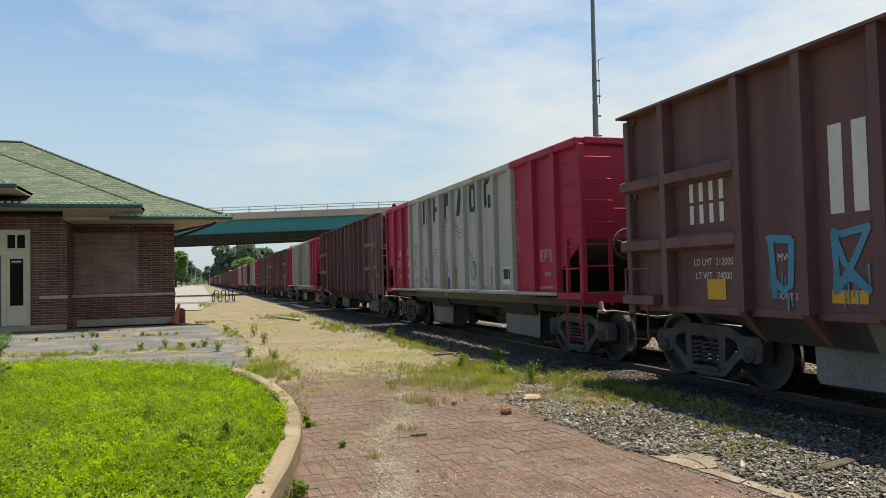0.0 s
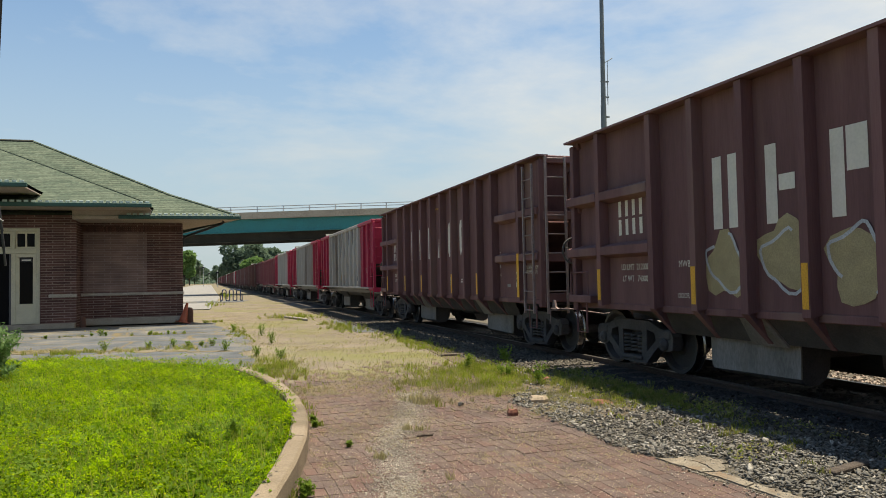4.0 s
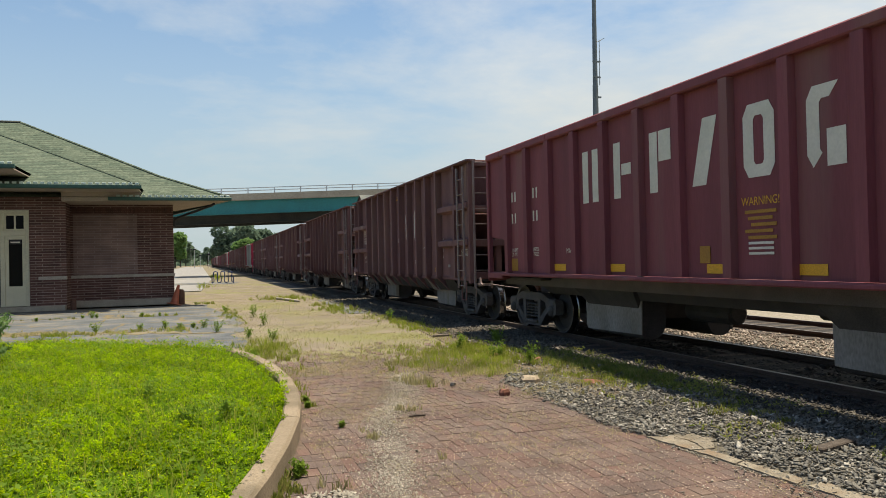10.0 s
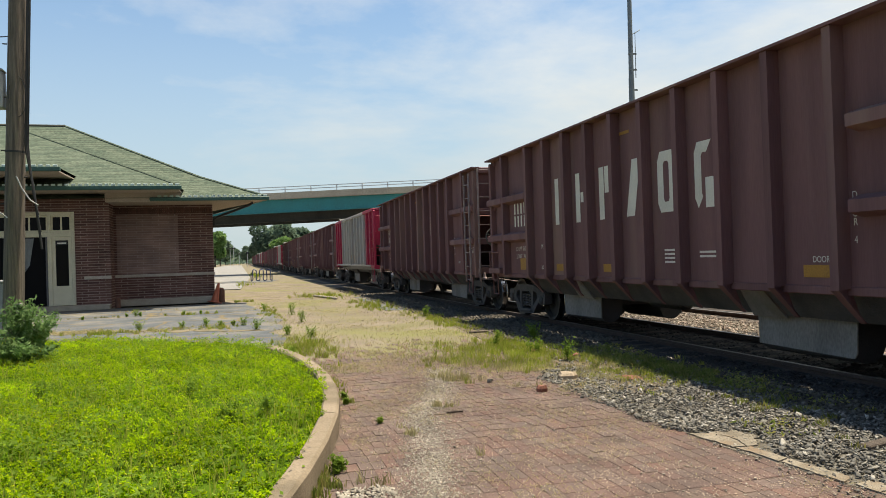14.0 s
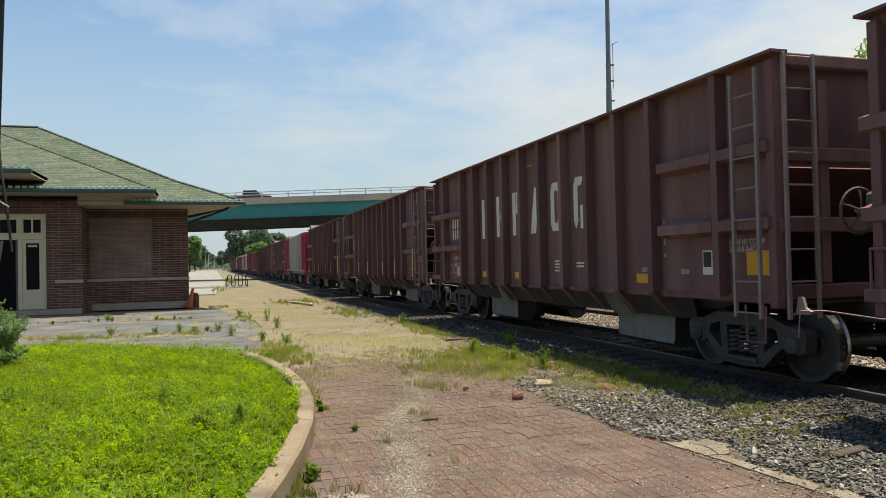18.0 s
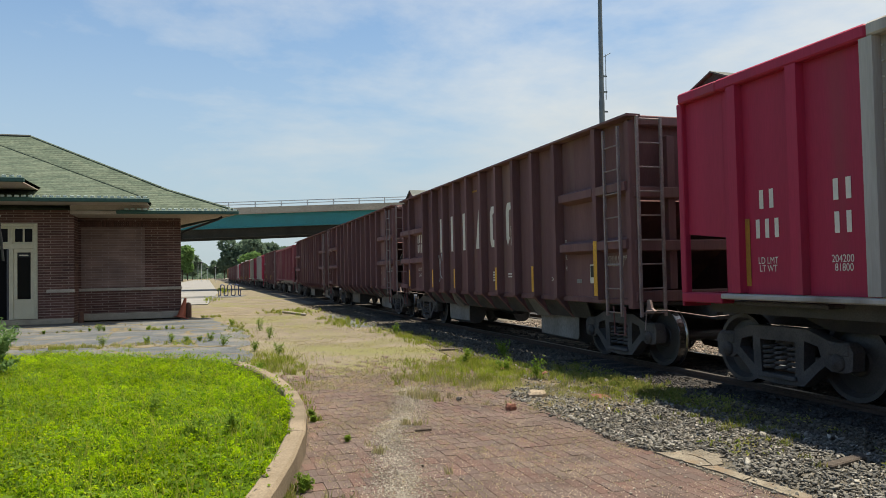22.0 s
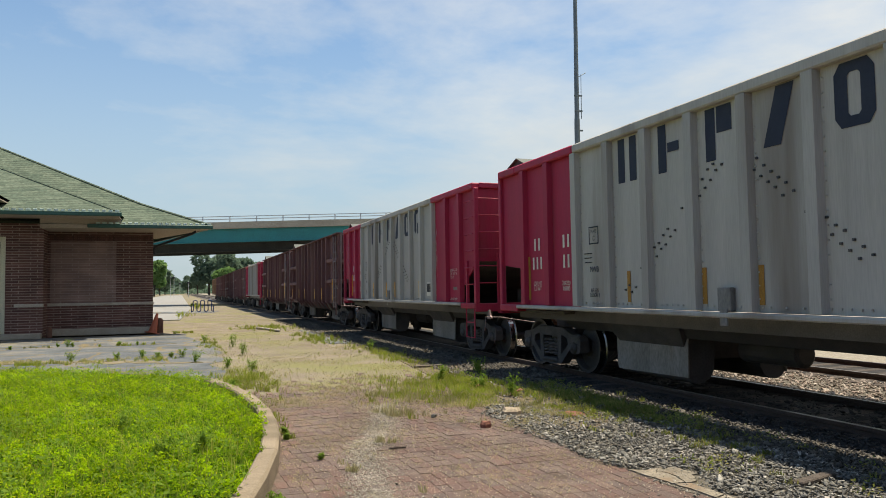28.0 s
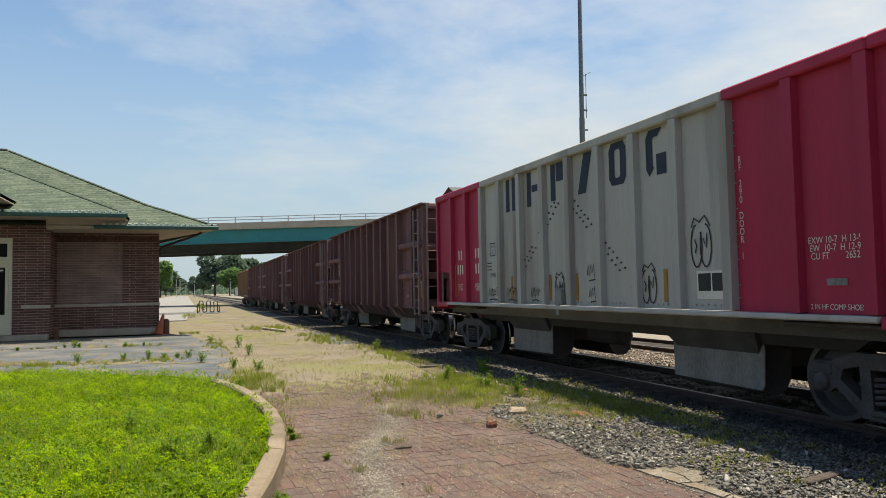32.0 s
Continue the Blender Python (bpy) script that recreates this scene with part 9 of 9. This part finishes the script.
# ---------------------------------------------------------------- paving bricks
def kerb_x(y):
    return float(np.interp(y, [p[1] for p in KERB], [p[0] for p in KERB])) if y < 12.9 else 0.75


def edge_x(y):
    return float(np.interp(y, [2.5, 3.3, 4.15, 4.8, 5.2, 5.68, 6.0, 6.5, 7.3, 8.2, 9, 12.5, 16], [4.2, 4.03, 3.93, 3.86, 3.82, 3.77, 3.78, 3.80, 3.78, 3.80, 3.95, 4.4, 4.6]))


thing("path_bed", Build().prism([(-3.2, -0.1), (-3.2, -3), (4.4, -3), (4.35, 2.0), (4.1, 3.6), (3.95, 5.4), (3.95, 7.5), (4.4, 12.4), (4.6, 16), (0.75, 16), (0.5, 13.0), (0.75, 12.0), (0.6, 6.0), (-0.3, 3.2), (-1.2, 1.6), (-2.2, 0.4)], "z", -0.05, -0.0032), M_PATHBED,
      "sandy bed showing in the joints of the paving", "paving", kind="structure")
thing("path_dirt", Build().prism([(0.9, 11.4), (1.6, 12.3), (1.9, 11.5), (2.3, 12.2), (2.6, 11.1), (3.0, 11.8), (3.3, 10.9), (3.7, 11.2), (4.2, 10.2), (4.4, 12.4), (4.6, 16), (0.75, 16), (0.55, 13.1), (0.85, 11.9)], "z", -0.03, -0.003), M_DIRT, "dry dirt spread over the far paving", "ground", kind="structure")
paving = empty("brick_paving", "worn red brick paving laid in straight courses", "paving", kind="structure")
BRICK = Build().box(-0.0510, 0.0510, -0.1030, 0.1030, -0.03, 0.0, 0.004).mesh("brick", M_PAVER)
r_ = np.random.default_rng(501)
BRICK_V = [(sx * a, sy * b, z) for z, a, b in ((-0.02, 0.0510, 0.1030), (0.0, 0.0482, 0.0995)) for sx, sy in ((-1, -1), (1, -1), (1, 1), (-1, 1))]
BRICK_F = [(4, 5, 6, 7), (0, 1, 5, 4), (1, 2, 6, 5), (2, 3, 7, 6), (3, 0, 4, 7)]
single, restb = 0, Build()
row = 0
y = 2.6
while y < 16:
    x = kerb_x(y) + 0.06 + (0.052 if row % 2 else 0.0) + r_.uniform(-0.012, 0.012)
    while x < edge_x(y) - 0.03:
        dz, tx, ty, tz = r_.normal(0, 0.0015), r_.normal(0, 0.4), r_.normal(0, 0.4), r_.normal(0, 0.8)
        if r_.random() > 0.003 + max(0.0, min(1.0, (y + 0.8 * float(lump(x, y, 1.5)) - 10.9) / 3.4)):
            if 4.0 < y < 6.4 and single < 300 and x > 1.0:
                ob = part("brick", BRICK, None, paving, at=(x, y, dz))
                ob.rotation_euler = (radians(tx), radians(ty), radians(tz))
                single += 1
            else:
                m = Matrix.Translation((x, y, dz)) @ pose(0, 0, 0, tx, ty, tz)
                restb.add([m @ Vector(p) for p in BRICK_V], BRICK_F)
        x += 0.1045
    y += 0.211
    row += 1
for row in range(1, 27):
    y = 2.6 - row * 0.211
    x = -3.15 + 0.1045 * math.ceil((max(kerb_x(y), -3.2) + 3.24) / 0.1045) + (0.052 if row % 2 else 0.0)
    while x < min(edge_x(y) + 0.02 * (2.5 - y), 4.3) - 0.05:
        m = Matrix.Translation((x, y, r_.normal(0, 0.0025))) @ pose(0, 0, 0, r_.normal(0, 0.6), r_.normal(0, 0.6), r_.normal(0, 0.8))
        restb.add([m @ Vector(p) for p in BRICK_V], BRICK_F)
        x += 0.1045
tagged(part("bricks_beyond", restb, M_PAVERREST, paving, "the rest of the paving bricks"), kind="stuff")


motions()
